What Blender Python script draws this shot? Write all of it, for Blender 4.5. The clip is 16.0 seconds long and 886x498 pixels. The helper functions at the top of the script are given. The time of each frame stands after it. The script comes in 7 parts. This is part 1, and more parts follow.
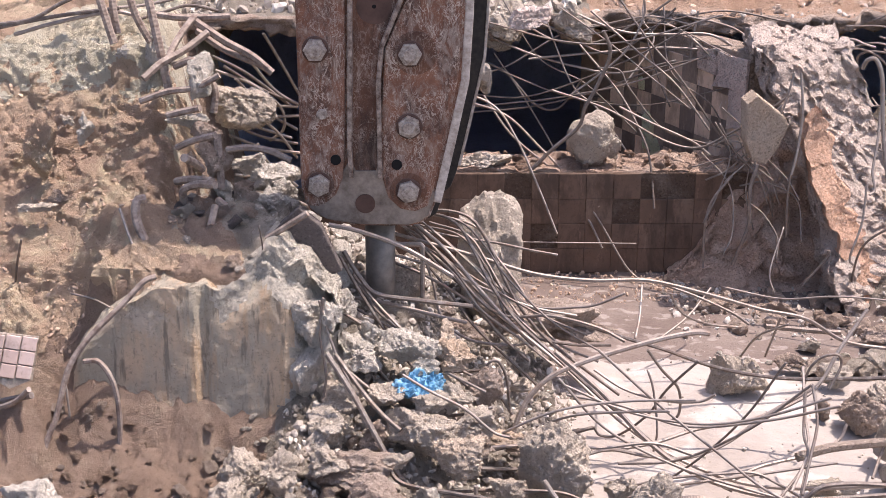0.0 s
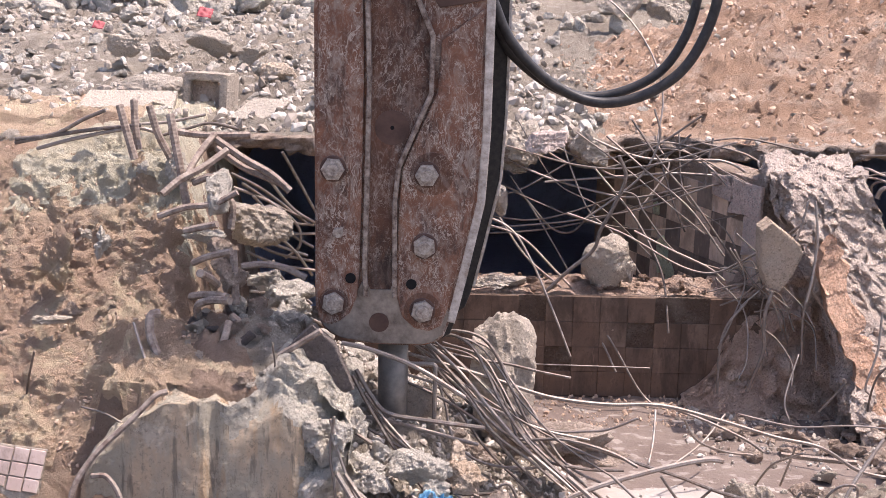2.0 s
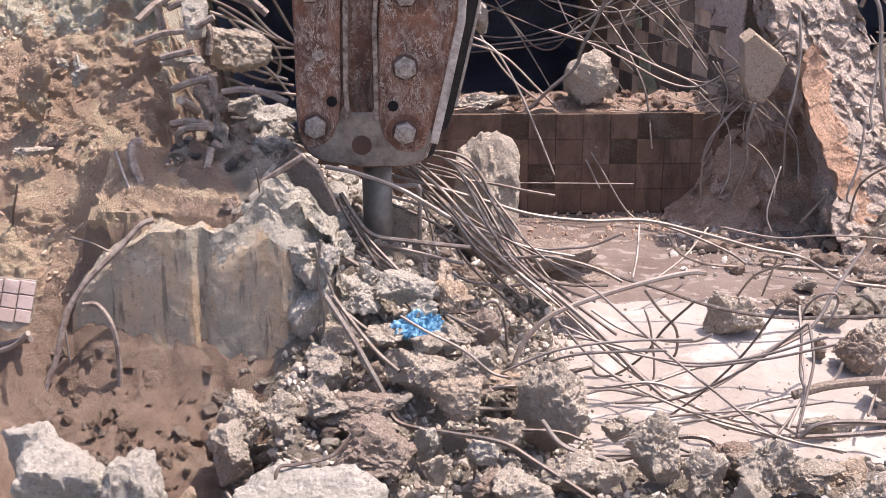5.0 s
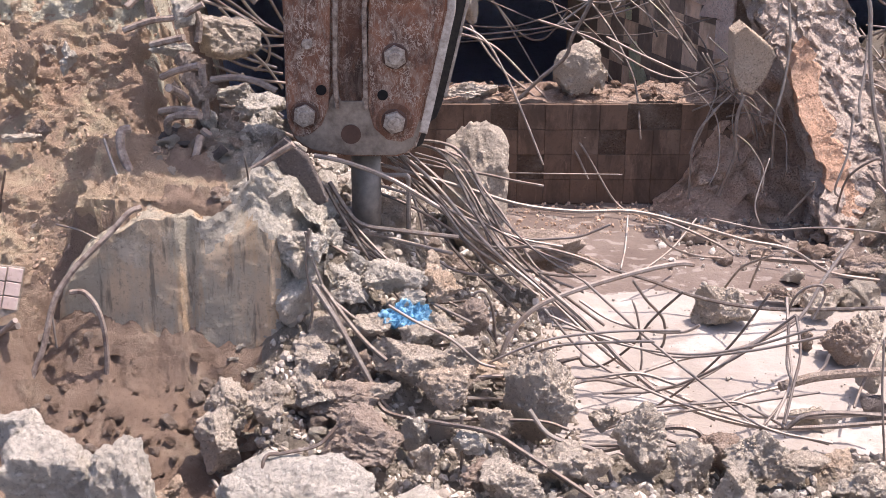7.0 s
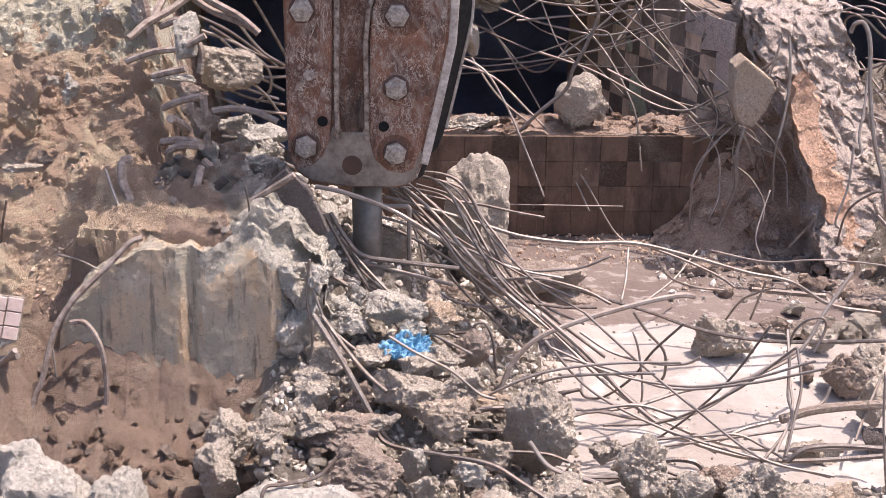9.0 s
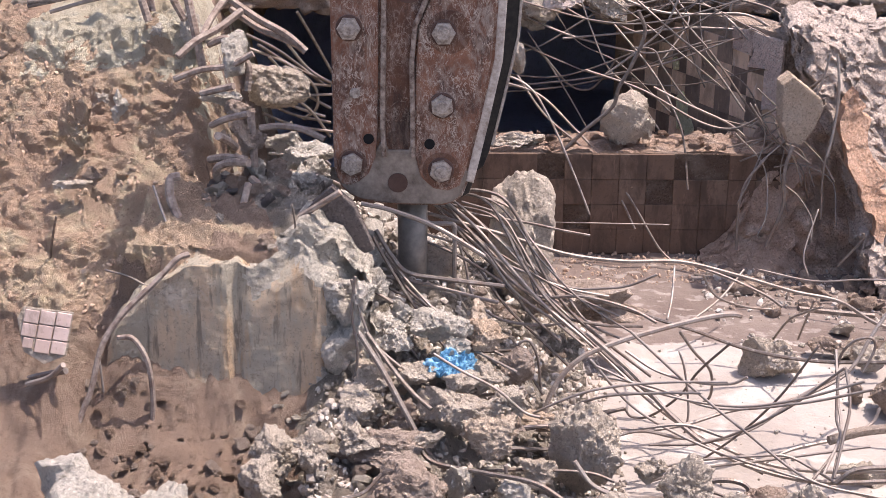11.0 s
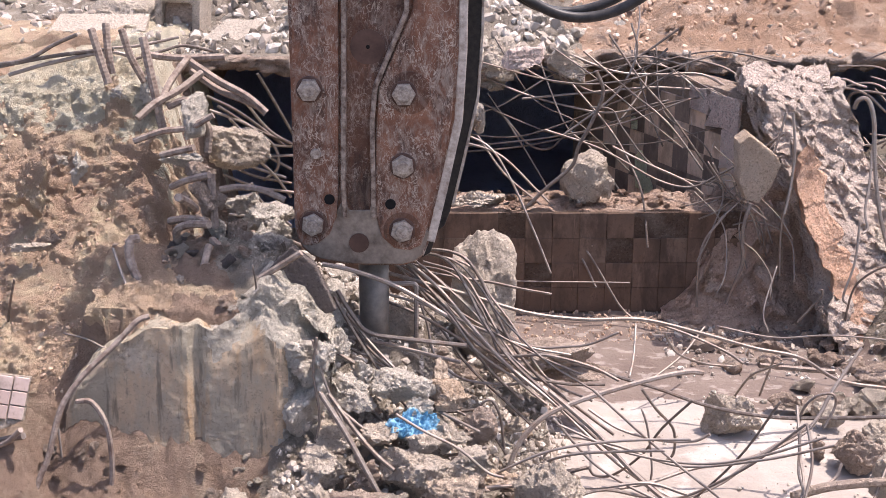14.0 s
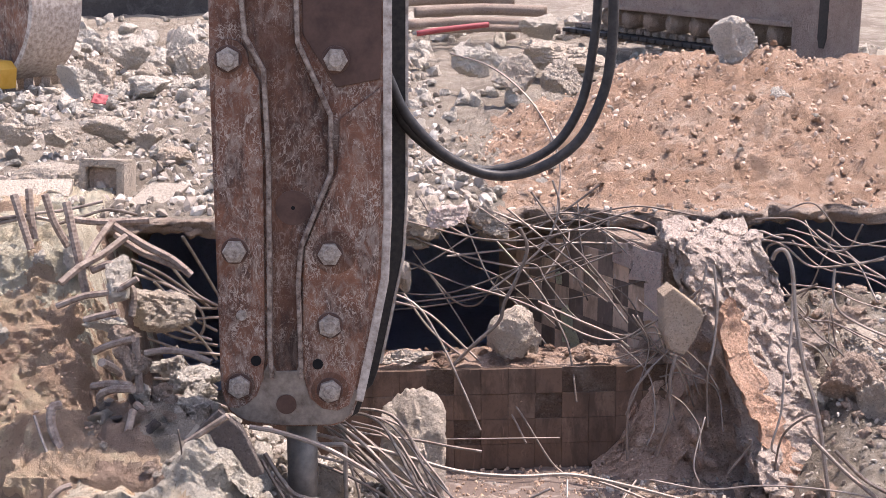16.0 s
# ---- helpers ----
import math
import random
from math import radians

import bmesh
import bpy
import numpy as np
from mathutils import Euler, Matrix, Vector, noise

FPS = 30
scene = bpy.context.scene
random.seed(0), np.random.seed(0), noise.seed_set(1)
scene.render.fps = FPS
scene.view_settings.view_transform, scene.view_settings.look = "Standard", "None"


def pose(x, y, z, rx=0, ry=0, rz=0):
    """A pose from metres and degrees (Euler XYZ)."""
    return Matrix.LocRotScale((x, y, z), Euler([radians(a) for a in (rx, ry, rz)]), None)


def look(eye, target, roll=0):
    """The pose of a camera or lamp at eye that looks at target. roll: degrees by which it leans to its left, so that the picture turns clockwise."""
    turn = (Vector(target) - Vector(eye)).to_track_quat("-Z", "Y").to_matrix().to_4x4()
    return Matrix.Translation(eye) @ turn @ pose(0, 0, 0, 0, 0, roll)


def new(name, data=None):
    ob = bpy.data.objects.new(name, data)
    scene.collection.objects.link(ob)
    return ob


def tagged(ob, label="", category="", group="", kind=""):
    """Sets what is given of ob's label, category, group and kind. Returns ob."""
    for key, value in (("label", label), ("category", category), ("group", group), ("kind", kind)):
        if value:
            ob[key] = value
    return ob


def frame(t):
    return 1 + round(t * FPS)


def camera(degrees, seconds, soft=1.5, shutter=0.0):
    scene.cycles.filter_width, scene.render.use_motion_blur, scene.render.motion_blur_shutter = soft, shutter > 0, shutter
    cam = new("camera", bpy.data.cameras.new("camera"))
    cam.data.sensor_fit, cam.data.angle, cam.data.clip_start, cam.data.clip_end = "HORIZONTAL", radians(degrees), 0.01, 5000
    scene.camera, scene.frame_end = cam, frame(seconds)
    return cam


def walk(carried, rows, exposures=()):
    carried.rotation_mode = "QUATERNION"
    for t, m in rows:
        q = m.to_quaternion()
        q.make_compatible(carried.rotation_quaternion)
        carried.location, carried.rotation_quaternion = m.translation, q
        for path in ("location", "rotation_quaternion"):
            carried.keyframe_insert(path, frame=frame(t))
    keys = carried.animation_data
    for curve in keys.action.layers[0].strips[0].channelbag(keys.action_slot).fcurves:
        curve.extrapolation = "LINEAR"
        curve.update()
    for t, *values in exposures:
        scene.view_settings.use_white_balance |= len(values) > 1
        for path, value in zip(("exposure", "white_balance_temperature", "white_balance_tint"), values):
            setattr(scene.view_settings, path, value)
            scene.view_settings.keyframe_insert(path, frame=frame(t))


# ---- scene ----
# the camera stands on the rim of the pit and turns
EXPO = 1.2
EYE = (0.0, 0.0, 2.75)
cam = camera(36.0, 16.0, soft=0.75)
TURNS = (
    (0.0, -0.09, -20.01, -0.02),
    (0.5, -0.01, -19.14, -0.20),
    (1.0, 0.23, -17.64, -0.54),
    (1.5, 0.68, -15.97, -0.69),
    (2.0, 0.81, -14.97, -0.93),
    (2.5, 0.58, -15.02, -0.93),
    (3.0, 0.33, -16.05, -0.70),
    (3.5, 0.08, -17.76, -0.22),
    (4.0, -0.19, -19.81, 0.16),
    (4.5, -0.32, -21.61, 0.26),
    (4.7, -0.32, -22.15, 0.29),
    (6.8, -0.56, -23.02, -0.21),
    (7.0, -0.63, -22.91, -0.25),
    (7.5, -0.75, -22.58, -0.28),
    (8.0, -0.79, -22.28, -0.37),
    (8.5, -0.73, -21.96, -0.39),
    (9.0, -0.54, -21.60, -0.40),
    (9.5, -0.23, -21.29, -0.31),
    (10.0, 0.36, -21.00, -0.07),
    (10.2, 0.64, -20.93, -0.03),
    (12.3, 1.54, -20.82, 0.06),
    (12.5, 1.48, -20.79, 0.05),
    (13.0, 1.14, -20.55, -0.04),
    (13.5, 0.47, -19.77, -0.09),
    (14.0, -0.36, -18.36, -0.05),
    (14.5, -1.31, -16.35, -0.04),
    (15.0, -2.31, -14.18, 0.02),
    (15.5, -3.11, -12.60, 0.27),
    (16.0, -3.63, -11.74, 0.35),
)
walk(cam, [(t, pose(*EYE, 90 + pitch, roll, yaw)) for t, yaw, pitch, roll in TURNS], [(0.0, EXPO, 6480, 21), (16.0, EXPO, 6480, 21)])

# ---- world and sun ----
SUN_EL, SUN_AZ = radians(68), radians(72)
world = bpy.data.worlds.new("sky")
scene.world = world
world.use_nodes = True
sky = world.node_tree.nodes.new("ShaderNodeTexSky")
sky.sky_type, sky.sun_disc, sky.sun_elevation, sky.sun_rotation = "NISHITA", False, SUN_EL, SUN_AZ
sky.dust_density = 3.0
back = world.node_tree.nodes["Background"]
world.node_tree.links.new(sky.outputs[0], back.inputs[0])
back.inputs[1].default_value = 0.135
sun = new("sun", bpy.data.lights.new("sun", "SUN"))
sun.data.energy, sun.data.angle, sun.data.color = 3.0, radians(0.6), (1.0, 0.93, 0.84)
sun.matrix_world = look((6 * math.sin(SUN_AZ) * math.cos(SUN_EL), 6 * math.cos(SUN_AZ) * math.cos(SUN_EL), 6 * math.sin(SUN_EL)), (0, 0, 0))


# ---- materials ----
class Nodes:
    """A short way to wire a material."""

    def __init__(self, name, rough=0.85, metal=0.0):
        self.m = bpy.data.materials.new(name)
        self.m.use_nodes = True
        self.t = self.m.node_tree
        self.bsdf = self.t.nodes["Principled BSDF"]
        self.bsdf.inputs["Roughness"].default_value = rough
        self.bsdf.inputs["Metallic"].default_value = metal
        self.bsdf.inputs["Specular IOR Level"].default_value = 0.3
        tc = self.t.nodes.new("ShaderNodeTexCoord")
        self.obj = tc.outputs["Object"]
        self.bump_normal = None

    def link(self, a, b):
        self.t.links.new(a, b)

    def put(self, socket, v):
        if isinstance(v, (int, float)):
            socket.default_value = v
        elif isinstance(v, tuple):
            socket.default_value = (*v, 1.0)[:4] if len(v) == 3 and socket.type == "RGBA" else v
        else:
            self.link(v, socket)

    def noise(self, scale, detail=6, rough=0.6, stretch=None, distort=0.0, world=False):
        n = self.t.nodes.new("ShaderNodeTexNoise")
        n.inputs["Scale"].default_value, n.inputs["Detail"].default_value = scale, detail
        n.inputs["Roughness"].default_value, n.inputs["Distortion"].default_value = rough, distort
        co = self.obj
        if world:
            co = self.t.nodes.new("ShaderNodeNewGeometry").outputs["Position"]
        if stretch:
            mp = self.t.nodes.new("ShaderNodeMapping")
            mp.inputs["Scale"].default_value = stretch
            self.link(co, mp.inputs[0])
            co = mp.outputs[0]
        self.link(co, n.inputs["Vector"])
        return n.outputs["Fac"]

    def cells(self, scale, feature="F1", out="Distance", stretch=None):
        n = self.t.nodes.new("ShaderNodeTexVoronoi")
        n.feature = feature
        n.inputs["Scale"].default_value = scale
        co = self.obj
        if stretch:
            mp = self.t.nodes.new("ShaderNodeMapping")
            mp.inputs["Scale"].default_value = stretch
            self.link(co, mp.inputs[0])
            co = mp.outputs[0]
        self.link(co, n.inputs["Vector"])
        return n.outputs[out]

    def ramp(self, fac, lo, hi, a=0.0, b=1.0):
        n = self.t.nodes.new("ShaderNodeMapRange")
        for i, v in enumerate((fac, lo, hi, a, b)):
            self.put(n.inputs[i], v)
        return n.outputs[0]

    def mix(self, fac, a, b, how="MIX"):
        n = self.t.nodes.new("ShaderNodeMix")
        n.data_type, n.blend_type = "RGBA", how
        self.put(n.inputs[0], fac)
        self.put(n.inputs[6], a)
        self.put(n.inputs[7], b)
        return n.outputs[2]

    def math(self, op, a, b):
        n = self.t.nodes.new("ShaderNodeMath")
        n.operation = op
        self.put(n.inputs[0], a)
        self.put(n.inputs[1], b)
        return n.outputs[0]

    def random(self):
        return self.t.nodes.new("ShaderNodeObjectInfo").outputs["Random"]

    def island(self):
        return self.t.nodes.new("ShaderNodeNewGeometry").outputs["Random Per Island"]

    def bump(self, height, strength, distance):
        n = self.t.nodes.new("ShaderNodeBump")
        n.inputs["Strength"].default_value, n.inputs["Distance"].default_value = strength, distance
        self.link(height, n.inputs["Height"])
        if self.bump_normal:
            self.link(self.bump_normal, n.inputs["Normal"])
        self.bump_normal = n.outputs[0]
        self.link(n.outputs[0], self.bsdf.inputs["Normal"])

    def colour(self, c):
        self.put(self.bsdf.inputs["Base Color"], c)
        return self.m

    def set(self, **kw):
        for k, v in kw.items():
            self.put(self.bsdf.inputs[k.replace("_", " ").title()], v)


def earth(name, a, b, pale, scale=1.0):
    """Soil, sand or grit: patches, clods, streaks of pale dust, dark crumbs."""
    n = Nodes(name, 0.95)
    n.bsdf.inputs["Specular IOR Level"].default_value = 0.1
    c = n.mix(n.ramp(n.noise(1.3 * scale, 5), 0.40, 0.60), a, b)
    c = n.mix(n.ramp(n.noise(4.5 * scale, 9, 0.72, None, 0.8), 0.50, 0.66), c, pale)
    c = n.mix(n.ramp(n.noise(14 * scale, 9, 0.8), 0.53, 0.66, 0.0, 0.5), c, tuple(v * 0.55 for v in a))
    c = n.mix(n.ramp(n.noise(48 * scale, 7, 0.8), 0.54, 0.64, 0.0, 0.5), c, tuple(v * 0.5 for v in a))
    c = n.mix(n.ramp(n.noise(90 * scale, 5, 0.8), 0.56, 0.66, 0.0, 0.5), c, pale)
    n.bump(n.noise(12 * scale, 10, 0.8), 1.0, 0.06)
    n.bump(n.noise(40 * scale, 8, 0.82), 1.0, 0.035)
    n.bump(n.noise(120 * scale, 5, 0.8), 1.0, 0.012)
    return n.colour(c)


def broken(name, a, b, stone, dust=0.3):
    """Broken concrete: mortar with aggregate in it, dust, pores and pits, each lump a little different."""
    n = Nodes(name, 0.95)
    n.bsdf.inputs["Specular IOR Level"].default_value = 0.15
    c = n.mix(n.ramp(n.noise(4, 6), 0.35, 0.65), a, b)
    c = n.mix(n.ramp(n.random(), 0, 1, 0, 0.45), c, stone)
    agg, pores = n.cells(50), n.noise(70, 7, 0.8)
    c = n.mix(n.ramp(agg, 0.14, 0.30, 0.6, 0.0), c, tuple(min(0.85, v * 1.15) for v in stone))
    c = n.mix(n.ramp(n.noise(20, 8, 0.75), 0.52, 0.68, 0.0, 0.5), c, tuple(v * 0.55 for v in a))
    c = n.mix(n.ramp(pores, 0.53, 0.63, 0.0, 0.65), c, tuple(v * 0.4 for v in a))
    c = n.mix(n.ramp(n.noise(6, 4), 0.52, 0.68, 0, dust), c, (0.64, 0.56, 0.47))
    n.bump(n.noise(14, 9, 0.75), 1.0, 0.045)
    n.bump(agg, 0.8, 0.02)
    n.bump(pores, 1.0, 0.02)
    return n.colour(c)


SOIL = earth("soil", (0.55, 0.385, 0.28), (0.64, 0.475, 0.335), (0.76, 0.63, 0.43))
RIM_EARTH = earth("pale_yellow_earth", (0.66, 0.56, 0.40), (0.74, 0.66, 0.50), (0.82, 0.77, 0.63))
CLAY = earth("pink_clay", (0.46, 0.295, 0.20), (0.54, 0.37, 0.265), (0.62, 0.475, 0.37), 0.8)
GRIT = earth("grey_grit", (0.30, 0.25, 0.20), (0.42, 0.36, 0.29), (0.55, 0.48, 0.40))
PIER = broken("pinkish_concrete", (0.55, 0.42, 0.34), (0.65, 0.52, 0.435), (0.82, 0.70, 0.61), 0.3)
# reddish soil, made darker to paint shade before the block and by the bars
SHADED_SOIL = earth("shaded_reddish_soil", (0.34, 0.235, 0.175), (0.43, 0.31, 0.235), (0.52, 0.40, 0.30))


def sand_floor():
    n = Nodes("pale_sand", 0.95)
    c = n.mix(n.ramp(n.noise(1.5, 6), 0.4, 0.62), (0.29, 0.25, 0.215), (0.35, 0.31, 0.275))
    c = n.mix(n.ramp(n.noise(7, 8, 0.7), 0.55, 0.68, 0, 0.6), c, (0.34, 0.28, 0.23))
    c = n.mix(n.ramp(n.noise(40, 6, 0.75), 0.56, 0.7, 0, 0.5), c, (0.36, 0.29, 0.24))
    c = n.mix(n.ramp(n.noise(2.3, 4), 0.54, 0.6, 0, 0.7), c, (0.44, 0.40, 0.36))
    n.bump(n.noise(10, 7, 0.65), 0.5, 0.03)
    n.bump(n.noise(60, 5, 0.7), 0.35, 0.006)
    return n.colour(c)


SAND = sand_floor()
SLATE = broken("dark_screed", (0.20, 0.165, 0.15), (0.26, 0.22, 0.20), (0.32, 0.27, 0.25), 0.1)
CROWN = broken("pale_broken_crown", (0.58, 0.51, 0.41), (0.66, 0.59, 0.48), (0.76, 0.70, 0.60), 0.4)


def shaded_dust_floor():
    """Brown dust over the old floor, pale plaster flakes in it, its tone darkened to paint shade."""
    n = Nodes("brown_dust_with_shade", 0.9)
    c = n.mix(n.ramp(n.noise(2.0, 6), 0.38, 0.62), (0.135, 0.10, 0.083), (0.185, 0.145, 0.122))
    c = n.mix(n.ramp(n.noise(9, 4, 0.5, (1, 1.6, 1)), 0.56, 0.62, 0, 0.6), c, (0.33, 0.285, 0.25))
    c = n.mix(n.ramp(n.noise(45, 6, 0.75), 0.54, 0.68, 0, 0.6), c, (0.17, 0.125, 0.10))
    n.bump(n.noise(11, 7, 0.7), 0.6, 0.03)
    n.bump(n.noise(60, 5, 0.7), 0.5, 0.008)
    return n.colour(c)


SHADED_DUST = shaded_dust_floor()
CONCRETE = broken("broken_concrete", (0.57, 0.47, 0.37), (0.66, 0.56, 0.455), (0.74, 0.65, 0.54), 0.4)
PALE = broken("pale_concrete", (0.62, 0.55, 0.455), (0.70, 0.63, 0.535), (0.78, 0.71, 0.62), 0.5)
BROWN = broken("brown_concrete", (0.40, 0.295, 0.225), (0.48, 0.365, 0.29), (0.54, 0.45, 0.38))
YELLOWISH = broken("yellow_screed", (0.60, 0.44, 0.31), (0.66, 0.51, 0.38), (0.68, 0.58, 0.47))


def cast_face():
    """The formed face of the old block: broad ochre and grey-green stains, drip lines, pits and spalls."""
    n = Nodes("stained_cast_concrete", 0.85)
    c = n.mix(n.ramp(n.noise(2.0, 6, 0.6, (2.2, 2.2, 0.8)), 0.44, 0.56), (0.70, 0.53, 0.36), (0.53, 0.46, 0.35))
    c = n.mix(n.ramp(n.noise(1.0, 6, 0.6, (13, 13, 1.0)), 0.54, 0.66, 0, 0.7), c, (0.64, 0.42, 0.24))
    c = n.mix(n.ramp(n.noise(1.0, 5, 0.6, (30, 30, 1.8)), 0.56, 0.66, 0, 0.7), c, (0.20, 0.165, 0.13))
    c = n.mix(n.ramp(n.noise(4, 9, 0.75), 0.54, 0.62, 0, 0.8), c, (0.72, 0.62, 0.49))
    c = n.mix(n.ramp(n.noise(26, 8, 0.8), 0.55, 0.66, 0, 0.6), c, (0.26, 0.20, 0.155))
    c = n.mix(n.ramp(n.noise(70, 7, 0.8), 0.55, 0.66, 0, 0.6), c, (0.20, 0.16, 0.125))
    n.bump(n.noise(6, 9, 0.75), 0.9, 0.05)
    n.bump(n.noise(1.0, 5, 0.6, (30, 30, 1.8)), 0.5, 0.012)
    n.bump(n.noise(40, 8, 0.8), 0.9, 0.016)
    return n.colour(c)


CAST = cast_face()


def rust_plate(name="rusty_scraped_plate", tone=1.0, wear=1.0):
    """Red-brown rust on thick plate: dark greasy patches, grey rubbed areas, fine curling scratches."""
    n = Nodes(name, 0.5, 0.2)
    shade = lambda *c: tuple(v * tone for v in c)
    c = n.mix(n.ramp(n.noise(5, 8, 0.7), 0.38, 0.62), shade(0.13, 0.06, 0.04), shade(0.27, 0.125, 0.075))
    c = n.mix(n.ramp(n.noise(7, 8, 0.75, (1, 1, 0.35)), 0.50, 0.62, 0, 0.85), c, shade(0.06, 0.038, 0.032))
    worn = n.ramp(n.noise(2.1, 5), 0.36, 0.58, min(0.8, 0.2 * wear), min(1.0, wear))
    c = n.mix(n.math("MULTIPLY", worn, n.ramp(n.noise(16, 9, 0.8, (1.3, 1.3, 0.7), 0.8), 0.48, 0.60, 0, 0.85)), c, (0.33, 0.26, 0.215))
    for scale, wide, warp in ((9, 0.012, 1.5), (19, 0.020, 2.0), (36, 0.030, 1.0)):
        line = n.math("ABSOLUTE", n.math("SUBTRACT", n.noise(scale, 3, 0.5, (1.2, 1.2, 0.6), warp), 0.5), 0.0)
        mask = n.ramp(n.noise(scale * 0.45, 4), 0.47, 0.56)
        c = n.mix(n.math("MULTIPLY", n.math("MULTIPLY", worn, mask), n.ramp(line, 0.0, wide, 0.85, 0.0)), c, (0.58, 0.49, 0.41))
    c = n.mix(n.math("MULTIPLY", worn, n.ramp(n.noise(120, 5, 0.85), 0.58, 0.66, 0, 0.7)), c, (0.50, 0.42, 0.35))
    n.set(Roughness=n.ramp(n.noise(12, 6), 0.3, 0.7, 0.35, 0.7))
    n.bump(n.noise(40, 8, 0.8), 0.5, 0.008)
    return n.colour(c)


RUST = rust_plate("rusty_scraped_plate", 0.95, 1.9)
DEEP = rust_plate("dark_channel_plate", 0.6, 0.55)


def steel(name, a, b, rough, metal, fine=40.0):
    n = Nodes(name, rough, metal)
    c = n.mix(n.ramp(n.noise(fine, 6, 0.7), 0.35, 0.65), a, b)
    n.bump(n.noise(fine * 2, 5, 0.7), 0.25, 0.003)
    return n.colour(c)


RIDGE = steel("worn_ridge", (0.09, 0.055, 0.042), (0.40, 0.33, 0.28), 0.5, 0.3, 34)
DARK_BROWN = steel("dark_brown_steel", (0.07, 0.04, 0.033), (0.12, 0.07, 0.055), 0.45, 0.2, 12)
EDGE = steel("dusty_steel_sunlit_edge", (0.30, 0.24, 0.20), (0.66, 0.60, 0.54), 0.5, 0.3, 22)
SHADE_STEEL = steel("black_steel_and_shade", (0.03, 0.028, 0.027), (0.06, 0.052, 0.046), 0.6, 0.3)
BOLT = steel("worn_bolt_steel", (0.20, 0.16, 0.135), (0.50, 0.44, 0.385), 0.5, 0.4, 60)
TOOL = steel("chisel_steel", (0.17, 0.145, 0.12), (0.29, 0.25, 0.21), 0.5, 0.4, 14)
RUBBER = steel("black_rubber", (0.022, 0.02, 0.02), (0.05, 0.045, 0.043), 0.45, 0.0, 30)


def bar_steel():
    n = Nodes("weathered_bar_steel", 0.5, 0.4)
    c = n.mix(n.ramp(n.random(), 0, 1), (0.12, 0.095, 0.08), (0.33, 0.28, 0.24))
    c = n.mix(n.ramp(n.noise(9, 6, 0.7), 0.50, 0.66, 0, 0.8), c, (0.20, 0.14, 0.105))
    c = n.mix(n.ramp(n.noise(30, 6, 0.7), 0.5, 0.7, 0, 0.5), c, (0.46, 0.41, 0.36))
    n.bump(n.noise(200, 4, 0.7), 0.3, 0.002)
    return n.colour(c)


BAR = bar_steel()
THICK = steel("dusty_rusty_bar", (0.17, 0.12, 0.095), (0.38, 0.31, 0.255), 0.7, 0.15, 26)
YELLOW = steel("yellow_machine_paint", (0.55, 0.30, 0.04), (0.62, 0.36, 0.07), 0.5, 0.0, 8)
DUSTY = broken("dusty_brown_paint", (0.36, 0.265, 0.22), (0.46, 0.35, 0.295), (0.52, 0.42, 0.36), 0.3)
DARKWALL = earth("dark_masonry", (0.10, 0.09, 0.085), (0.16, 0.14, 0.125), (0.22, 0.20, 0.18), 0.6)
HOLE = steel("hole_shade_black", (0.006, 0.006, 0.006), (0.012, 0.01, 0.01), 0.9, 0.0)
SALMON = broken("salmon_bedding", (0.70, 0.37, 0.22), (0.78, 0.47, 0.31), (0.84, 0.60, 0.46), 0.1)
PINK = broken("pink_terrazzo", (0.74, 0.56, 0.48), (0.80, 0.64, 0.56), (0.86, 0.74, 0.67), 0.1)
GREEN = broken("pale_green_plaster", (0.68, 0.68, 0.44), (0.76, 0.76, 0.54), (0.80, 0.80, 0.62), 0.0)
# pale blue base paints a bluish haze into the dark under the slab
VOID = earth("blue_haze_basement", (0.36, 0.41, 0.56), (0.40, 0.45, 0.60), (0.44, 0.49, 0.63))


def tile_mat(name, dark, mid, light, dirt):
    n = Nodes(name, 0.4)
    c = n.mix(n.ramp(n.random(), 0.2, 0.55), dark, mid)
    c = n.mix(n.ramp(n.random(), 0.7, 0.95), c, light)
    c = n.mix(n.ramp(n.noise(5, 7, 0.7, None, 0.0, True), 0.42, 0.62, 0, 0.85), c, dirt)
    c = n.mix(n.ramp(n.noise(1.0, 7, 0.7, (6, 6, 2.2), 0.4, True), 0.48, 0.60, 0, 0.75), c, tuple(v * 0.5 for v in dirt))
    c = n.mix(n.ramp(n.noise(1.0, 7, 0.75, (22, 22, 5), 0.6, True), 0.58, 0.66, 0, 0.6), c, tuple(min(0.7, v * 2.0) for v in dirt))
    c = n.mix(n.ramp(n.noise(60, 5, 0.8, None, 0.0, True), 0.55, 0.65, 0, 0.4), c, tuple(v * 0.4 for v in dirt))
    n.set(Roughness=n.ramp(n.noise(8, 5, 0.6, None, 0.0, True), 0.35, 0.65, 0.55, 0.9))
    n.bump(n.noise(30, 6, 0.7, None, 0.0, True), 0.25, 0.005)
    return n.colour(c)


TILE_BROWN = tile_mat("brown_glazed_tile", (0.14, 0.088, 0.06), (0.155, 0.098, 0.068), (0.19, 0.13, 0.094), (0.12, 0.077, 0.055))
TILE_LIGHT = tile_mat("sandy_wall_tile", (0.58, 0.42, 0.31), (0.70, 0.53, 0.40), (0.80, 0.65, 0.52), (0.60, 0.45, 0.34))
TILE_DARK = tile_mat("dark_wall_tile", (0.13, 0.10, 0.085), (0.20, 0.155, 0.13), (0.28, 0.22, 0.18), (0.24, 0.185, 0.15))
TILE_PINK = tile_mat("pink_tile", (0.48, 0.35, 0.31), (0.54, 0.41, 0.36), (0.58, 0.46, 0.41), (0.44, 0.33, 0.27))


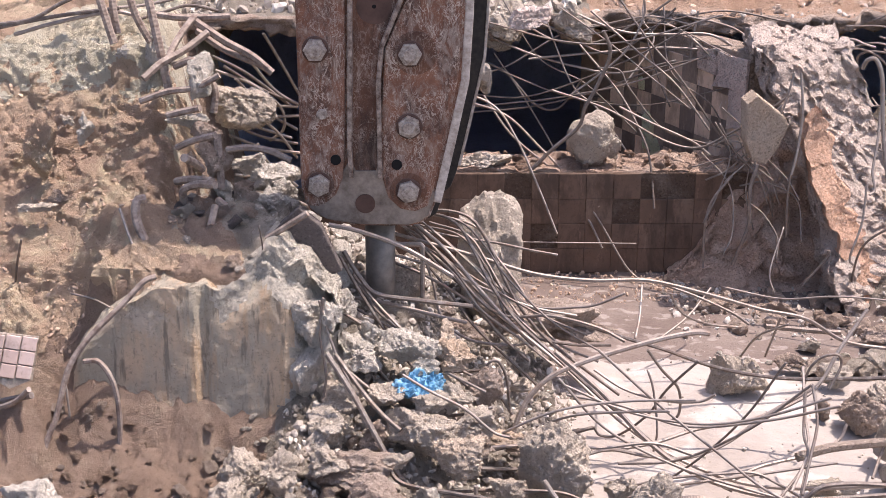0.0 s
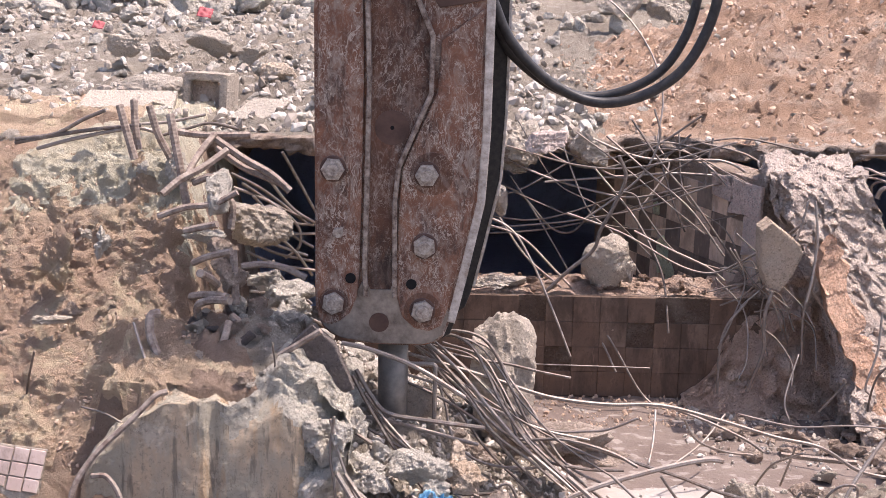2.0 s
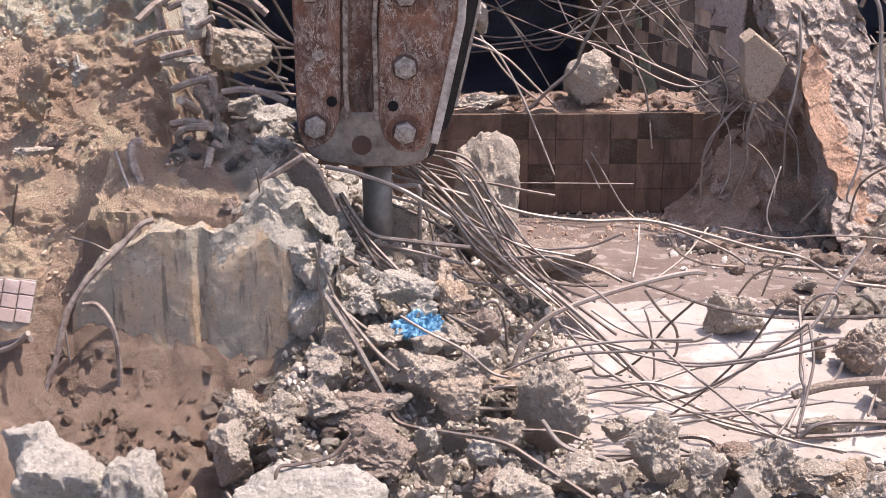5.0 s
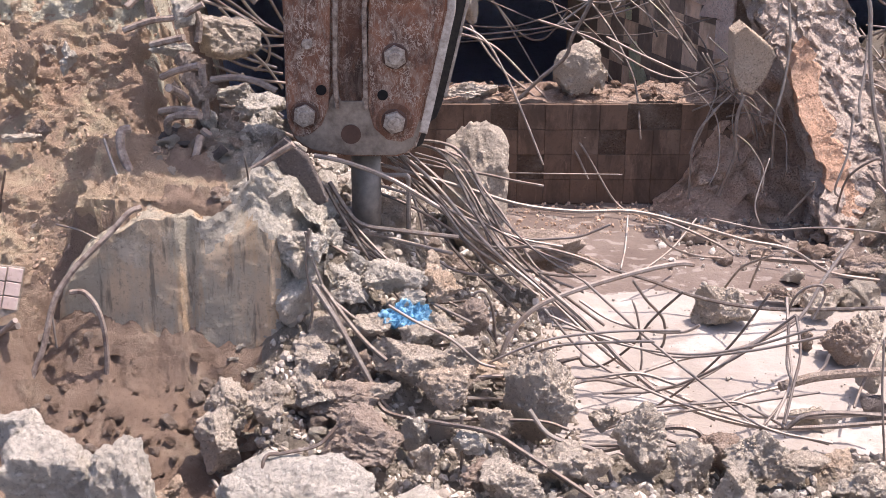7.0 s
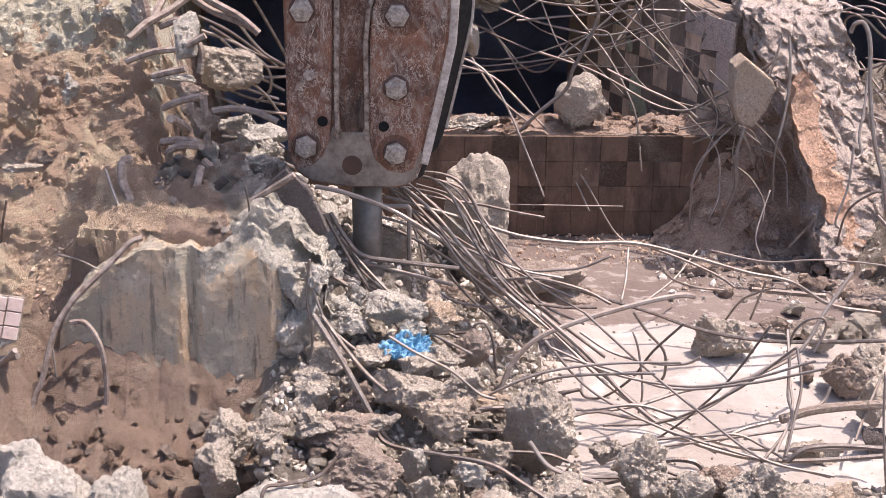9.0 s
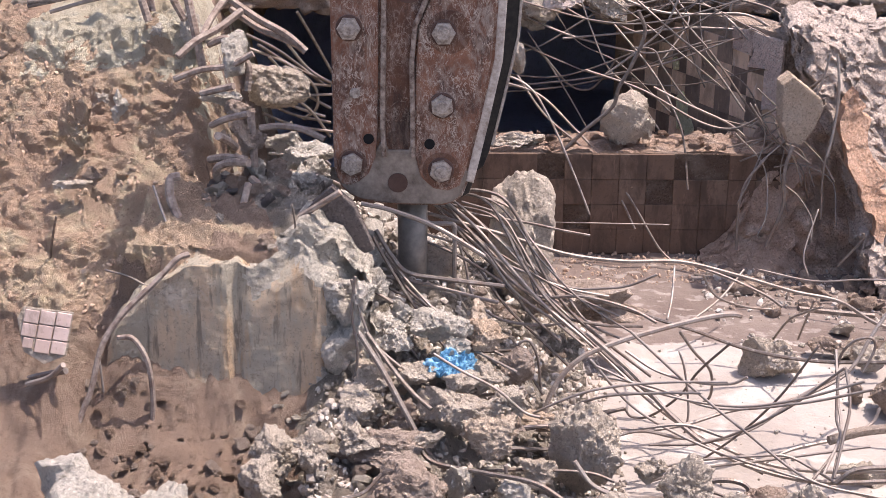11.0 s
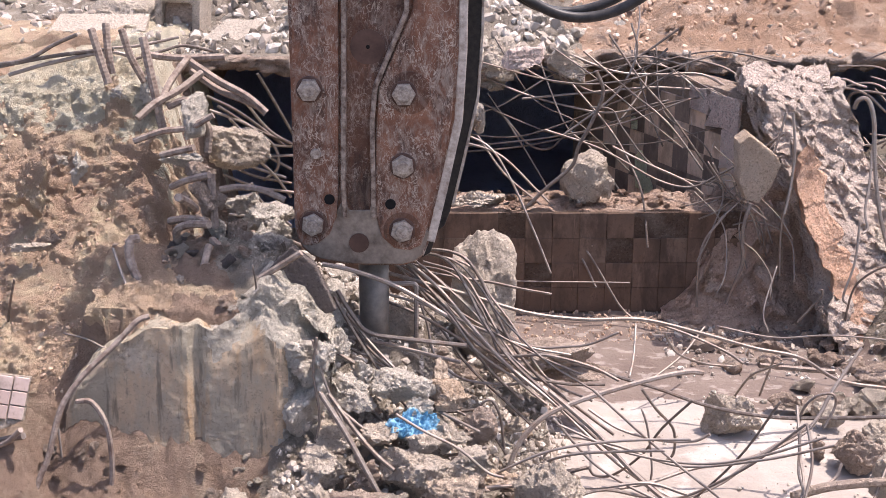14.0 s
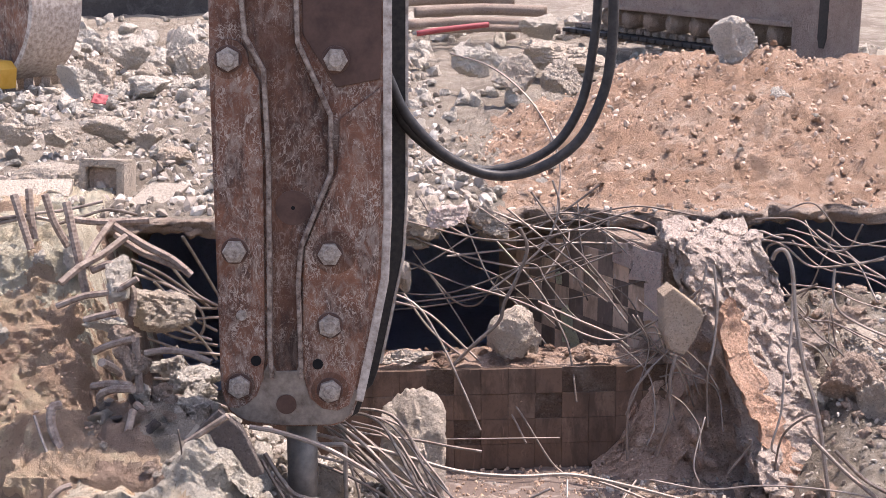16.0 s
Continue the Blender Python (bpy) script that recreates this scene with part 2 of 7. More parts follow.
# ---- mesh helpers ----
def ob_from(name, verts, faces, material, parent=None, smooth=False):
    me = bpy.data.meshes.new(name)
    me.from_pydata([tuple(v) for v in verts], [], faces)
    me.materials.append(material)
    if smooth:
        me.shade_smooth()
    ob = new(name, me)
    ob.parent = parent
    return ob


def part(name, bm, material, parent=None, label="", smooth=False):
    """Links a bmesh as one mesh object, under its thing."""
    me = bpy.data.meshes.new(name)
    bmesh.ops.recalc_face_normals(bm, faces=bm.faces)
    bm.to_mesh(me)
    bm.free()
    me.materials.append(material)
    if smooth:
        me.shade_smooth()
    ob = new(name, me)
    ob.parent = parent
    return tagged(ob, label)


def lerp(x, xs, ys):
    return np.interp(x, xs, ys)


def step01(v):
    v = np.clip(v, 0.0, 1.0)
    return v * v * (3 - 2 * v)


def fbm(x, y, z=0.0, octaves=5, rough=0.9):
    return noise.fractal((x, y, z), rough, 2.1, octaves, noise_basis="PERLIN_ORIGINAL")


# ---- the ground ----
def base_height(x, y):
    """Pit floor, earth bank, heap under the breaker, near rim; beyond the pit the open ground."""
    near = lerp(y, (0.0, 1.0, 2.0, 3.0, 3.6, 4.25, 4.6), (1.10, 1.05, 0.85, 0.45, 0.24, 0.06, 0.0))
    slope = lerp(y, (3.4, 4.2, 5.0, 5.4, 5.8, 6.3, 8.0, 9.0), (0.30, 0.34, 0.84, 1.13, 1.55, 1.62, 1.35, 1.3))
    edge = lerp(y, (4.0, 4.6, 5.2, 5.8, 6.4, 8.0), (-1.25, -1.25, -1.0, -1.02, -1.2, -1.4))
    bank = slope * step01((edge - x) / 0.42 + 0.5)
    heap = lerp(x, (-1.3, -0.9, -0.5, -0.1, 0.25, 0.55), (0.98, 0.92, 0.70, 0.5, 0.2, 0.0)) * lerp(y, (3.9, 4.5, 5.0, 5.5, 6.2, 6.9), (0.30, 0.55, 0.9, 1.0, 0.8, 0.0))
    right = step01((x - 2.15) / 0.5) * lerp(y, (5.2, 6.5, 7.9, 8.6), (0.0, 0.25, 0.74, 0.1))
    bank -= 0.24 * step01((x + 1.55) / 0.25) * step01((4.8 - y) / 0.3) * step01((y - 3.7) / 0.4)
    heap -= 0.20 * step01((-0.5 - x) / 0.2) * step01((4.75 - y) / 0.3)
    shelf = lerp(x, (-1.55, -1.3, -0.62, -0.42), (0.0, 1.0, 0.95, 0.0)) * lerp(y, (4.60, 4.74, 5.2, 5.6, 6.0), (0.0, 0.95, 1.05, 0.95, 0.0))
    pit = max(near, bank, heap, right, shelf)
    out = 1.28 + 0.05 * max(0.0, min(y, 30.0) - 11.0)
    open_ground = max(step01((y - 11.0) / 0.8), step01((abs(x - 0.6) - 5.2) / 0.8) * step01((y - 1.0) / 2.0))
    if y < 7.5:
        open_ground = max(open_ground, step01((x - 4.0) / 1.5), step01((-x - 3.6) / 1.5))
    return pit * (1 - open_ground) + max(out, pit) * open_ground


def rubble_noise(x, y):
    n = fbm(x * 1.7, y * 1.7, 3.0) * 0.05 + abs(fbm(x * 5.0, y * 5.0, 8.0)) * 0.05
    if 2.5 < y < 13 and abs(x) < 4:
        a = noise.voronoi((x * 6, y * 6, 1.0))[0]
        b = noise.voronoi((x * 15, y * 15, 4.0))[0]
        n += (0.03 if x < -1.0 and y < 8 else 0.07) * min(a[1] - a[0], 0.5) + 0.03 * min(b[1] - b[0], 0.5) + 0.012 * fbm(x * 30, y * 30, 2.0, 3)
    return n


def ground_height(x, y):
    z = base_height(x, y)
    if z < 0.03 and y > 4.4:
        return z + 0.02 * fbm(x * 2, y * 2, 1.0) + 0.008 * max(0.0, fbm(x * 9, y * 9, 6.0))
    crag = 0.0
    if x < -0.8 and 4.6 < y < 8.2:
        crag = -0.07 * step01((-0.95 - x) / 0.2)
    return z + rubble_noise(x, y) + crag


def lines(outer0, lo, hi, outer1, fine0, fine1, far=300.0):
    """Grid lines: 1 cm apart between fine0 and fine1, 2 cm between lo and hi, 8 cm out to the outer ones, ever wider beyond."""
    inner = list(np.arange(outer0, lo, 0.08)) + list(np.arange(lo, fine0, 0.02)) + list(np.arange(fine0, fine1, 0.010)) + list(np.arange(fine1, hi, 0.02)) + list(np.arange(hi, outer1, 0.08))
    lo, hi = outer0, inner[-1]
    grow, d, a = [], 0.08, 0.0
    while a < far:
        d *= 1.25
        a += d
        grow.append(a)
    return [lo - g for g in reversed(grow)] + inner + [hi + g for g in grow]


def sheet(name, xs, ys, height, materials, pick):
    nx, ny = len(xs), len(ys)
    verts = [(x, y, height(x, y)) for y in ys for x in xs]
    faces = [(j * nx + i, j * nx + i + 1, (j + 1) * nx + i + 1, (j + 1) * nx + i) for j in range(ny - 1) for i in range(nx - 1)]
    me = bpy.data.meshes.new(name)
    me.from_pydata(verts, [], faces)
    for m in materials:
        me.materials.append(m)
    me.polygons.foreach_set("material_index", [pick(*(0.25 * sum(verts[k][c] for k in f) for c in range(3))) for f in faces])
    me.shade_smooth()
    return new(name, me)


def ground_kind(x, y, z):
    wob = 0.12 * fbm(x * 3, y * 3, 5.0)
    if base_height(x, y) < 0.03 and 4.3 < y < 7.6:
        # the shade along the back wall is painted with the darker dust
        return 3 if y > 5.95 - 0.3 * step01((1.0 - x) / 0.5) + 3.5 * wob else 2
    if 8.7 < y < 11.0 and -4.5 < x < 5.8 and z < 0.9:
        return 4
    edge = lerp(y, (4.0, 4.6, 5.2, 5.8, 6.4, 8.0), (-0.65, -0.65, -0.85, -0.92, -1.1, -1.3))
    if x < edge + wob and 3.5 + 3 * wob < y < 9:
        # bank edge and ground before the block: shade painted as darker soil
        if x > edge - 0.16 + 2 * wob and y > 4.9:
            return 5
        return 5 if y < 4.78 + 1.5 * wob else 6 if y > 5.62 - 0.35 * (x + 1.1) + 3 * wob and x > -1.95 else 0
    return 1


ground = sheet("ground", lines(-5.0, -2.4, 2.9, 5.6, -2.1, -0.7), lines(-2.0, 3.2, 8.3, 13.0, 4.5, 6.1), ground_height, (SOIL, GRIT, SAND, SHADED_DUST, VOID, SHADED_SOIL, RIM_EARTH), ground_kind)
tagged(ground, "broken earth, grey grit and pale sandy pit floor of a demolition site", "ground", kind="structure")

# face of the earth bank: crumbly soil with hollows, paler yellow along the rim
def build_bank():
    xs, ys = np.arange(-2.5, -0.90, 0.011), np.arange(4.62, 6.3, 0.0105)
    verts, faces, kinds = [], [], []
    for y in ys:
        for x in xs:
            z = base_height(x, y)
            gx = (base_height(x + 0.04, y) - base_height(x - 0.04, y)) / 0.08
            gy = (base_height(x, y + 0.04) - base_height(x, y - 0.04)) / 0.08
            p, n = Vector((x, y, z)), Vector((-gx, -gy, 1.0)).normalized()
            q = p + 0.05 * Vector((fbm(x * 4, y * 4, z * 4), fbm(x * 4 + 9, y * 4, z * 4), 0))
            c, d, e = noise.voronoi(q * 4.2)[0], noise.voronoi(q * 12)[0], noise.voronoi(q * 30)[0]
            h = 0.065 * min(c[1] - c[0], 0.45) + 0.032 * min(d[1] - d[0], 0.5) + 0.015 * min(e[1] - e[0], 0.5)
            h += 0.045 * fbm(x * 4, y * 4, z * 4, 3) + 0.018 * fbm(x * 22, y * 22, z * 22, 3) + 0.008 * fbm(x * 60, y * 60, z * 60, 2) - 0.035
            rim = min(step01((y - 4.62) / 0.1), step01((6.3 - y) / 0.1), step01((x + 2.5) / 0.1), step01((-0.90 - x) / 0.06))
            verts.append(p + n * (h * rim - 0.06 * (1 - rim)))
    nx = len(xs)
    for j in range(len(ys) - 1):
        for i in range(nx - 1):
            faces.append((j * nx + i, j * nx + i + 1, (j + 1) * nx + i + 1, (j + 1) * nx + i))
            v = verts[j * nx + i]
            w = fbm(v.x * 4, v.y * 4, v.z * 4)
            kinds.append(1 if v.z > 1.42 + 0.22 * w and v.x > -1.95 else 2 if v.x > -0.98 + 0.1 * w else 0)
    me = bpy.data.meshes.new("earth_bank")
    me.from_pydata(verts, [], faces)
    for m in (SOIL, RIM_EARTH, SHADED_SOIL):
        me.materials.append(m)
    me.polygons.foreach_set("material_index", kinds)
    return tagged(new("earth_bank", me), "steep crumbling bank of orange-brown earth with a pale yellow rim", "earth bank", kind="structure")


build_bank()

# ---- slab over the old basement, with the cleared ground on top ----
def slab_edge(x):
    return 8.15 + 0.18 * fbm(x * 1.3, 4.0, 1.0) + 0.09 * fbm(x * 6, 2.0, 1.0)


def slab_top(x, y):
    mound = 0.55 * step01((x - 0.75 - 0.12 * (y - 8)) / 1.5) * step01((y - 8.1) / 3.2)
    mound += step01((x - 0.9) / 0.6) * step01((y - 8.4) / 1.0) * (0.10 * fbm(x * 1.6, y * 1.6, 12.0) + 0.06 * abs(fbm(x * 4, y * 5, 14.0)))
    return 1.27 + mound + rubble_noise(x, y) * 1.3 * step01((y - 8.1) / 0.4) + 0.03 * max(0, y - 11)


def build_slab():
    xs = list(np.arange(-4.9, 6.2, 0.04))
    us = list(np.linspace(0, 1, 90) ** 1.4)
    nx = len(xs)
    verts, faces, kinds = [], [], []
    for u in us:
        for x in xs:
            y = slab_edge(x) + u * (12.4 - slab_edge(x))
            verts.append((x, y, slab_top(x, y)))
    rows = len(us)
    deep = 9
    for k in range(1, deep + 1):
        u = k / deep
        for x in xs:
            low = 1.17 + 0.06 * fbm(x * 5, 3.0, 0.0) + 0.03 * fbm(x * 17, 5.0, 0.0)
            z = slab_top(x, slab_edge(x)) * (1 - u) + low * u
            c = noise.voronoi((x * 16, 3.0, z * 16))[0]
            verts.append((x + 0.02 * fbm(x * 20, z * 20, 3.0), slab_edge(x) - 0.05 * math.sin(u * 2.6) - 0.07 * min(c[1] - c[0], 0.6) + 0.06 * fbm(x * 9, z * 14, 7.0) + 0.06 * u, z + 0.02 * fbm(x * 15, u * 6, 9.0)))
    for x in xs:
        verts.append((x, 12.4, 1.12))
    for j in range(rows - 1):
        for i in range(nx - 1):
            faces.append((j * nx + i, j * nx + i + 1, (j + 1) * nx + i + 1, (j + 1) * nx + i))
            a = verts[j * nx + i]
            kinds.append(1 if a[0] > 0.75 + 0.12 * (a[1] - 8) + 0.2 * fbm(a[0] * 2, a[1] * 2) else 0)
    o = rows * nx
    for i in range(nx - 1):
        rings = [i] + [o + k * nx + i for k in range(deep + 1)]
        faces += [(q + 1, q, r, r + 1) for q, r in zip(rings, rings[1:])]
        kinds += [2] * (deep + 1)
    me = bpy.data.meshes.new("basement_slab")
    me.from_pydata(verts, [], faces)
    for m in (GRIT, CLAY, BROWN):
        me.materials.append(m)
    me.polygons.foreach_set("material_index", kinds)
    me.shade_smooth()
    return tagged(new("basement_slab", me), "jagged edge of a concrete slab under cleared earth and an orange clay mound", "slab", kind="structure")


build_slab()


def box_bm(x0, x1, y0, y1, z0, z1, bevel=0.0, seg=1):
    bm = bmesh.new()
    bmesh.ops.create_cube(bm, size=1.0)
    for v in bm.verts:
        v.co = Vector(((x0 + x1) / 2 + v.co.x * (x1 - x0), (y0 + y1) / 2 + v.co.y * (y1 - y0), (z0 + z1) / 2 + v.co.z * (z1 - z0)))
    if bevel:
        bmesh.ops.bevel(bm, geom=bm.edges[:], offset=bevel, segments=seg, affect="EDGES", profile=0.6)
    return bm


def rough_block(x0, x1, y0, y1, z0, z1, cell, amp, seed, keep_front=False):
    """A wall piece with broken, uneven faces; keep_front leaves the cast front plane nearly flat."""
    bm = bmesh.new()
    nx, ny, nz = (max(2, int(d / cell)) for d in (x1 - x0, y1 - y0, z1 - z0))
    bmesh.ops.create_cube(bm, size=1.0)
    for axis, cuts in ((0, nx), (1, ny), (2, nz)):
        for k in range(1, cuts):
            co, no = [0, 0, 0], [0, 0, 0]
            co[axis], no[axis] = -0.5 + k / cuts, 1
            bmesh.ops.bisect_plane(bm, geom=bm.verts[:] + bm.edges[:] + bm.faces[:], plane_co=co, plane_no=no)
    for v in bm.verts:
        front = v.co.y < -0.499
        p = Vector(((x0 + x1) / 2 + v.co.x * (x1 - x0), (y0 + y1) / 2 + v.co.y * (y1 - y0), (z0 + z1) / 2 + v.co.z * (z1 - z0)))
        k = 1.0
        if front and keep_front:
            k = 0.15 + 0.5 * step01((abs(v.co.x) - 0.42) / 0.08) + 0.35 * step01((v.co.z - 0.38) / 0.12)
        d = Vector([fbm(p.x * 4 + 7 * a, p.y * 4, p.z * 4 + seed, 3) for a in range(3)]) + 0.45 * Vector([fbm(p.x * 13 + 7 * a, p.y * 13, p.z * 13 + seed, 3) for a in range(3)]) + 0.22 * Vector([fbm(p.x * 33 + 7 * a, p.y * 33, p.z * 33 + seed, 2) for a in range(3)])
        v.co = p + d * amp * k
    return bm


MORTAR = broken("dirty_mortar", (0.13, 0.085, 0.062), (0.17, 0.115, 0.085), (0.24, 0.18, 0.14), 0.2)
# low tiled wall of the old pool, and the mass behind it
SPILL = broken("reddish_mortar", (0.34, 0.21, 0.15), (0.44, 0.29, 0.21), (0.56, 0.43, 0.34), 0.3)
SPILL_PALE = broken("reddish_earth", (0.52, 0.33, 0.235), (0.60, 0.42, 0.31), (0.68, 0.53, 0.43), 0.3)
wall_low = part("wall_low", rough_block(-0.75, 1.75, 7.20, 7.55, -0.1, 0.585, 0.03, 0.035, 3.0), SPILL)
part("mortar_bed", box_bm(-0.72, 1.72, 7.171, 7.19, 0.0, 0.58), MORTAR, wall_low)
tagged(wall_low, "low brown tiled wall standing at the back of the pit", "wall", kind="structure")
wall_inner = part("wall_inner", box_bm(0, 1.75, 0, 0.2, -0.1, 1.16), BROWN)
wall_inner.matrix_world = pose(1.92, 7.60, 0, 0, 0, 117)
tagged(wall_inner, "chequered tile wall running back into the dark basement", "wall", kind="structure")
wall_back = part("wall_back", box_bm(-4.9, 6.2, 10.9, 11.1, -0.1, 1.2), VOID)
tagged(wall_back, "basement wall in the dark under the slab, blue haze painted on", "wall", kind="structure")

# right pier: leaning concrete stump, its foot spreading to the right
def build_pier():
    bm = rough_block(-0.27, 0.25, 6.90, 7.55, -0.1, 1.26, 0.018, 0.06, 11.0)
    for v in bm.verts:
        z = v.co.z
        cell = noise.voronoi((v.co.x * 17, v.co.y * 17, z * 17))[0]
        v.co.x = v.co.x * (1 + 0.5 * step01((0.6 - z) / 0.6)) + lerp(z, (0.0, 0.4, 0.85, 1.25), (2.50, 2.34, 2.12, 1.99))
        v.co.y += -0.12 * step01((0.7 - z) / 0.7) - 0.05 * min(cell[1] - cell[0], 0.6) + 0.03 * fbm(v.co.x * 16, v.co.y * 16, z * 16) + 0.30 * max(0.0, z - 0.2) + 0.55 * (v.co.x - lerp(z, (0.0, 0.4, 0.85, 1.25), (2.50, 2.34, 2.12, 1.99)))
    return tagged(part("pier", bm, PIER), "broken concrete pier with remains of salmon tiles", "pier", kind="structure")


pier = build_pier()


def build_spill():
    """Reddish earth and mortar fallen against the foot of the pier."""
    bm = rough_block(1.30, 2.25, 6.86, 7.30, -0.1, 0.62, 0.02, 0.05, 17.0)
    for v in bm.verts:
        x, k = v.co.x, (v.co.z + 0.1) / 0.72
        top = lerp(x, (1.30, 1.45, 1.62, 1.85, 2.25), (0.06, 0.30, 0.55, 0.78, 0.70))
        cell = noise.voronoi((x * 8, v.co.y * 8, v.co.z * 8))[0]
        v.co.z = -0.1 + k * (top + 0.1)
        v.co.y += 0.42 * k - 0.12 * min(cell[1] - cell[0], 0.6) + 0.05 * fbm(x * 7, v.co.z * 7, 3.0)
        v.co.z += 0.05 * fbm(x * 6, v.co.y * 6, 8.0)
    return tagged(part("earth_spill", bm, SPILL_PALE), "reddish brown earth and mortar heaped at the foot of the pier", "earth heap")


build_spill()

# cast block: formed face in front, its crown and its right flank broken away
def crown(x):
    return lerp(x, (-1.40, -1.33, -1.24, -1.03, -0.80, -0.63, -0.52, -0.42), (0.58, 0.70, 0.80, 0.90, 0.89, 1.03, 0.95, 0.84))


def build_block():
    bm = rough_block(-1.37, -0.40, 4.55, 4.95, -0.05, 0.90, 0.018, 0.035, 5.0, True)
    for v in bm.verts:
        x, z = v.co.x, v.co.z
        v.co.z = -0.05 + (z + 0.05) * (crown(x) + 0.05 + 0.03 * fbm(x * 9, v.co.y * 9, 2.0)) / 0.95
        v.co.y += 0.14 * max(0.0, v.co.z - 0.2)
        split = step01((x + 0.56 + 0.03 * fbm(3.0, z * 7, 1.0)) / 0.05)
        cell = noise.voronoi((x * 13, v.co.y * 13, v.co.z * 13))[0]
        fine = noise.voronoi((x * 34, v.co.y * 34, v.co.z * 34))[0]
        top = step01((v.co.z - crown(x) + 0.16) / 0.10) * step01((x + 0.85) / 0.2)
        rough = max(split, top)
        if v.co.y < 4.75:
            v.co.y += 0.03 * math.exp(-((x + 0.885) / 0.018) ** 2) + 0.02 * step01((x + 0.885) / 0.02) + 0.9 * max(0.0, x + 0.57) + 0.05 * top
        v.co += Vector((0.5, -0.7, 0.7)) * rough * (0.055 * min(cell[1] - cell[0], 0.6) + 0.028 * min(fine[1] - fine[0], 0.6) - 0.02)
    ob = part("concrete_block", bm, CAST)
    ob.data.materials.append(CROWN)
    for p in ob.data.polygons:
        c = p.center
        w = 0.05 * fbm(c.x * 8, c.z * 8, 4.0)
        p.material_index = 1 if c.x > -0.56 + w or (c.z > crown(c.x) - 0.13 + 2 * w and c.x > -0.82 + w) else 0
    return tagged(ob, "stained cast concrete block with broken pale crown and side", "concrete block")


build_block()


# ---- the breaker ----
def prism(pts, y0, y1, bevel=0.0, hole=None):
    """A plate: the outline (x, z) given depth from y0 to y1, its edges eased."""
    bm = bmesh.new()
    a = [bm.verts.new((x, y0, z)) for x, z in pts]
    face = bm.faces.new(a)
    ext = bmesh.ops.extrude_face_region(bm, geom=[face])
    for v in ext["geom"]:
        if isinstance(v, bmesh.types.BMVert):
            v.co.y = y1
    if bevel:
        sharp = [e for e in bm.edges if len(e.link_faces) == 2 and e.calc_face_angle(0) > 0.7]
        bmesh.ops.bevel(bm, geom=sharp, offset=bevel, segments=2, affect="EDGES", profile=0.6)
    return bm


def disc(x, z, y0, y1, r, n=24, bevel=0.0):
    return prism([(x + r * math.cos(2 * math.pi * k / n), z + r * math.sin(2 * math.pi * k / n)) for k in range(n)], y0, y1, bevel)


def strip(path, w, y0, y1, bevel=0.003):
    """A raised rib that follows a path in the plane of the plate."""
    left, right = [], []
    for k, p in enumerate(path):
        a, b = Vector(path[max(k - 1, 0)]), Vector(path[min(k + 1, len(path) - 1)])
        d = (b - a).normalized()
        n = Vector((-d.y, d.x)) * w / 2
        left.append(tuple(Vector(p) + n))
        right.append(tuple(Vector(p) - n))
    return prism(left + right[::-1], y0, y1, bevel)


def tube_mesh(pts, radius, sides=8, step=0.01, rib=0.0, taper=1.0):
    """A round bar along a smooth curve through pts; rib: height of the rings on it."""
    p = [Vector(q) for q in pts]
    p = [2 * p[0] - p[1]] + p + [2 * p[-1] - p[-2]]
    line = []
    for i in range(1, len(p) - 2):
        a, b, c, d = p[i - 1:i + 3]
        n = max(2, int((c - b).length / step))
        for k in range(n):
            t = k / n
            line.append(0.5 * (2 * b + (c - a) * t + (2 * a - 5 * b + 4 * c - d) * t * t + (3 * b - a - 3 * c + d) * t ** 3))
    line.append(p[-2])
    verts, faces = [], []
    side = None
    for k, q in enumerate(line):
        d = (line[min(k + 1, len(line) - 1)] - line[max(k - 1, 0)]).normalized()
        if side is None:
            side = d.orthogonal().normalized()
        side = (side - d * side.dot(d)).normalized()
        up = d.cross(side)
        r = radius * (1 + (rib if k % 2 else 0.0)) * (1 + (taper - 1) * k / len(line))
        for s in range(sides):
            a = 2 * math.pi * s / sides
            verts.append(q + (side * math.cos(a) + up * math.sin(a)) * r)
    n = len(line)
    for k in range(n - 1):
        for s in range(sides):
            t = (s + 1) % sides
            faces.append((k * sides + s, k * sides + t, (k + 1) * sides + t, (k + 1) * sides + s))
    faces.append(tuple(range(sides))[::-1])
    faces.append(tuple((n - 1) * sides + s for s in range(sides)))
    return verts, faces


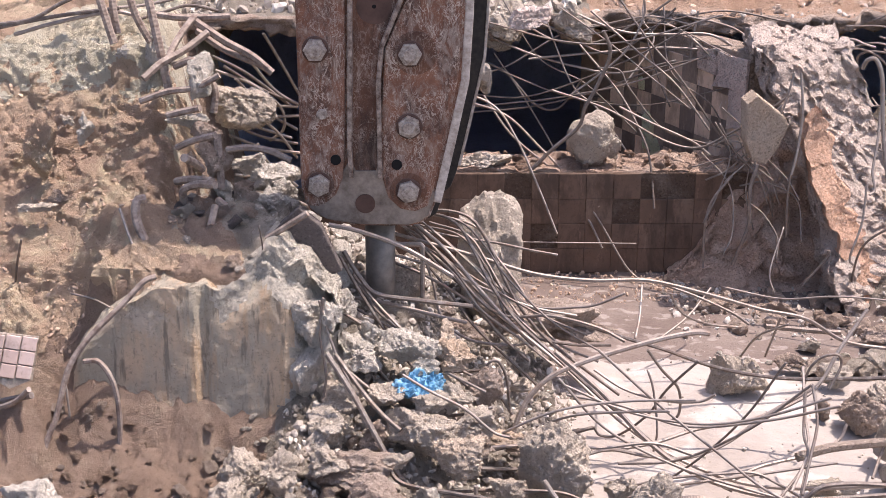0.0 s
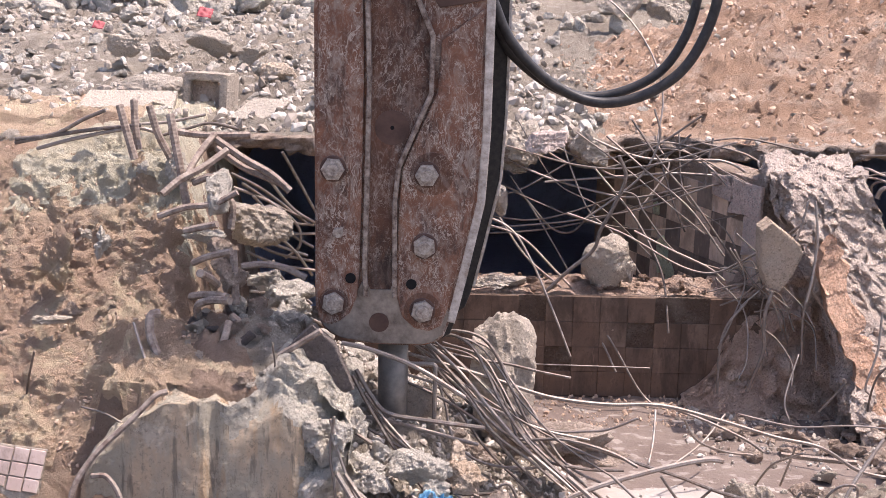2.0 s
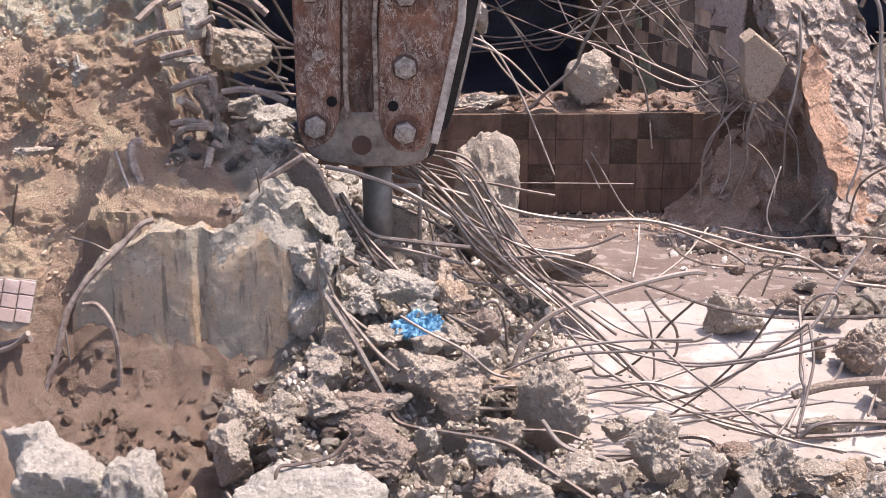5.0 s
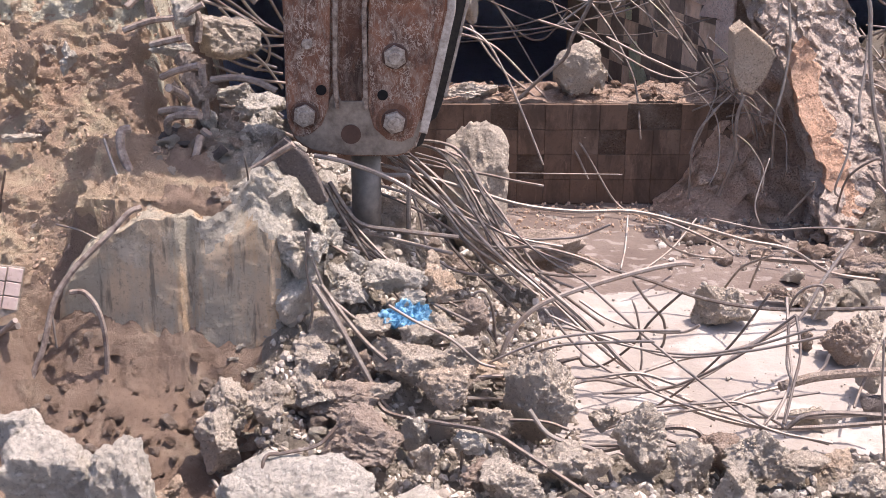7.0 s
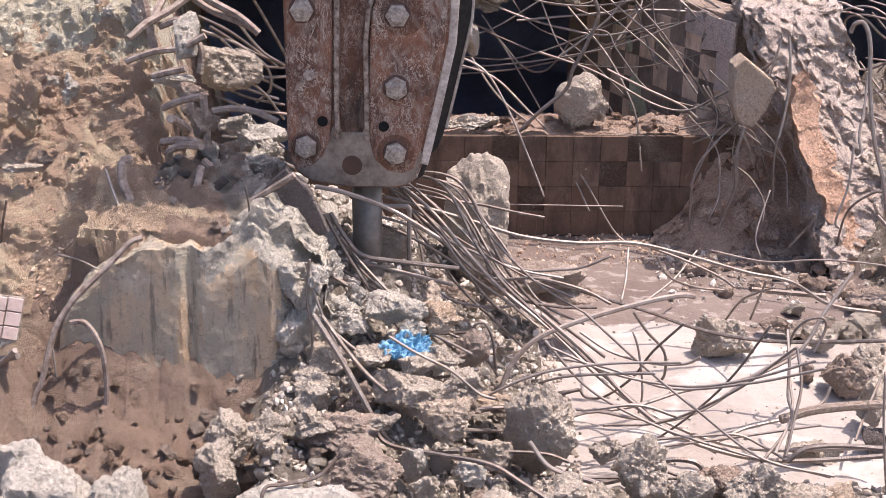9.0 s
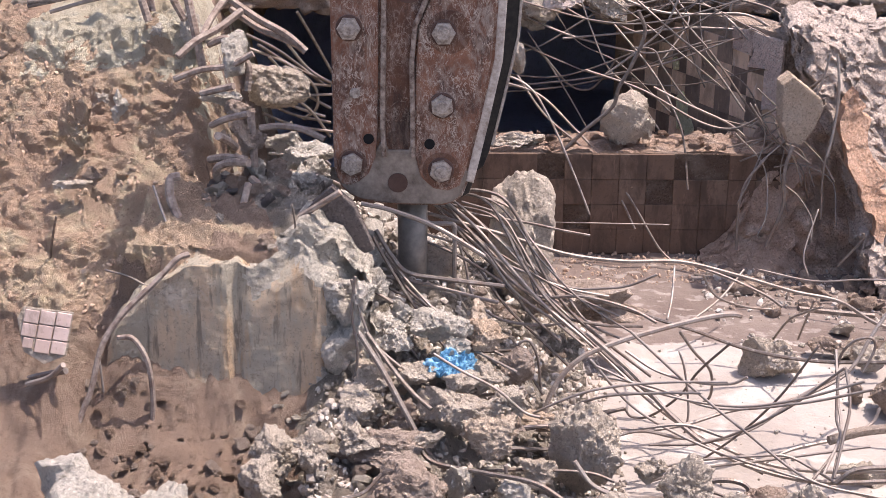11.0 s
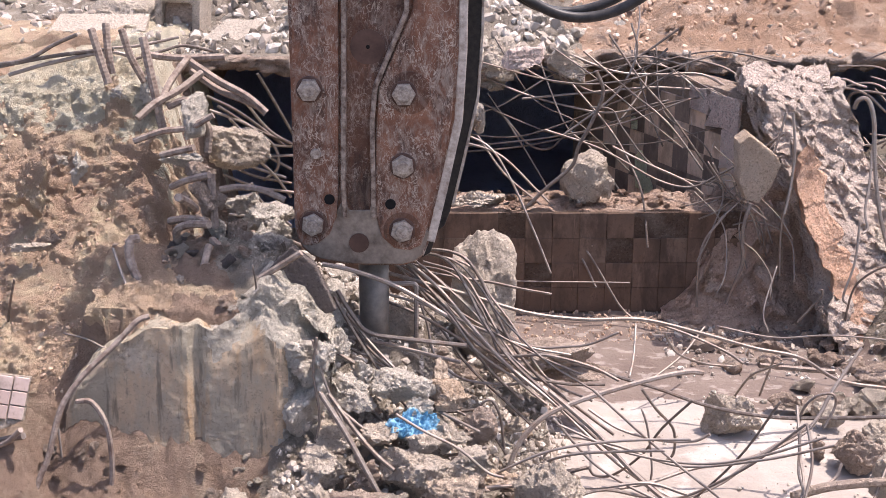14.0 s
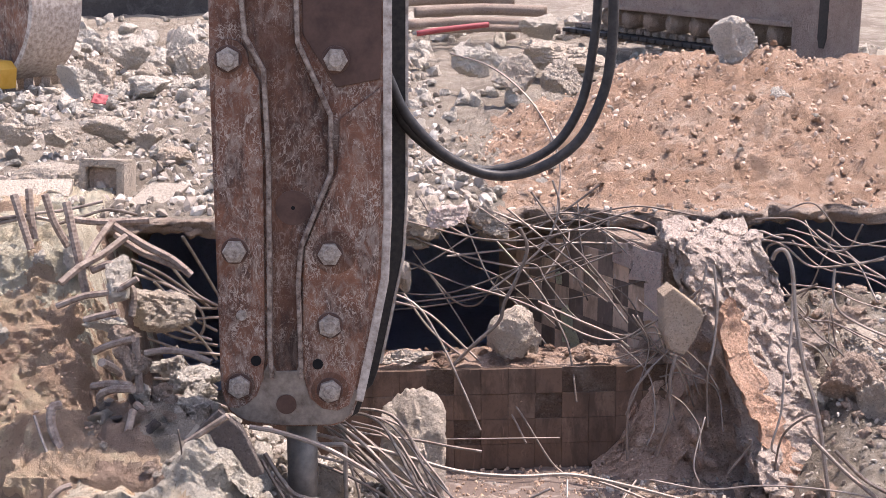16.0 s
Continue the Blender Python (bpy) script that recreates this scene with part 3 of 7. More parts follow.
def build_breaker():
    Y = 5.20
    thing = new("hydraulic_breaker")
    thing.location = (-0.27, 5.38, 0.46)
    rim = [(-0.565, 3.35), (-0.567, 2.686), (-0.575, 2.265), (-0.577, 1.83), (-0.577, 1.47), (-0.580, 1.171), (-0.578, 1.11), (-0.554, 1.033), (-0.52, 1.0), (-0.477, 0.978), (-0.41, 0.964),
           (-0.353, 0.957), (-0.149, 0.955), (-0.10, 0.968), (-0.065, 0.996), (-0.042, 1.057), (-0.023, 1.14), (0.009, 1.274), (0.068, 1.549), (0.084, 1.82), (0.095, 2.682), (0.10, 3.35)]
    hub = Matrix.Translation(-thing.location)

    def add(name, bm, material, label="", smooth=False, parent=None):
        bmesh.ops.transform(bm, matrix=hub, verts=bm.verts)
        return part(name, bm, material, parent or thing, label, smooth)

    front = add("front_plate", prism(rim, Y, Y + 0.035, 0.006), RUST, "rusty brown scraped side plate")
    # pale strips here and on the rear plate paint sunlight along worn edges
    add("plate_edge", strip([(0.103, 3.3), (0.099, 2.682), (0.088, 1.82), (0.072, 1.549), (0.013, 1.274), (-0.020, 1.13), (-0.038, 1.055)], 0.034, Y - 0.004, Y + 0.045, 0.006), EDGE, "worn plate edge, painted pale for the sun on it")
    core = [(x * 0.94 + 0.022, z if z < 1.0 else z) for x, z in rim]
    core = [(x, max(z, 0.975)) for x, z in core]
    # core and rear plate coloured black to paint the shade between the plates
    add("housing_core", prism(core, Y + 0.037, Y + 0.30, 0.004), SHADE_STEEL, "steel housing between the plates, black for the shade there")
    back = [(x + 0.085, z + 0.03) for x, z in rim]
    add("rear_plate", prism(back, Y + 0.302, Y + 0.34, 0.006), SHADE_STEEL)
    add("rear_plate_edge", strip([(0.188, 3.3), (0.184, 2.71), (0.173, 1.85), (0.157, 1.58), (0.098, 1.304), (0.055, 1.118)], 0.012, Y + 0.298, Y + 0.342), EDGE)
    # pressed channel down the middle, with its two rib edges
    left = [(-0.446, 3.3), (-0.446, 2.685), (-0.437, 2.497), (-0.371, 2.37), (-0.363, 2.046), (-0.372, 1.6), (-0.381, 1.283), (-0.375, 1.165)]
    right = [(-0.242, 3.3), (-0.242, 2.684), (-0.241, 2.475), (-0.123, 2.196), (-0.127, 1.978), (-0.249, 1.691), (-0.263, 1.555), (-0.262, 1.162)]
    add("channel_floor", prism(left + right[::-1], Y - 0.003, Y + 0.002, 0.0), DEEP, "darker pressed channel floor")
    add("channel_rib", strip(left, 0.019, Y - 0.036, Y + 0.002, 0.005), RIDGE)
    add("channel_rib", strip(right, 0.019, Y - 0.036, Y + 0.002, 0.005), RIDGE)
    add("left_cheek", prism([(-0.555, 2.35), (-0.565, 1.85), (-0.568, 1.19), (-0.566, 1.075), (-0.543, 1.047), (-0.515, 1.043), (-0.486, 1.054), (-0.44, 1.092), (-0.411, 1.162), (-0.401, 1.255), (-0.393, 1.6), (-0.383, 2.05), (-0.388, 2.33), (-0.45, 2.44)], Y - 0.018, Y + 0.002, 0.006), RUST)
    add("right_cheek", prism([(-0.257, 1.255), (-0.254, 1.163), (-0.233, 1.081), (-0.182, 1.033), (-0.125, 1.022), (-0.075, 1.045), (-0.056, 1.10), (-0.012, 1.30), (0.045, 1.56), (0.060, 1.83), (0.068, 2.3), (-0.09, 2.18), (-0.105, 1.98), (-0.235, 1.69), (-0.247, 1.56)], Y - 0.018, Y + 0.002, 0.006), RUST)
    add("dark_panel", prism([(-0.10, 2.30), (0.068, 2.33), (0.08, 2.75), (0.082, 3.3), (-0.22, 3.3), (-0.222, 2.50)], Y - 0.008, Y + 0.002, 0.004), DARK_BROWN, "dark brown panel on the upper plate")
    add("nose_guard", prism([(-0.570, 1.15), (-0.566, 1.10), (-0.545, 1.036), (-0.515, 1.008), (-0.474, 0.986), (-0.353, 0.966), (-0.149, 0.964), (-0.105, 0.976), (-0.074, 1.002), (-0.052, 1.06), (-0.045, 1.10), (-0.22, 1.15), (-0.252, 1.22), (-0.268, 1.22), (-0.28, 1.19), (-0.36, 1.19), (-0.372, 1.22), (-0.392, 1.22), (-0.43, 1.15)], Y - 0.012, Y + 0.002, 0.004), EDGE2, "polished grey nose of the breaker")
    add("round_boss", disc(-0.276, 1.841, Y - 0.0055, Y + 0.001, 0.068, 32), DARK_BROWN, "round recess with a small hole")
    # nothing is bored: black discs paint the shade inside the holes
    add("hole", disc(-0.276, 1.841, Y - 0.0075, Y, 0.008, 12), HOLE)
    add("nose_hole", disc(-0.324, 1.055, Y - 0.017, Y, 0.040, 28), DARK_BROWN)
    for x, z in ((-0.437, 1.238), (-0.196, 1.218)):
        add("hole", disc(x, z, Y - 0.0225, Y, 0.021, 20), HOLE, "black disc painting the shade in a drilled hole")
    for x, z in ((-0.501, 2.413), (-0.10, 2.406), (-0.504, 1.679), (-0.14, 1.662), (-0.146, 1.375), (-0.505, 1.137), (-0.151, 1.11)):
        spin = 0.3 + x * 9 + z * 5
        bolt = add("bolt", disc(x, z, Y - 0.025, Y, 0.052, 28, 0.003), DARK_BROWN, "worn hexagonal bolt on a washer")
        hexa = prism([(x + 0.046 * math.cos(spin + k * math.pi / 3), z + 0.046 * math.sin(spin + k * math.pi / 3)) for k in range(6)], Y - 0.048, Y - 0.019, 0.004)
        add("hex_head", hexa, BOLT, "", False, bolt)
        add("bolt_end", disc(x, z, Y - 0.060, Y - 0.046, 0.026, 20, 0.004), BOLT, "", False, bolt)
    for x, z, r in ((-0.505, 1.137, 0.060), (-0.151, 1.11, 0.074), (-0.12, 1.665, 0.085), (-0.501, 2.413, 0.075)):
        add("bolt_seat", disc(x, z, Y - 0.0205, Y, r, 32, 0.001), DEEP, "darker round seat under a bolt")
    add("small_bolt", disc(-0.487, 1.423, Y - 0.027, Y, 0.021, 12, 0.004), BOLT)
    # tool and its bush
    for name, x, z0, z1, r, mat in (("chisel", -0.275, 0.30, 1.0, 0.064, TOOL), ("bush", -0.275, 0.935, 1.0, 0.085, SHADE_STEEL)):
        bm = bmesh.new()
        bmesh.ops.create_cone(bm, cap_ends=True, segments=40, radius1=r * (0.92 if name == "chisel" else 1), radius2=r, depth=z1 - z0)
        bmesh.ops.translate(bm, verts=bm.verts, vec=(x, Y + 0.165, (z0 + z1) / 2))
        ob = add(name, bm, mat, "round steel chisel" if name == "chisel" else "", True)
    # hoses
    for pts, r in (([(0.09, 5.40, 2.36), (0.11, 5.41, 2.302), (0.181, 5.42, 2.155), (0.328, 5.42, 2.005), (0.511, 5.42, 1.922), (0.694, 5.42, 1.943), (0.854, 5.42, 2.045), (0.947, 5.42, 2.204), (0.989, 5.42, 2.384), (0.996, 5.42, 2.673), (0.97, 5.42, 3.2)], 0.021),
                   ([(0.09, 5.47, 2.28), (0.116, 5.47, 2.224), (0.192, 5.47, 2.094), (0.373, 5.47, 1.963), (0.556, 5.47, 1.938), (0.762, 5.47, 2.023), (0.874, 5.47, 2.182), (0.921, 5.47, 2.385), (0.944, 5.47, 2.673), (0.92, 5.47, 3.2)], 0.019)):
        v, f = tube_mesh(pts, r, 12, 0.02)
        hose = ob_from("hydraulic_hose", [q - thing.location for q in v], f, RUBBER, thing, True)
        tagged(hose, "black rubber hydraulic hose hanging in a loop")
    thing.location.x += 0.022
    return tagged(thing, "rust-brown hydraulic breaker standing on its chisel in the rubble", "hydraulic breaker")


EDGE2 = steel("polished_nose_steel", (0.12, 0.092, 0.075), (0.33, 0.28, 0.235), 0.45, 0.3, 9)
build_breaker()


# ---- rocks ----
def rock_mesh(name, seed, size, material, subdiv=3, facets=11, rough=0.12, boxy=0.0):
    """A lump of broken concrete or stone: a ball cut by planes, then roughened."""
    rnd = random.Random(seed)
    bm = bmesh.new()
    bmesh.ops.create_icosphere(bm, subdivisions=subdiv, radius=1.0)
    planes = []
    for k in range(facets):
        n = Vector((rnd.gauss(0, 1), rnd.gauss(0, 1), rnd.gauss(0, 1))).normalized()
        planes.append((n, rnd.uniform(0.42, 0.86) if facets < 20 else rnd.uniform(0.72, 0.95)))
    if boxy:
        tilt = Euler((rnd.uniform(-0.2, 0.2), rnd.uniform(-0.2, 0.2), rnd.uniform(-0.3, 0.3))).to_matrix()
        for a in range(3):
            for s in (-1, 1):
                planes.append((tilt @ Vector([s if i == a else 0 for i in range(3)]), boxy * rnd.uniform(0.9, 1.05)))
    o = seed * 1.37
    grain = 1.0 if max(size) < 0.45 else 2.0
    if size[0] == 0.5:
        grain = 4.0
    for v in bm.verts:
        d = v.co.normalized()
        r = 1.0
        for n, h in planes:
            c = d.dot(n)
            if c > 1e-3:
                r = min(r, h / c)
        r += rough * (noise.fractal(d * 2.2 + Vector((o, 0, 0)), 0.8, 2.1, 4, noise_basis="PERLIN_ORIGINAL") + 0.5 * noise.fractal(d * 7 + Vector((0, o, 0)), 0.6, 2.2, 4, noise_basis="PERLIN_ORIGINAL"))
        p = Vector((d.x * size[0], d.y * size[1], d.z * size[2])) * r
        q = p / grain + Vector((o, o, 0))
        cell = noise.voronoi(q * 26)[0]
        lump = noise.voronoi(q * 9)[0]
        p += d * grain * (0.4 if facets > 20 else 1.0) * (0.016 * min(lump[1] - lump[0], 0.6) + 0.010 * min(cell[1] - cell[0], 0.7) + 0.010 * noise.fractal(q * 40, 0.8, 2.1, 3, noise_basis="PERLIN_ORIGINAL") - 0.02)
        v.co = p
    me = bpy.data.meshes.new(name)
    bm.to_mesh(me)
    bm.free()
    me.materials.append(material)
    me.polygons.foreach_set("use_smooth", [True] * len(me.polygons))
    me.set_sharp_from_angle(angle=radians(24))
    return me


def rock(x, y, z, w, d, h, seed, material, label="lump of broken concrete lying in the rubble", name="concrete_lump", turn=0.0, lean=0.0, boxy=0.0, facets=13, fine=4, rough=0.075):
    ob = new(name, rock_mesh(name, seed, (w / 2, d / 2, h / 2), material, 5 if w > 0.2 else fine, facets, rough, boxy))
    ob.matrix_world = pose(x, y, z, lean, lean * 0.7, turn)
    return tagged(ob, label, "rubble" if name != "boulder" else "boulder", "lumps of rubble")


def bar(pts, r, ribs=True, name="rebar", label="bent ribbed steel reinforcing bar sticking out of the rubble", material=None, group="reinforcing bars"):
    step = max(0.0042, r * 0.5) if ribs else 0.018
    v, f = tube_mesh(pts, r, 7 if r > 0.004 else 5, step, 0.075 if ribs else 0.0)
    ob = ob_from(name, v, f, material or BAR, None, r < 0.0055)
    return tagged(ob, label, "rebar" if name == "rebar" else "wire", group)

# bars fanning out from under the breaker
bar([(-0.188, 5.450, 0.891), (-0.033, 5.419, 0.949), (0.108, 5.392, 0.933), (0.184, 5.370, 0.848), (0.239, 5.345, 0.732), (0.311, 5.314, 0.591), (0.419, 5.281, 0.450), (0.563, 5.245, 0.336), (0.754, 5.200, 0.200)], 0.0068)
bar([(-0.172, 5.450, 0.876), (-0.033, 5.385, 0.943), (0.072, 5.333, 0.911), (0.142, 5.271, 0.809), (0.199, 5.211, 0.708), (0.313, 5.119, 0.571), (0.459, 5.025, 0.462), (0.601, 4.931, 0.357), (0.772, 4.817, 0.239), (0.939, 4.707, 0.136), (1.119, 4.600, 0.085)], 0.0066)
bar([(-0.129, 5.450, 0.896), (0.014, 5.379, 0.795), (0.156, 5.295, 0.650), (0.296, 5.214, 0.518), (0.502, 5.107, 0.374), (0.728, 4.982, 0.192), (0.904, 4.893, 0.097), (1.137, 4.784, 0.035), (1.359, 4.682, 0.050), (1.729, 4.500, 0.167)], 0.0077)
bar([(-0.246, 5.400, 0.868), (-0.057, 5.418, 0.806), (0.159, 5.437, 0.735), (0.402, 5.460, 0.649), (0.648, 5.481, 0.610), (0.896, 5.502, 0.601), (1.149, 5.524, 0.532), (1.407, 5.546, 0.448), (1.615, 5.563, 0.395), (1.807, 5.581, 0.278), (2.046, 5.600, 0.228)], 0.0082)
bar([(-0.446, 5.120, 0.989), (-0.324, 5.120, 0.961), (-0.144, 5.120, 0.889), (0.048, 5.120, 0.768)], 0.0094)
bar([(-0.389, 5.120, 0.877), (-0.327, 5.106, 0.773), (-0.259, 5.095, 0.704), (-0.100, 5.076, 0.683), (0.127, 5.050, 0.666)], 0.0094)
bar([(-0.526, 5.150, 0.702), (-0.376, 5.126, 0.679), (-0.192, 5.098, 0.654), (-0.009, 5.068, 0.617), (0.105, 5.050, 0.595)], 0.0075)
bar([(-0.401, 5.100, 0.860), (-0.359, 5.078, 0.784), (-0.291, 5.046, 0.675), (-0.213, 5.012, 0.567), (-0.099, 4.973, 0.461), (0.036, 4.939, 0.432), (0.192, 4.900, 0.458)], 0.0065)
bar([(-0.213, 5.400, 0.731), (-0.057, 5.354, 0.677), (0.133, 5.292, 0.574), (0.251, 5.244, 0.453), (0.369, 5.200, 0.357)], 0.0063)
bar([(-0.094, 5.450, 0.794), (-0.034, 5.392, 0.637), (0.002, 5.345, 0.501), (0.110, 5.298, 0.417), (0.287, 5.239, 0.412), (0.402, 5.200, 0.447)], 0.0059)
bar([(-0.204, 5.350, 0.925), (-0.200, 5.350, 0.880), (-0.195, 5.350, 0.835), (-0.170, 5.350, 0.823), (-0.104, 5.350, 0.823), (-0.078, 5.350, 0.815), (-0.076, 5.350, 0.775), (-0.077, 5.350, 0.563)], 0.0098)
bar([(-0.166, 5.500, 0.858), (0.039, 5.562, 0.785), (0.238, 5.620, 0.733), (0.390, 5.664, 0.683), (0.519, 5.700, 0.646)], 0.0061)
bar([(-0.154, 5.500, 0.841), (-0.010, 5.439, 0.696), (0.159, 5.376, 0.566), (0.350, 5.308, 0.438), (0.537, 5.251, 0.411), (0.709, 5.200, 0.429)], 0.0059)
bar([(-0.117, 5.450, 0.871), (0.038, 5.376, 0.720), (0.157, 5.315, 0.590), (0.275, 5.270, 0.532), (0.458, 5.208, 0.558), (0.639, 5.143, 0.535), (0.752, 5.100, 0.491)], 0.0068)
bar([(-0.058, 5.500, 0.853), (0.087, 5.461, 0.739), (0.280, 5.409, 0.578), (0.424, 5.376, 0.527), (0.565, 5.347, 0.539), (0.658, 5.327, 0.560), (0.771, 5.300, 0.622)], 0.0054)
bar([(0.268, 4.750, 0.200), (0.323, 4.809, 0.342), (0.424, 4.863, 0.439), (0.573, 4.920, 0.485), (0.759, 4.987, 0.516), (0.925, 5.045, 0.535), (1.034, 5.082, 0.537), (1.091, 5.100, 0.524)], 0.0105)
bar([(0.182, 5.400, 0.711), (0.278, 5.369, 0.607), (0.421, 5.334, 0.526), (0.633, 5.286, 0.474), (0.797, 5.249, 0.433), (0.936, 5.217, 0.401), (1.121, 5.174, 0.348), (1.302, 5.132, 0.324), (1.501, 5.086, 0.327), (1.864, 5.000, 0.374)], 0.0079)
bar([(1.762, 5.200, 0.592), (1.637, 5.116, 0.446), (1.563, 5.059, 0.340), (1.476, 5.013, 0.278), (1.265, 4.925, 0.229), (1.020, 4.828, 0.233), (0.831, 4.749, 0.213), (0.644, 4.671, 0.225), (0.463, 4.595, 0.266), (0.243, 4.500, 0.318)], 0.0076)
bar([(1.503, 5.000, 0.323), (1.306, 4.912, 0.253), (1.137, 4.830, 0.170), (0.969, 4.758, 0.143), (0.802, 4.691, 0.187), (0.638, 4.624, 0.251), (0.481, 4.554, 0.245), (0.306, 4.477, 0.252), (0.136, 4.400, 0.295)], 0.0073)
bar([(0.928, 5.000, 0.170), (0.968, 4.983, 0.222), (0.956, 4.956, 0.344), (0.878, 4.927, 0.445), (0.813, 4.900, 0.543)], 0.0057)
bar([(0.817, 4.900, 0.458), (0.840, 4.875, 0.384), (0.857, 4.828, 0.234), (0.842, 4.800, 0.148)], 0.0047, False)
bar([(0.630, 5.100, 0.364), (0.753, 5.043, 0.302), (0.907, 4.980, 0.282), (1.033, 4.928, 0.303), (1.093, 4.900, 0.347)], 0.0057)
bar([(1.498, 5.100, 0.274), (1.509, 5.077, 0.375), (1.553, 5.057, 0.440), (1.611, 5.040, 0.455), (1.621, 5.028, 0.411), (1.576, 5.000, 0.323)], 0.0054)
bar([(1.430, 4.900, 0.470), (1.403, 4.702, 0.347), (1.385, 4.570, 0.272), (1.289, 4.400, 0.197)], 0.0055)
bar([(1.488, 4.900, 0.359), (1.460, 4.732, 0.283), (1.380, 4.545, 0.214), (1.323, 4.400, 0.166)], 0.0056)
bar([(1.351, 5.700, 0.112), (1.397, 5.560, 0.301), (1.447, 5.478, 0.378), (1.497, 5.400, 0.438)], 0.0053, False)
bar([(1.460, 5.600, 0.195), (1.474, 5.551, 0.311), (1.488, 5.500, 0.427)], 0.0053, False)
bar([(1.448, 5.600, 0.344), (1.619, 5.647, 0.307), (1.816, 5.700, 0.268)], 0.0121)
bar([(1.017, 5.900, 0.137), (1.186, 6.053, 0.197), (1.321, 6.200, 0.290)], 0.0057, False)
bar([(1.069, 5.900, 0.381), (1.139, 5.929, 0.266), (1.278, 5.965, 0.196), (1.422, 6.000, 0.166)], 0.0056, False)
bar([(1.023, 5.800, 0.463), (1.174, 5.762, 0.417), (1.325, 5.722, 0.356), (1.401, 5.700, 0.309)], 0.0065)
bar([(0.888, 5.600, 0.542), (0.858, 5.428, 0.466), (0.824, 5.300, 0.416)], 0.0051, False)
bar([(0.628, 5.000, 0.149), (0.655, 4.985, 0.121), (0.727, 4.958, 0.140), (0.829, 4.908, 0.255), (0.893, 4.861, 0.391), (0.995, 4.800, 0.541)], 0.0052)
bar([(0.253, 4.700, 0.263), (0.398, 4.612, 0.322), (0.571, 4.500, 0.409)], 0.0062)
bar([(0.267, 7.050, 0.227), (0.670, 7.050, 0.220), (1.074, 7.050, 0.214)], 0.0040, False)
bar([(-0.237, 5.474, 0.913), (-0.043, 5.431, 0.791), (0.117, 5.389, 0.640), (0.313, 5.339, 0.451), (0.510, 5.294, 0.316)], 0.0060)
bar([(-0.049, 5.588, 0.839), (0.113, 5.492, 0.813), (0.196, 5.411, 0.719), (0.287, 5.302, 0.583), (0.374, 5.216, 0.491)], 0.0055)
bar([(-0.236, 5.408, 0.766), (-0.012, 5.374, 0.708), (0.179, 5.344, 0.628), (0.383, 5.311, 0.556), (0.572, 5.283, 0.527)], 0.0056)
bar([(-0.117, 5.447, 0.821), (0.052, 5.352, 0.691), (0.173, 5.270, 0.555), (0.335, 5.185, 0.461), (0.461, 5.116, 0.378)], 0.0058)
bar([(-0.164, 5.445, 0.928), (0.061, 5.377, 0.923), (0.176, 5.331, 0.832), (0.277, 5.277, 0.699), (0.463, 5.198, 0.535), (0.692, 5.114, 0.416)], 0.0044, False)
bar([(-0.112, 5.548, 0.883), (0.026, 5.448, 0.793), (0.154, 5.350, 0.704), (0.279, 5.237, 0.582), (0.401, 5.137, 0.493)], 0.0050, False)
bar([(-0.092, 5.550, 0.839), (0.084, 5.470, 0.816), (0.201, 5.386, 0.688), (0.276, 5.295, 0.519), (0.388, 5.219, 0.415)], 0.0050, False)
bar([(-0.287, 5.593, 0.837), (-0.041, 5.476, 0.749), (0.174, 5.364, 0.645), (0.412, 5.242, 0.551), (0.602, 5.146, 0.499)], 0.0048, False)
bar([(-0.113, 5.465, 0.761), (0.024, 5.403, 0.604), (0.140, 5.346, 0.456), (0.298, 5.283, 0.318), (0.434, 5.229, 0.206)], 0.0056)
bar([(-0.049, 5.600, 0.876), (0.148, 5.518, 0.842), (0.243, 5.452, 0.722), (0.329, 5.394, 0.621), (0.473, 5.285, 0.422), (0.659, 5.198, 0.355)], 0.0056)
bar([(-0.541, 5.027, 0.737), (-0.365, 4.956, 0.664), (-0.179, 4.875, 0.564), (-0.042, 4.804, 0.445), (0.176, 4.718, 0.395)], 0.0054)
bar([(-0.446, 5.021, 0.649), (-0.362, 4.944, 0.563), (-0.293, 4.877, 0.486), (-0.178, 4.774, 0.379)], 0.0056)
bar([(-0.342, 5.154, 0.728), (-0.238, 5.046, 0.629), (-0.087, 4.924, 0.564), (0.094, 4.799, 0.577)], 0.0056)
bar([(-0.440, 5.066, 0.657), (-0.295, 4.964, 0.622), (-0.138, 4.844, 0.569), (-0.002, 4.740, 0.535), (0.169, 4.607, 0.502)], 0.0055)
bar([(-0.491, 5.137, 0.692), (-0.409, 5.023, 0.600), (-0.284, 4.885, 0.516), (-0.165, 4.746, 0.434)], 0.0048, False)
bar([(-0.354, 5.147, 0.762), (-0.224, 5.033, 0.649), (-0.056, 4.897, 0.537), (0.120, 4.776, 0.489)], 0.0056)
bar([(-0.453, 5.185, 0.693), (-0.336, 5.097, 0.635), (-0.162, 4.975, 0.583), (-0.027, 4.865, 0.513), (0.105, 4.758, 0.452)], 0.0053)
bar([(0.463, 4.587, 0.539), (0.693, 4.520, 0.464), (0.946, 4.448, 0.451), (1.154, 4.386, 0.510), (1.372, 4.315, 0.622)], 0.0049)
bar([(0.439, 4.608, 0.557), (0.617, 4.557, 0.375), (0.875, 4.498, 0.252), (1.173, 4.434, 0.176), (1.493, 4.365, 0.118)], 0.0054)
bar([(0.169, 4.552, 0.328), (0.412, 4.477, 0.486), (0.655, 4.406, 0.563), (0.900, 4.333, 0.605)], 0.0050)
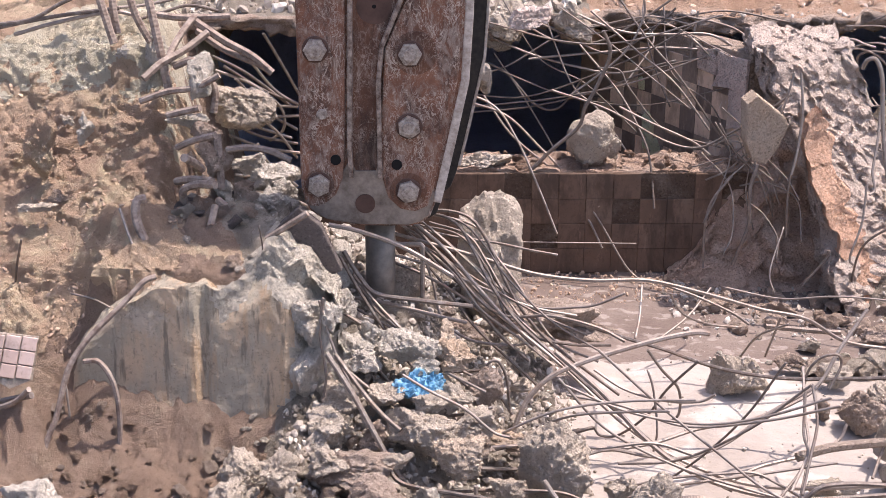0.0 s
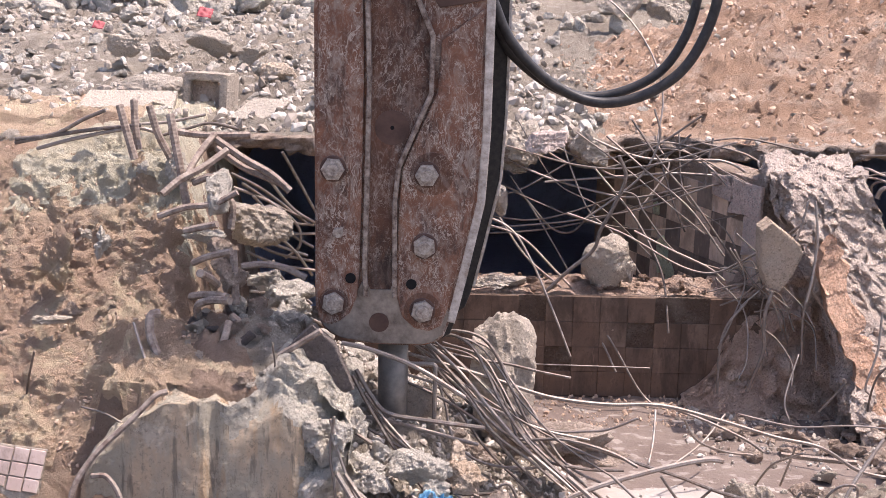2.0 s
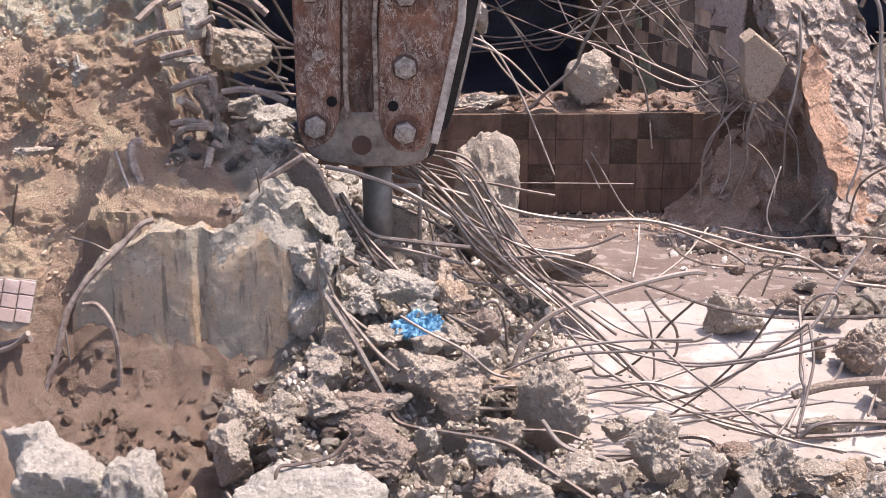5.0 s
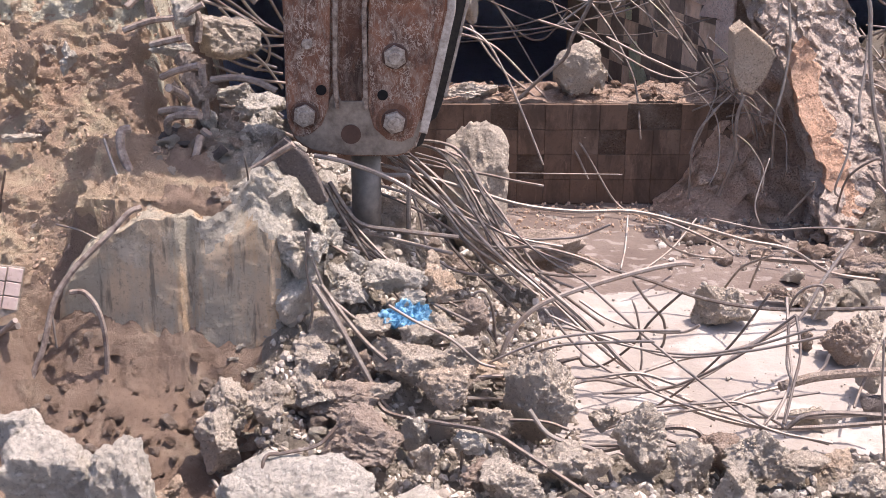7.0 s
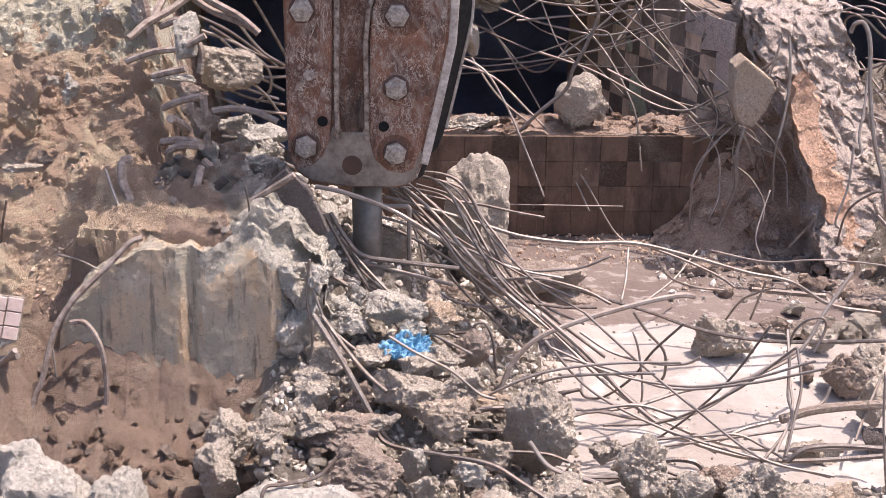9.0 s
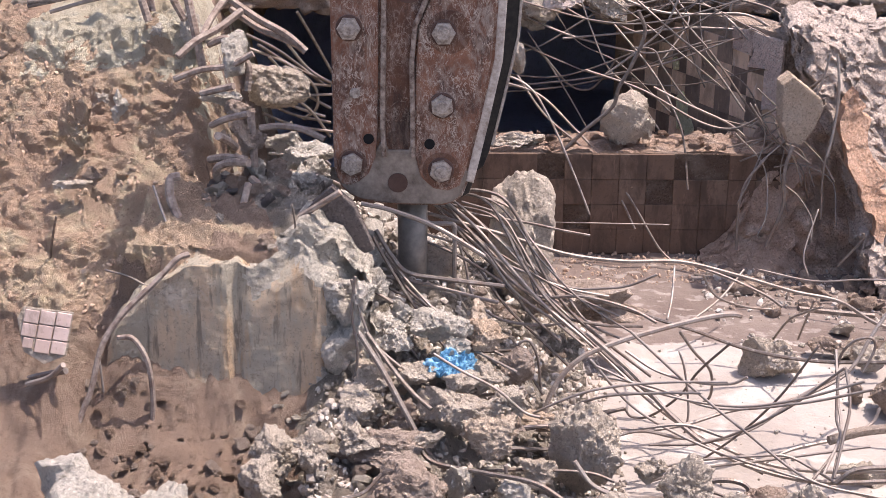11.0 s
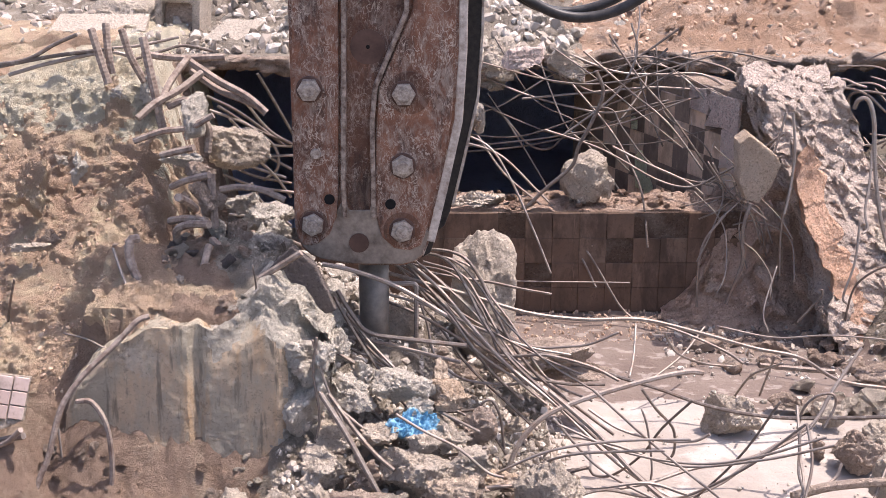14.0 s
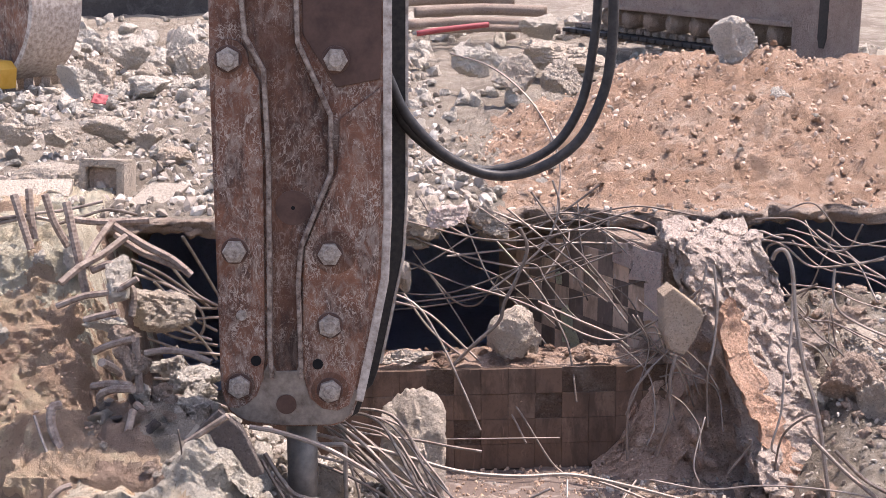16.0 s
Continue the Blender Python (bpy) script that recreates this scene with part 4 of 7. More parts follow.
bar([(0.675, 4.601, 0.203), (0.900, 4.557, 0.245), (1.140, 4.504, 0.401), (1.337, 4.450, 0.608)], 0.0050)
bar([(0.479, 4.688, 0.452), (0.679, 4.623, 0.438), (0.914, 4.544, 0.392), (1.183, 4.452, 0.462), (1.422, 4.363, 0.566)], 0.0051)
bar([(0.571, 4.526, 0.712), (0.783, 4.471, 0.528), (0.993, 4.419, 0.364), (1.229, 4.362, 0.200), (1.488, 4.309, 0.155)], 0.0050)
bar([(0.363, 4.629, 0.347), (0.501, 4.529, 0.446), (0.682, 4.398, 0.526), (0.804, 4.305, 0.575)], 0.0049)
bar([(0.854, 4.642, 0.089), (1.009, 4.585, 0.262), (1.137, 4.527, 0.455), (1.240, 4.463, 0.690)], 0.0048, False)

# bars lying over the sunlit floor and the near rubble
bar([(0.356, 4.150, 0.388), (0.415, 4.120, 0.315), (0.493, 4.094, 0.285), (0.588, 4.063, 0.270), (0.638, 4.030, 0.176), (0.639, 4.000, 0.081)], 0.0083)
bar([(0.466, 4.300, 0.173), (0.598, 4.278, 0.148), (0.698, 4.261, 0.172), (0.793, 4.243, 0.241), (0.889, 4.226, 0.274), (0.969, 4.212, 0.259), (0.993, 4.200, 0.184)], 0.0096)
bar([(0.405, 4.200, 0.210), (0.599, 4.147, 0.246), (0.825, 4.084, 0.283), (0.929, 4.054, 0.274), (0.973, 4.000, 0.079)], 0.0058)
bar([(0.847, 4.200, 0.243), (0.957, 4.132, 0.226), (1.011, 4.088, 0.184), (1.047, 4.050, 0.139)], 0.0059)
bar([(0.440, 4.800, 0.580), (0.615, 4.742, 0.438), (0.769, 4.685, 0.283), (0.922, 4.636, 0.172), (1.114, 4.582, 0.107), (1.362, 4.516, 0.098), (1.766, 4.400, 0.193)], 0.0092)
bar([(0.637, 4.600, 0.081), (0.848, 4.571, 0.154), (1.078, 4.541, 0.195), (1.182, 4.527, 0.203), (1.268, 4.515, 0.165), (1.368, 4.500, 0.107)], 0.0055)
bar([(0.683, 4.600, 0.043), (0.851, 4.579, 0.113), (1.164, 4.540, 0.186), (1.480, 4.500, 0.263)], 0.0055)
bar([(1.116, 4.600, 0.130), (1.233, 4.648, 0.165), (1.425, 4.719, 0.175), (1.558, 4.770, 0.210), (1.597, 4.800, 0.270)], 0.0066)
bar([(1.391, 4.700, 0.468), (1.371, 4.601, 0.337), (1.372, 4.534, 0.252), (1.225, 4.400, 0.130)], 0.0055)
bar([(1.414, 4.700, 0.492), (1.418, 4.601, 0.385), (1.379, 4.509, 0.290), (1.329, 4.400, 0.183)], 0.0054)
bar([(1.338, 4.400, 0.163), (1.405, 4.400, 0.219), (1.551, 4.400, 0.230), (1.764, 4.400, 0.210)], 0.0091)
bar([(1.655, 4.400, 0.534), (1.662, 4.357, 0.325), (1.691, 4.300, 0.048)], 0.0045, False)
bar([(1.828, 4.900, 0.256), (1.711, 4.708, 0.180), (1.652, 4.600, 0.140)], 0.0058)
bar([(-0.415, 4.550, 0.683), (-0.327, 4.489, 0.563), (-0.245, 4.426, 0.433), (-0.187, 4.381, 0.341), (-0.142, 4.351, 0.283), (-0.039, 4.300, 0.217), (0.063, 4.240, 0.116), (0.088, 4.200, 0.022)], 0.0105)
bar([(-0.390, 4.600, 0.660), (-0.287, 4.509, 0.553), (-0.214, 4.449, 0.491), (-0.145, 4.400, 0.451)], 0.0086)
bar([(-0.430, 4.620, 0.878), (-0.445, 4.613, 0.735), (-0.427, 4.605, 0.577), (-0.443, 4.600, 0.462)], 0.0052)
bar([(-0.445, 4.620, 0.867), (-0.413, 4.612, 0.735), (-0.375, 4.606, 0.623), (-0.335, 4.600, 0.533)], 0.0052)
bar([(-0.362, 4.700, 0.556), (-0.255, 4.678, 0.471), (-0.126, 4.653, 0.399), (0.046, 4.625, 0.396), (0.195, 4.600, 0.442)], 0.0062)
bar([(-0.272, 3.600, 0.644), (-0.331, 3.566, 0.599), (-0.429, 3.523, 0.598), (-0.483, 3.499, 0.594), (-0.494, 3.450, 0.488)], 0.0057)
bar([(-0.197, 4.250, 0.413), (-0.137, 4.201, 0.349), (0.041, 4.111, 0.360), (0.213, 4.021, 0.374), (0.325, 3.953, 0.338), (0.559, 3.800, 0.247)], 0.0081)
bar([(-0.119, 4.250, 0.303), (0.043, 4.237, 0.294), (0.183, 4.226, 0.306), (0.403, 4.208, 0.309), (0.503, 4.200, 0.279)], 0.0058)
bar([(0.119, 4.100, 0.395), (0.122, 4.100, 0.271), (0.121, 4.100, 0.129)], 0.0065)
bar([(0.023, 4.400, 0.294), (0.127, 4.421, 0.342), (0.211, 4.436, 0.357), (0.379, 4.466, 0.375), (0.563, 4.500, 0.411)], 0.0069)
bar([(0.044, 4.400, 0.330), (0.188, 4.400, 0.381), (0.394, 4.400, 0.387), (0.581, 4.400, 0.380), (0.766, 4.400, 0.398), (0.914, 4.400, 0.351)], 0.0060)
bar([(0.279, 4.800, 0.311), (0.202, 4.800, 0.447), (0.179, 4.800, 0.520), (0.218, 4.800, 0.542), (0.254, 4.800, 0.471), (0.270, 4.800, 0.336)], 0.0054)
bar([(-0.141, 4.500, 0.626), (-0.038, 4.474, 0.570), (0.085, 4.443, 0.516), (0.188, 4.414, 0.438), (0.249, 4.400, 0.422)], 0.0051)
bar([(-0.100, 4.300, 0.281), (-0.039, 4.300, 0.151), (0.002, 4.300, 0.127), (0.085, 4.300, 0.098)], 0.0043, False)
bar([(-0.733, 4.000, 0.201), (-0.700, 3.957, 0.183), (-0.665, 3.900, 0.153)], 0.0065)

# bars hanging over the dark basement
bar([(0.852, 7.100, 1.381), (0.895, 7.114, 1.259), (0.838, 7.134, 1.087), (0.778, 7.150, 0.959), (0.746, 7.162, 0.846), (0.620, 7.181, 0.724), (0.501, 7.200, 0.596)], 0.0099)
bar([(0.097, 7.400, 0.993), (0.298, 7.311, 0.919), (0.421, 7.222, 0.751), (0.543, 7.100, 0.497), (0.633, 7.000, 0.287)], 0.0060)
bar([(0.146, 7.500, 0.904), (0.366, 7.419, 0.843), (0.554, 7.328, 0.682), (0.709, 7.248, 0.532), (0.864, 7.154, 0.333), (1.018, 7.046, 0.089), (1.109, 7.000, 0.007)], 0.0061)
bar([(0.242, 7.500, 0.937), (0.399, 7.400, 0.734), (0.648, 7.277, 0.540), (0.803, 7.178, 0.341), (0.895, 7.100, 0.169)], 0.0061)
bar([(0.154, 7.900, 0.771), (0.452, 7.836, 0.815), (0.712, 7.778, 0.863), (1.091, 7.691, 0.964), (1.455, 7.600, 1.125)], 0.0053, False)
bar([(0.157, 8.000, 0.711), (0.527, 7.954, 0.758), (0.891, 7.908, 0.855), (1.307, 7.851, 1.027), (1.687, 7.800, 1.115)], 0.0054, False)
bar([(0.255, 8.000, 1.022), (0.390, 7.981, 0.958), (0.560, 7.948, 0.777), (0.678, 7.933, 0.746), (0.759, 7.919, 0.818), (0.837, 7.900, 0.942)], 0.0065)
bar([(0.479, 7.900, 1.310), (0.712, 7.900, 1.211), (0.980, 7.900, 1.094), (1.206, 7.900, 1.211), (1.362, 7.900, 1.359)], 0.0064)
bar([(0.254, 8.000, 1.191), (0.520, 7.951, 1.083), (0.784, 7.904, 1.016), (1.046, 7.858, 0.986), (1.363, 7.800, 1.072)], 0.0065)
bar([(0.860, 7.800, 1.360), (1.110, 7.658, 1.161), (1.324, 7.535, 0.993), (1.506, 7.400, 0.760)], 0.0063)
bar([(1.002, 7.800, 1.457), (1.180, 7.717, 1.214), (1.357, 7.644, 1.017), (1.535, 7.562, 0.773), (1.665, 7.500, 0.590)], 0.0063)
bar([(0.782, 7.600, 1.205), (0.994, 7.432, 0.969), (1.113, 7.302, 0.761), (1.155, 7.223, 0.622), (1.171, 7.100, 0.400)], 0.0061)
bar([(0.707, 7.900, 1.359), (1.036, 7.868, 1.233), (1.296, 7.844, 1.215), (1.553, 7.820, 1.219), (1.752, 7.800, 1.115)], 0.0075)
bar([(1.113, 7.700, 1.537), (1.153, 7.700, 1.378), (1.082, 7.700, 1.185), (0.959, 7.700, 1.054), (0.738, 7.700, 0.882)], 0.0063)
bar([(0.517, 7.900, 1.060), (0.980, 7.900, 1.104), (1.309, 7.900, 1.127), (1.675, 7.900, 1.104)], 0.0065)
bar([(0.597, 7.200, 1.040), (0.898, 7.133, 0.948), (1.199, 7.060, 0.796), (1.375, 7.021, 0.769), (1.513, 6.986, 0.847), (1.647, 6.950, 0.942), (1.815, 6.900, 1.088)], 0.0059)
bar([(0.980, 7.300, 0.922), (1.166, 7.263, 0.836), (1.381, 7.221, 0.745), (1.475, 7.200, 0.677)], 0.0061)
bar([(0.122, 8.000, 0.919), (0.390, 8.000, 0.995), (0.721, 8.000, 1.191), (0.985, 8.000, 1.258)], 0.0054, False)
bar([(0.385, 8.000, 1.325), (0.653, 7.974, 1.163), (0.917, 7.952, 1.150), (1.173, 7.927, 1.288), (1.420, 7.900, 1.473)], 0.0065)
bar([(1.318, 8.000, 1.258), (1.468, 7.879, 1.181), (1.642, 7.704, 1.020), (1.756, 7.600, 0.945)], 0.0065)
bar([(1.430, 7.900, 1.310), (1.678, 7.809, 1.261), (1.865, 7.730, 1.146), (1.941, 7.700, 1.119)], 0.0065)
bar([(0.644, 7.900, 1.277), (0.842, 7.900, 1.244), (1.201, 7.900, 1.310), (1.466, 7.900, 1.260)], 0.0054, False)
bar([(1.665, 7.700, 1.136), (1.696, 7.659, 1.047), (1.754, 7.633, 1.062), (1.766, 7.600, 1.147)], 0.0053, False)
bar([(0.871, 7.500, 1.098), (0.994, 7.471, 1.088), (1.058, 7.442, 0.983), (1.248, 7.376, 0.773), (1.555, 7.300, 0.690)], 0.0051, False)
bar([(1.208, 7.900, 1.161), (1.277, 7.844, 0.955), (1.346, 7.800, 0.796)], 0.0054, False)
bar([(1.494, 7.900, 1.342), (1.472, 7.900, 1.177), (1.463, 7.900, 1.044)], 0.0065)
bar([(1.140, 7.900, 1.211), (1.366, 7.900, 1.293), (1.658, 7.900, 1.342), (2.024, 7.900, 1.277)], 0.0054, False)
bar([(0.612, 9.000, 2.186), (0.858, 8.844, 2.110), (1.061, 8.683, 1.952), (1.204, 8.517, 1.734), (1.256, 8.363, 1.504), (1.217, 8.194, 1.249), (1.274, 8.099, 1.125), (1.077, 7.900, 0.892)], 0.0057, False)
bar([(0.214, 7.925, 1.289), (0.706, 7.786, 1.187), (1.075, 7.682, 1.211), (1.560, 7.532, 1.386)], 0.0051, False)
bar([(0.586, 7.903, 1.358), (0.761, 7.798, 0.939), (0.916, 7.750, 0.795), (1.114, 7.673, 0.520)], 0.0048, False)
bar([(0.682, 7.837, 1.376), (0.958, 7.742, 1.193), (1.169, 7.665, 1.032), (1.423, 7.573, 0.840)], 0.0042, False)
bar([(0.144, 7.906, 0.849), (0.534, 7.825, 0.858), (1.058, 7.704, 1.089), (1.419, 7.610, 1.315)], 0.0050, False)
bar([(1.304, 7.991, 1.363), (1.342, 7.831, 1.005), (1.583, 7.690, 0.810), (1.696, 7.531, 0.480)], 0.0044, False)
bar([(0.828, 7.838, 1.209), (1.234, 7.744, 1.299), (1.547, 7.668, 1.181), (1.825, 7.597, 1.041)], 0.0040, False)
bar([(0.318, 7.984, 1.076), (0.515, 7.883, 0.796), (0.720, 7.764, 0.452), (0.859, 7.658, 0.120)], 0.0051, False)
bar([(0.348, 7.947, 0.982), (0.763, 7.863, 0.842), (1.222, 7.774, 0.817), (1.757, 7.662, 0.977)], 0.0040, False)
bar([(0.349, 7.971, 1.415), (0.575, 7.869, 1.074), (0.849, 7.792, 0.933), (1.142, 7.695, 0.671)], 0.0040, False)
bar([(2.290, 7.656, 1.301), (2.492, 7.498, 1.317), (2.655, 7.334, 1.197), (2.896, 7.121, 1.272)], 0.0046, False)
bar([(2.241, 7.557, 0.941), (2.542, 7.442, 0.763), (2.733, 7.376, 0.723), (3.039, 7.262, 0.585)], 0.0046, False)
bar([(2.742, 7.568, 0.804), (2.690, 7.423, 0.593), (2.780, 7.264, 0.404), (2.825, 7.140, 0.250)], 0.0044, False)
bar([(2.575, 7.617, 1.294), (2.624, 7.486, 1.166), (2.773, 7.314, 1.109), (2.832, 7.108, 0.921)], 0.0048, False)
bar([(2.319, 7.525, 0.463), (2.466, 7.417, 0.202), (2.582, 7.332, 0.002), (2.683, 7.245, -0.212)], 0.0045, False)
bar([(2.273, 7.623, 1.171), (2.466, 7.514, 1.226), (2.714, 7.353, 1.085), (2.958, 7.203, 1.175)], 0.0055, False)
bar([(2.458, 7.595, 0.901), (2.572, 7.431, 0.752), (2.670, 7.343, 0.753), (2.821, 7.184, 0.684)], 0.0049, False)
bar([(2.457, 7.542, 0.721), (2.688, 7.388, 0.479), (2.861, 7.298, 0.401), (3.020, 7.211, 0.318)], 0.0049, False)
bar([(2.522, 7.679, 1.165), (2.663, 7.549, 1.026), (2.884, 7.395, 0.994), (3.069, 7.242, 0.889)], 0.0051, False)
bar([(2.268, 7.587, 0.597), (2.433, 7.431, 0.346), (2.660, 7.260, 0.125), (2.816, 7.114, -0.089)], 0.0054, False)
bar([(2.392, 7.518, 1.358), (2.562, 7.439, 1.421), (2.724, 7.334, 1.238), (2.961, 7.225, 1.199)], 0.0046, False)
bar([(2.498, 7.618, 0.915), (2.710, 7.510, 0.904), (2.864, 7.422, 0.842), (3.124, 7.279, 0.790)], 0.0049, False)
bar([(2.493, 7.620, 0.741), (2.649, 7.473, 0.567), (2.735, 7.375, 0.441), (2.891, 7.240, 0.315)], 0.0046, False)
bar([(2.466, 7.603, 1.252), (2.638, 7.491, 1.198), (2.771, 7.374, 1.066), (2.933, 7.263, 1.017)], 0.0045, False)
bar([(1.412, 7.028, 0.795), (1.606, 6.944, 0.811), (1.792, 6.841, 0.675), (1.874, 6.775, 0.553)], 0.0042, False)
bar([(1.475, 6.971, 1.002), (1.639, 6.947, 0.825), (1.623, 6.921, 0.560), (1.674, 6.900, 0.347)], 0.0037, False)
bar([(1.500, 6.895, 0.615), (1.644, 6.905, 0.765), (1.716, 6.915, 0.947), (1.781, 6.921, 1.037)], 0.0048, False)
bar([(1.327, 6.903, 0.697), (1.547, 6.919, 0.738), (1.723, 6.934, 0.598), (1.785, 6.947, 0.405)], 0.0042, False)
bar([(1.393, 7.034, 0.740), (1.541, 6.954, 0.580), (1.557, 6.870, 0.353), (1.508, 6.823, 0.235)], 0.0043, False)
bar([(1.407, 6.972, 0.666), (1.532, 6.948, 0.740), (1.695, 6.909, 0.906), (1.814, 6.885, 0.974)], 0.0037, False)
bar([(1.605, 6.991, 0.564), (1.721, 6.938, 0.600), (1.881, 6.856, 0.531), (1.899, 6.758, 0.324)], 0.0043, False)
bar([(1.439, 6.950, 0.928), (1.524, 6.911, 0.769), (1.462, 6.864, 0.559), (1.389, 6.828, 0.410)], 0.0044, False)

# bars round the pier
bar([(1.633, 6.750, 0.755), (1.607, 6.750, 0.639), (1.607, 6.750, 0.531), (1.610, 6.750, 0.416), (1.543, 6.750, 0.201)], 0.0098)
bar([(1.529, 6.850, 0.664), (1.438, 6.866, 0.525), (1.411, 6.879, 0.378), (1.419, 6.900, 0.128)], 0.0069)
bar([(1.806, 6.850, 1.212), (1.772, 6.835, 1.068), (1.710, 6.817, 0.893), (1.630, 6.800, 0.746)], 0.0058)
bar([(1.828, 6.800, 1.223), (1.844, 6.762, 1.027), (1.824, 6.723, 0.829), (1.799, 6.700, 0.715)], 0.0067)
bar([(1.844, 6.800, 1.135), (1.851, 6.800, 0.898), (1.817, 6.800, 0.623), (1.827, 6.800, 0.342)], 0.0058)
bar([(2.074, 6.600, 1.288), (2.091, 6.589, 1.333), (2.132, 6.580, 1.335), (2.164, 6.558, 1.243), (2.176, 6.509, 1.022), (2.211, 6.452, 0.772), (2.277, 6.394, 0.523), (2.325, 6.300, 0.108)], 0.0106)
bar([(2.219, 6.700, 1.046), (2.197, 6.626, 0.901), (2.167, 6.559, 0.771), (2.175, 6.518, 0.694), (2.145, 6.500, 0.670)], 0.0067)
bar([(2.236, 7.600, 1.109), (2.239, 7.568, 1.216), (2.297, 7.545, 1.246), (2.363, 7.520, 1.223), (2.416, 7.500, 1.210)], 0.0064)
bar([(2.211, 7.600, 1.143), (2.262, 7.585, 1.178), (2.354, 7.563, 1.188), (2.448, 7.539, 1.152), (2.557, 7.504, 1.058), (2.679, 7.474, 1.046), (2.971, 7.400, 1.100)], 0.0064)
bar([(2.362, 7.600, 1.040), (2.349, 7.573, 1.146), (2.433, 7.547, 1.177), (2.584, 7.502, 1.157), (2.763, 7.448, 1.149), (2.835, 7.400, 1.304)], 0.0064)
bar([(2.715, 7.800, 1.196), (2.804, 7.751, 1.136), (2.920, 7.678, 1.030), (3.059, 7.600, 0.943)], 0.0067)
bar([(2.815, 7.800, 1.246), (2.790, 7.800, 1.092), (2.744, 7.800, 0.990), (2.699, 7.800, 0.869), (2.634, 7.800, 0.783)], 0.0056, False)
bar([(2.505, 6.900, 1.167), (2.497, 6.874, 1.029), (2.533, 6.856, 0.940), (2.650, 6.830, 0.867), (2.795, 6.800, 0.805)], 0.0070)
bar([(2.350, 7.400, 0.920), (2.436, 7.362, 0.911), (2.558, 7.300, 0.989)], 0.0063)
bar([(2.395, 7.200, 0.708), (2.535, 7.176, 0.641), (2.630, 7.150, 0.505), (2.721, 7.136, 0.498), (2.937, 7.100, 0.432)], 0.0053, False)
bar([(2.593, 7.200, 0.308), (2.694, 7.139, 0.425), (2.767, 7.091, 0.520), (2.948, 7.000, 0.624)], 0.0053, False)
bar([(2.696, 6.900, 0.533), (2.795, 6.900, 0.435), (2.893, 6.900, 0.384)], 0.0083)
bar([(2.171, 6.700, -0.025), (2.139, 6.602, 0.209), (2.150, 6.519, 0.393), (2.235, 6.440, 0.509), (2.294, 6.400, 0.521)], 0.0058)
bar([(2.160, 6.600, 0.699), (2.140, 6.553, 0.503), (2.085, 6.511, 0.336), (2.104, 6.500, 0.294)], 0.0058)
bar([(2.576, 7.100, 0.861), (2.604, 7.060, 0.679), (2.739, 7.000, 0.436)], 0.0052, False)
bar([(2.369, 7.000, 0.891), (2.460, 6.976, 0.785), (2.611, 6.942, 0.649), (2.672, 6.900, 0.406)], 0.0051, False)
bar([(1.859, 6.500, 0.194), (1.929, 6.500, 0.284), (1.970, 6.500, 0.343), (1.969, 6.500, 0.374)], 0.0067)
bar([(1.600, 6.700, 0.559), (1.663, 6.646, 0.514), (1.721, 6.567, 0.417), (1.708, 6.500, 0.320)], 0.0048, False)
bar([(1.757, 6.600, 0.466), (1.672, 6.467, 0.272), (1.688, 6.400, 0.177)], 0.0047, False)
bar([(1.427, 6.400, 0.214), (1.692, 6.304, 0.191), (1.922, 6.218, 0.236), (2.123, 6.142, 0.252), (2.320, 6.066, 0.248), (2.485, 6.000, 0.226)], 0.0047, False)
bar([(2.186, 6.200, 0.476), (2.326, 6.096, 0.337), (2.463, 6.000, 0.227)], 0.0095)
bar([(2.265, 6.100, 0.452), (2.391, 6.045, 0.326), (2.517, 6.000, 0.254)], 0.0094)
bar([(2.391, 7.300, 0.780), (2.481, 7.235, 0.827), (2.465, 7.200, 0.902)], 0.0063)
bar([(2.492, 7.500, 0.674), (2.530, 7.446, 0.570), (2.570, 7.330, 0.334), (2.612, 7.300, 0.292)], 0.0054, False)
bar([(1.658, 7.000, 0.904), (1.625, 6.963, 0.727), (1.728, 6.939, 0.669), (1.802, 6.900, 0.490)], 0.0049, False)
bar([(1.447, 7.000, 0.783), (1.561, 6.971, 0.851), (1.620, 6.942, 0.733), (1.766, 6.900, 0.617)], 0.0049, False)
bar([(1.421, 7.000, 0.594), (1.537, 6.974, 0.663), (1.648, 6.942, 0.795), (1.816, 6.900, 0.927)], 0.0049, False)
bar([(1.453, 6.900, 0.934), (1.548, 6.900, 0.778), (1.674, 6.900, 0.650), (1.740, 6.900, 0.491)], 0.0049, False)

# thick bars at the broken edge of the bank
bar([(-1.446, 5.750, 1.820), (-1.412, 5.725, 1.706), (-1.378, 5.700, 1.596)], 0.0171, material=THICK, label="thick ribbed reinforcing bar, dusty, broken off at the bank")
bar([(-1.395, 5.800, 1.836), (-1.386, 5.772, 1.722), (-1.372, 5.750, 1.629)], 0.0161, material=THICK, label="thick ribbed reinforcing bar, dusty, broken off at the bank")
bar([(-1.318, 5.750, 1.820), (-1.287, 5.750, 1.702), (-1.235, 5.750, 1.593)], 0.0160, material=THICK, label="thick ribbed reinforcing bar, dusty, broken off at the bank")
bar([(-1.220, 5.700, 1.793), (-1.179, 5.648, 1.602), (-1.140, 5.600, 1.420)], 0.0180, material=THICK, label="thick ribbed reinforcing bar, dusty, broken off at the bank")
bar([(-1.050, 5.800, 1.692), (-1.095, 5.719, 1.635), (-1.122, 5.657, 1.588), (-1.139, 5.600, 1.540)], 0.0146, material=THICK, label="thick ribbed reinforcing bar, dusty, broken off at the bank")
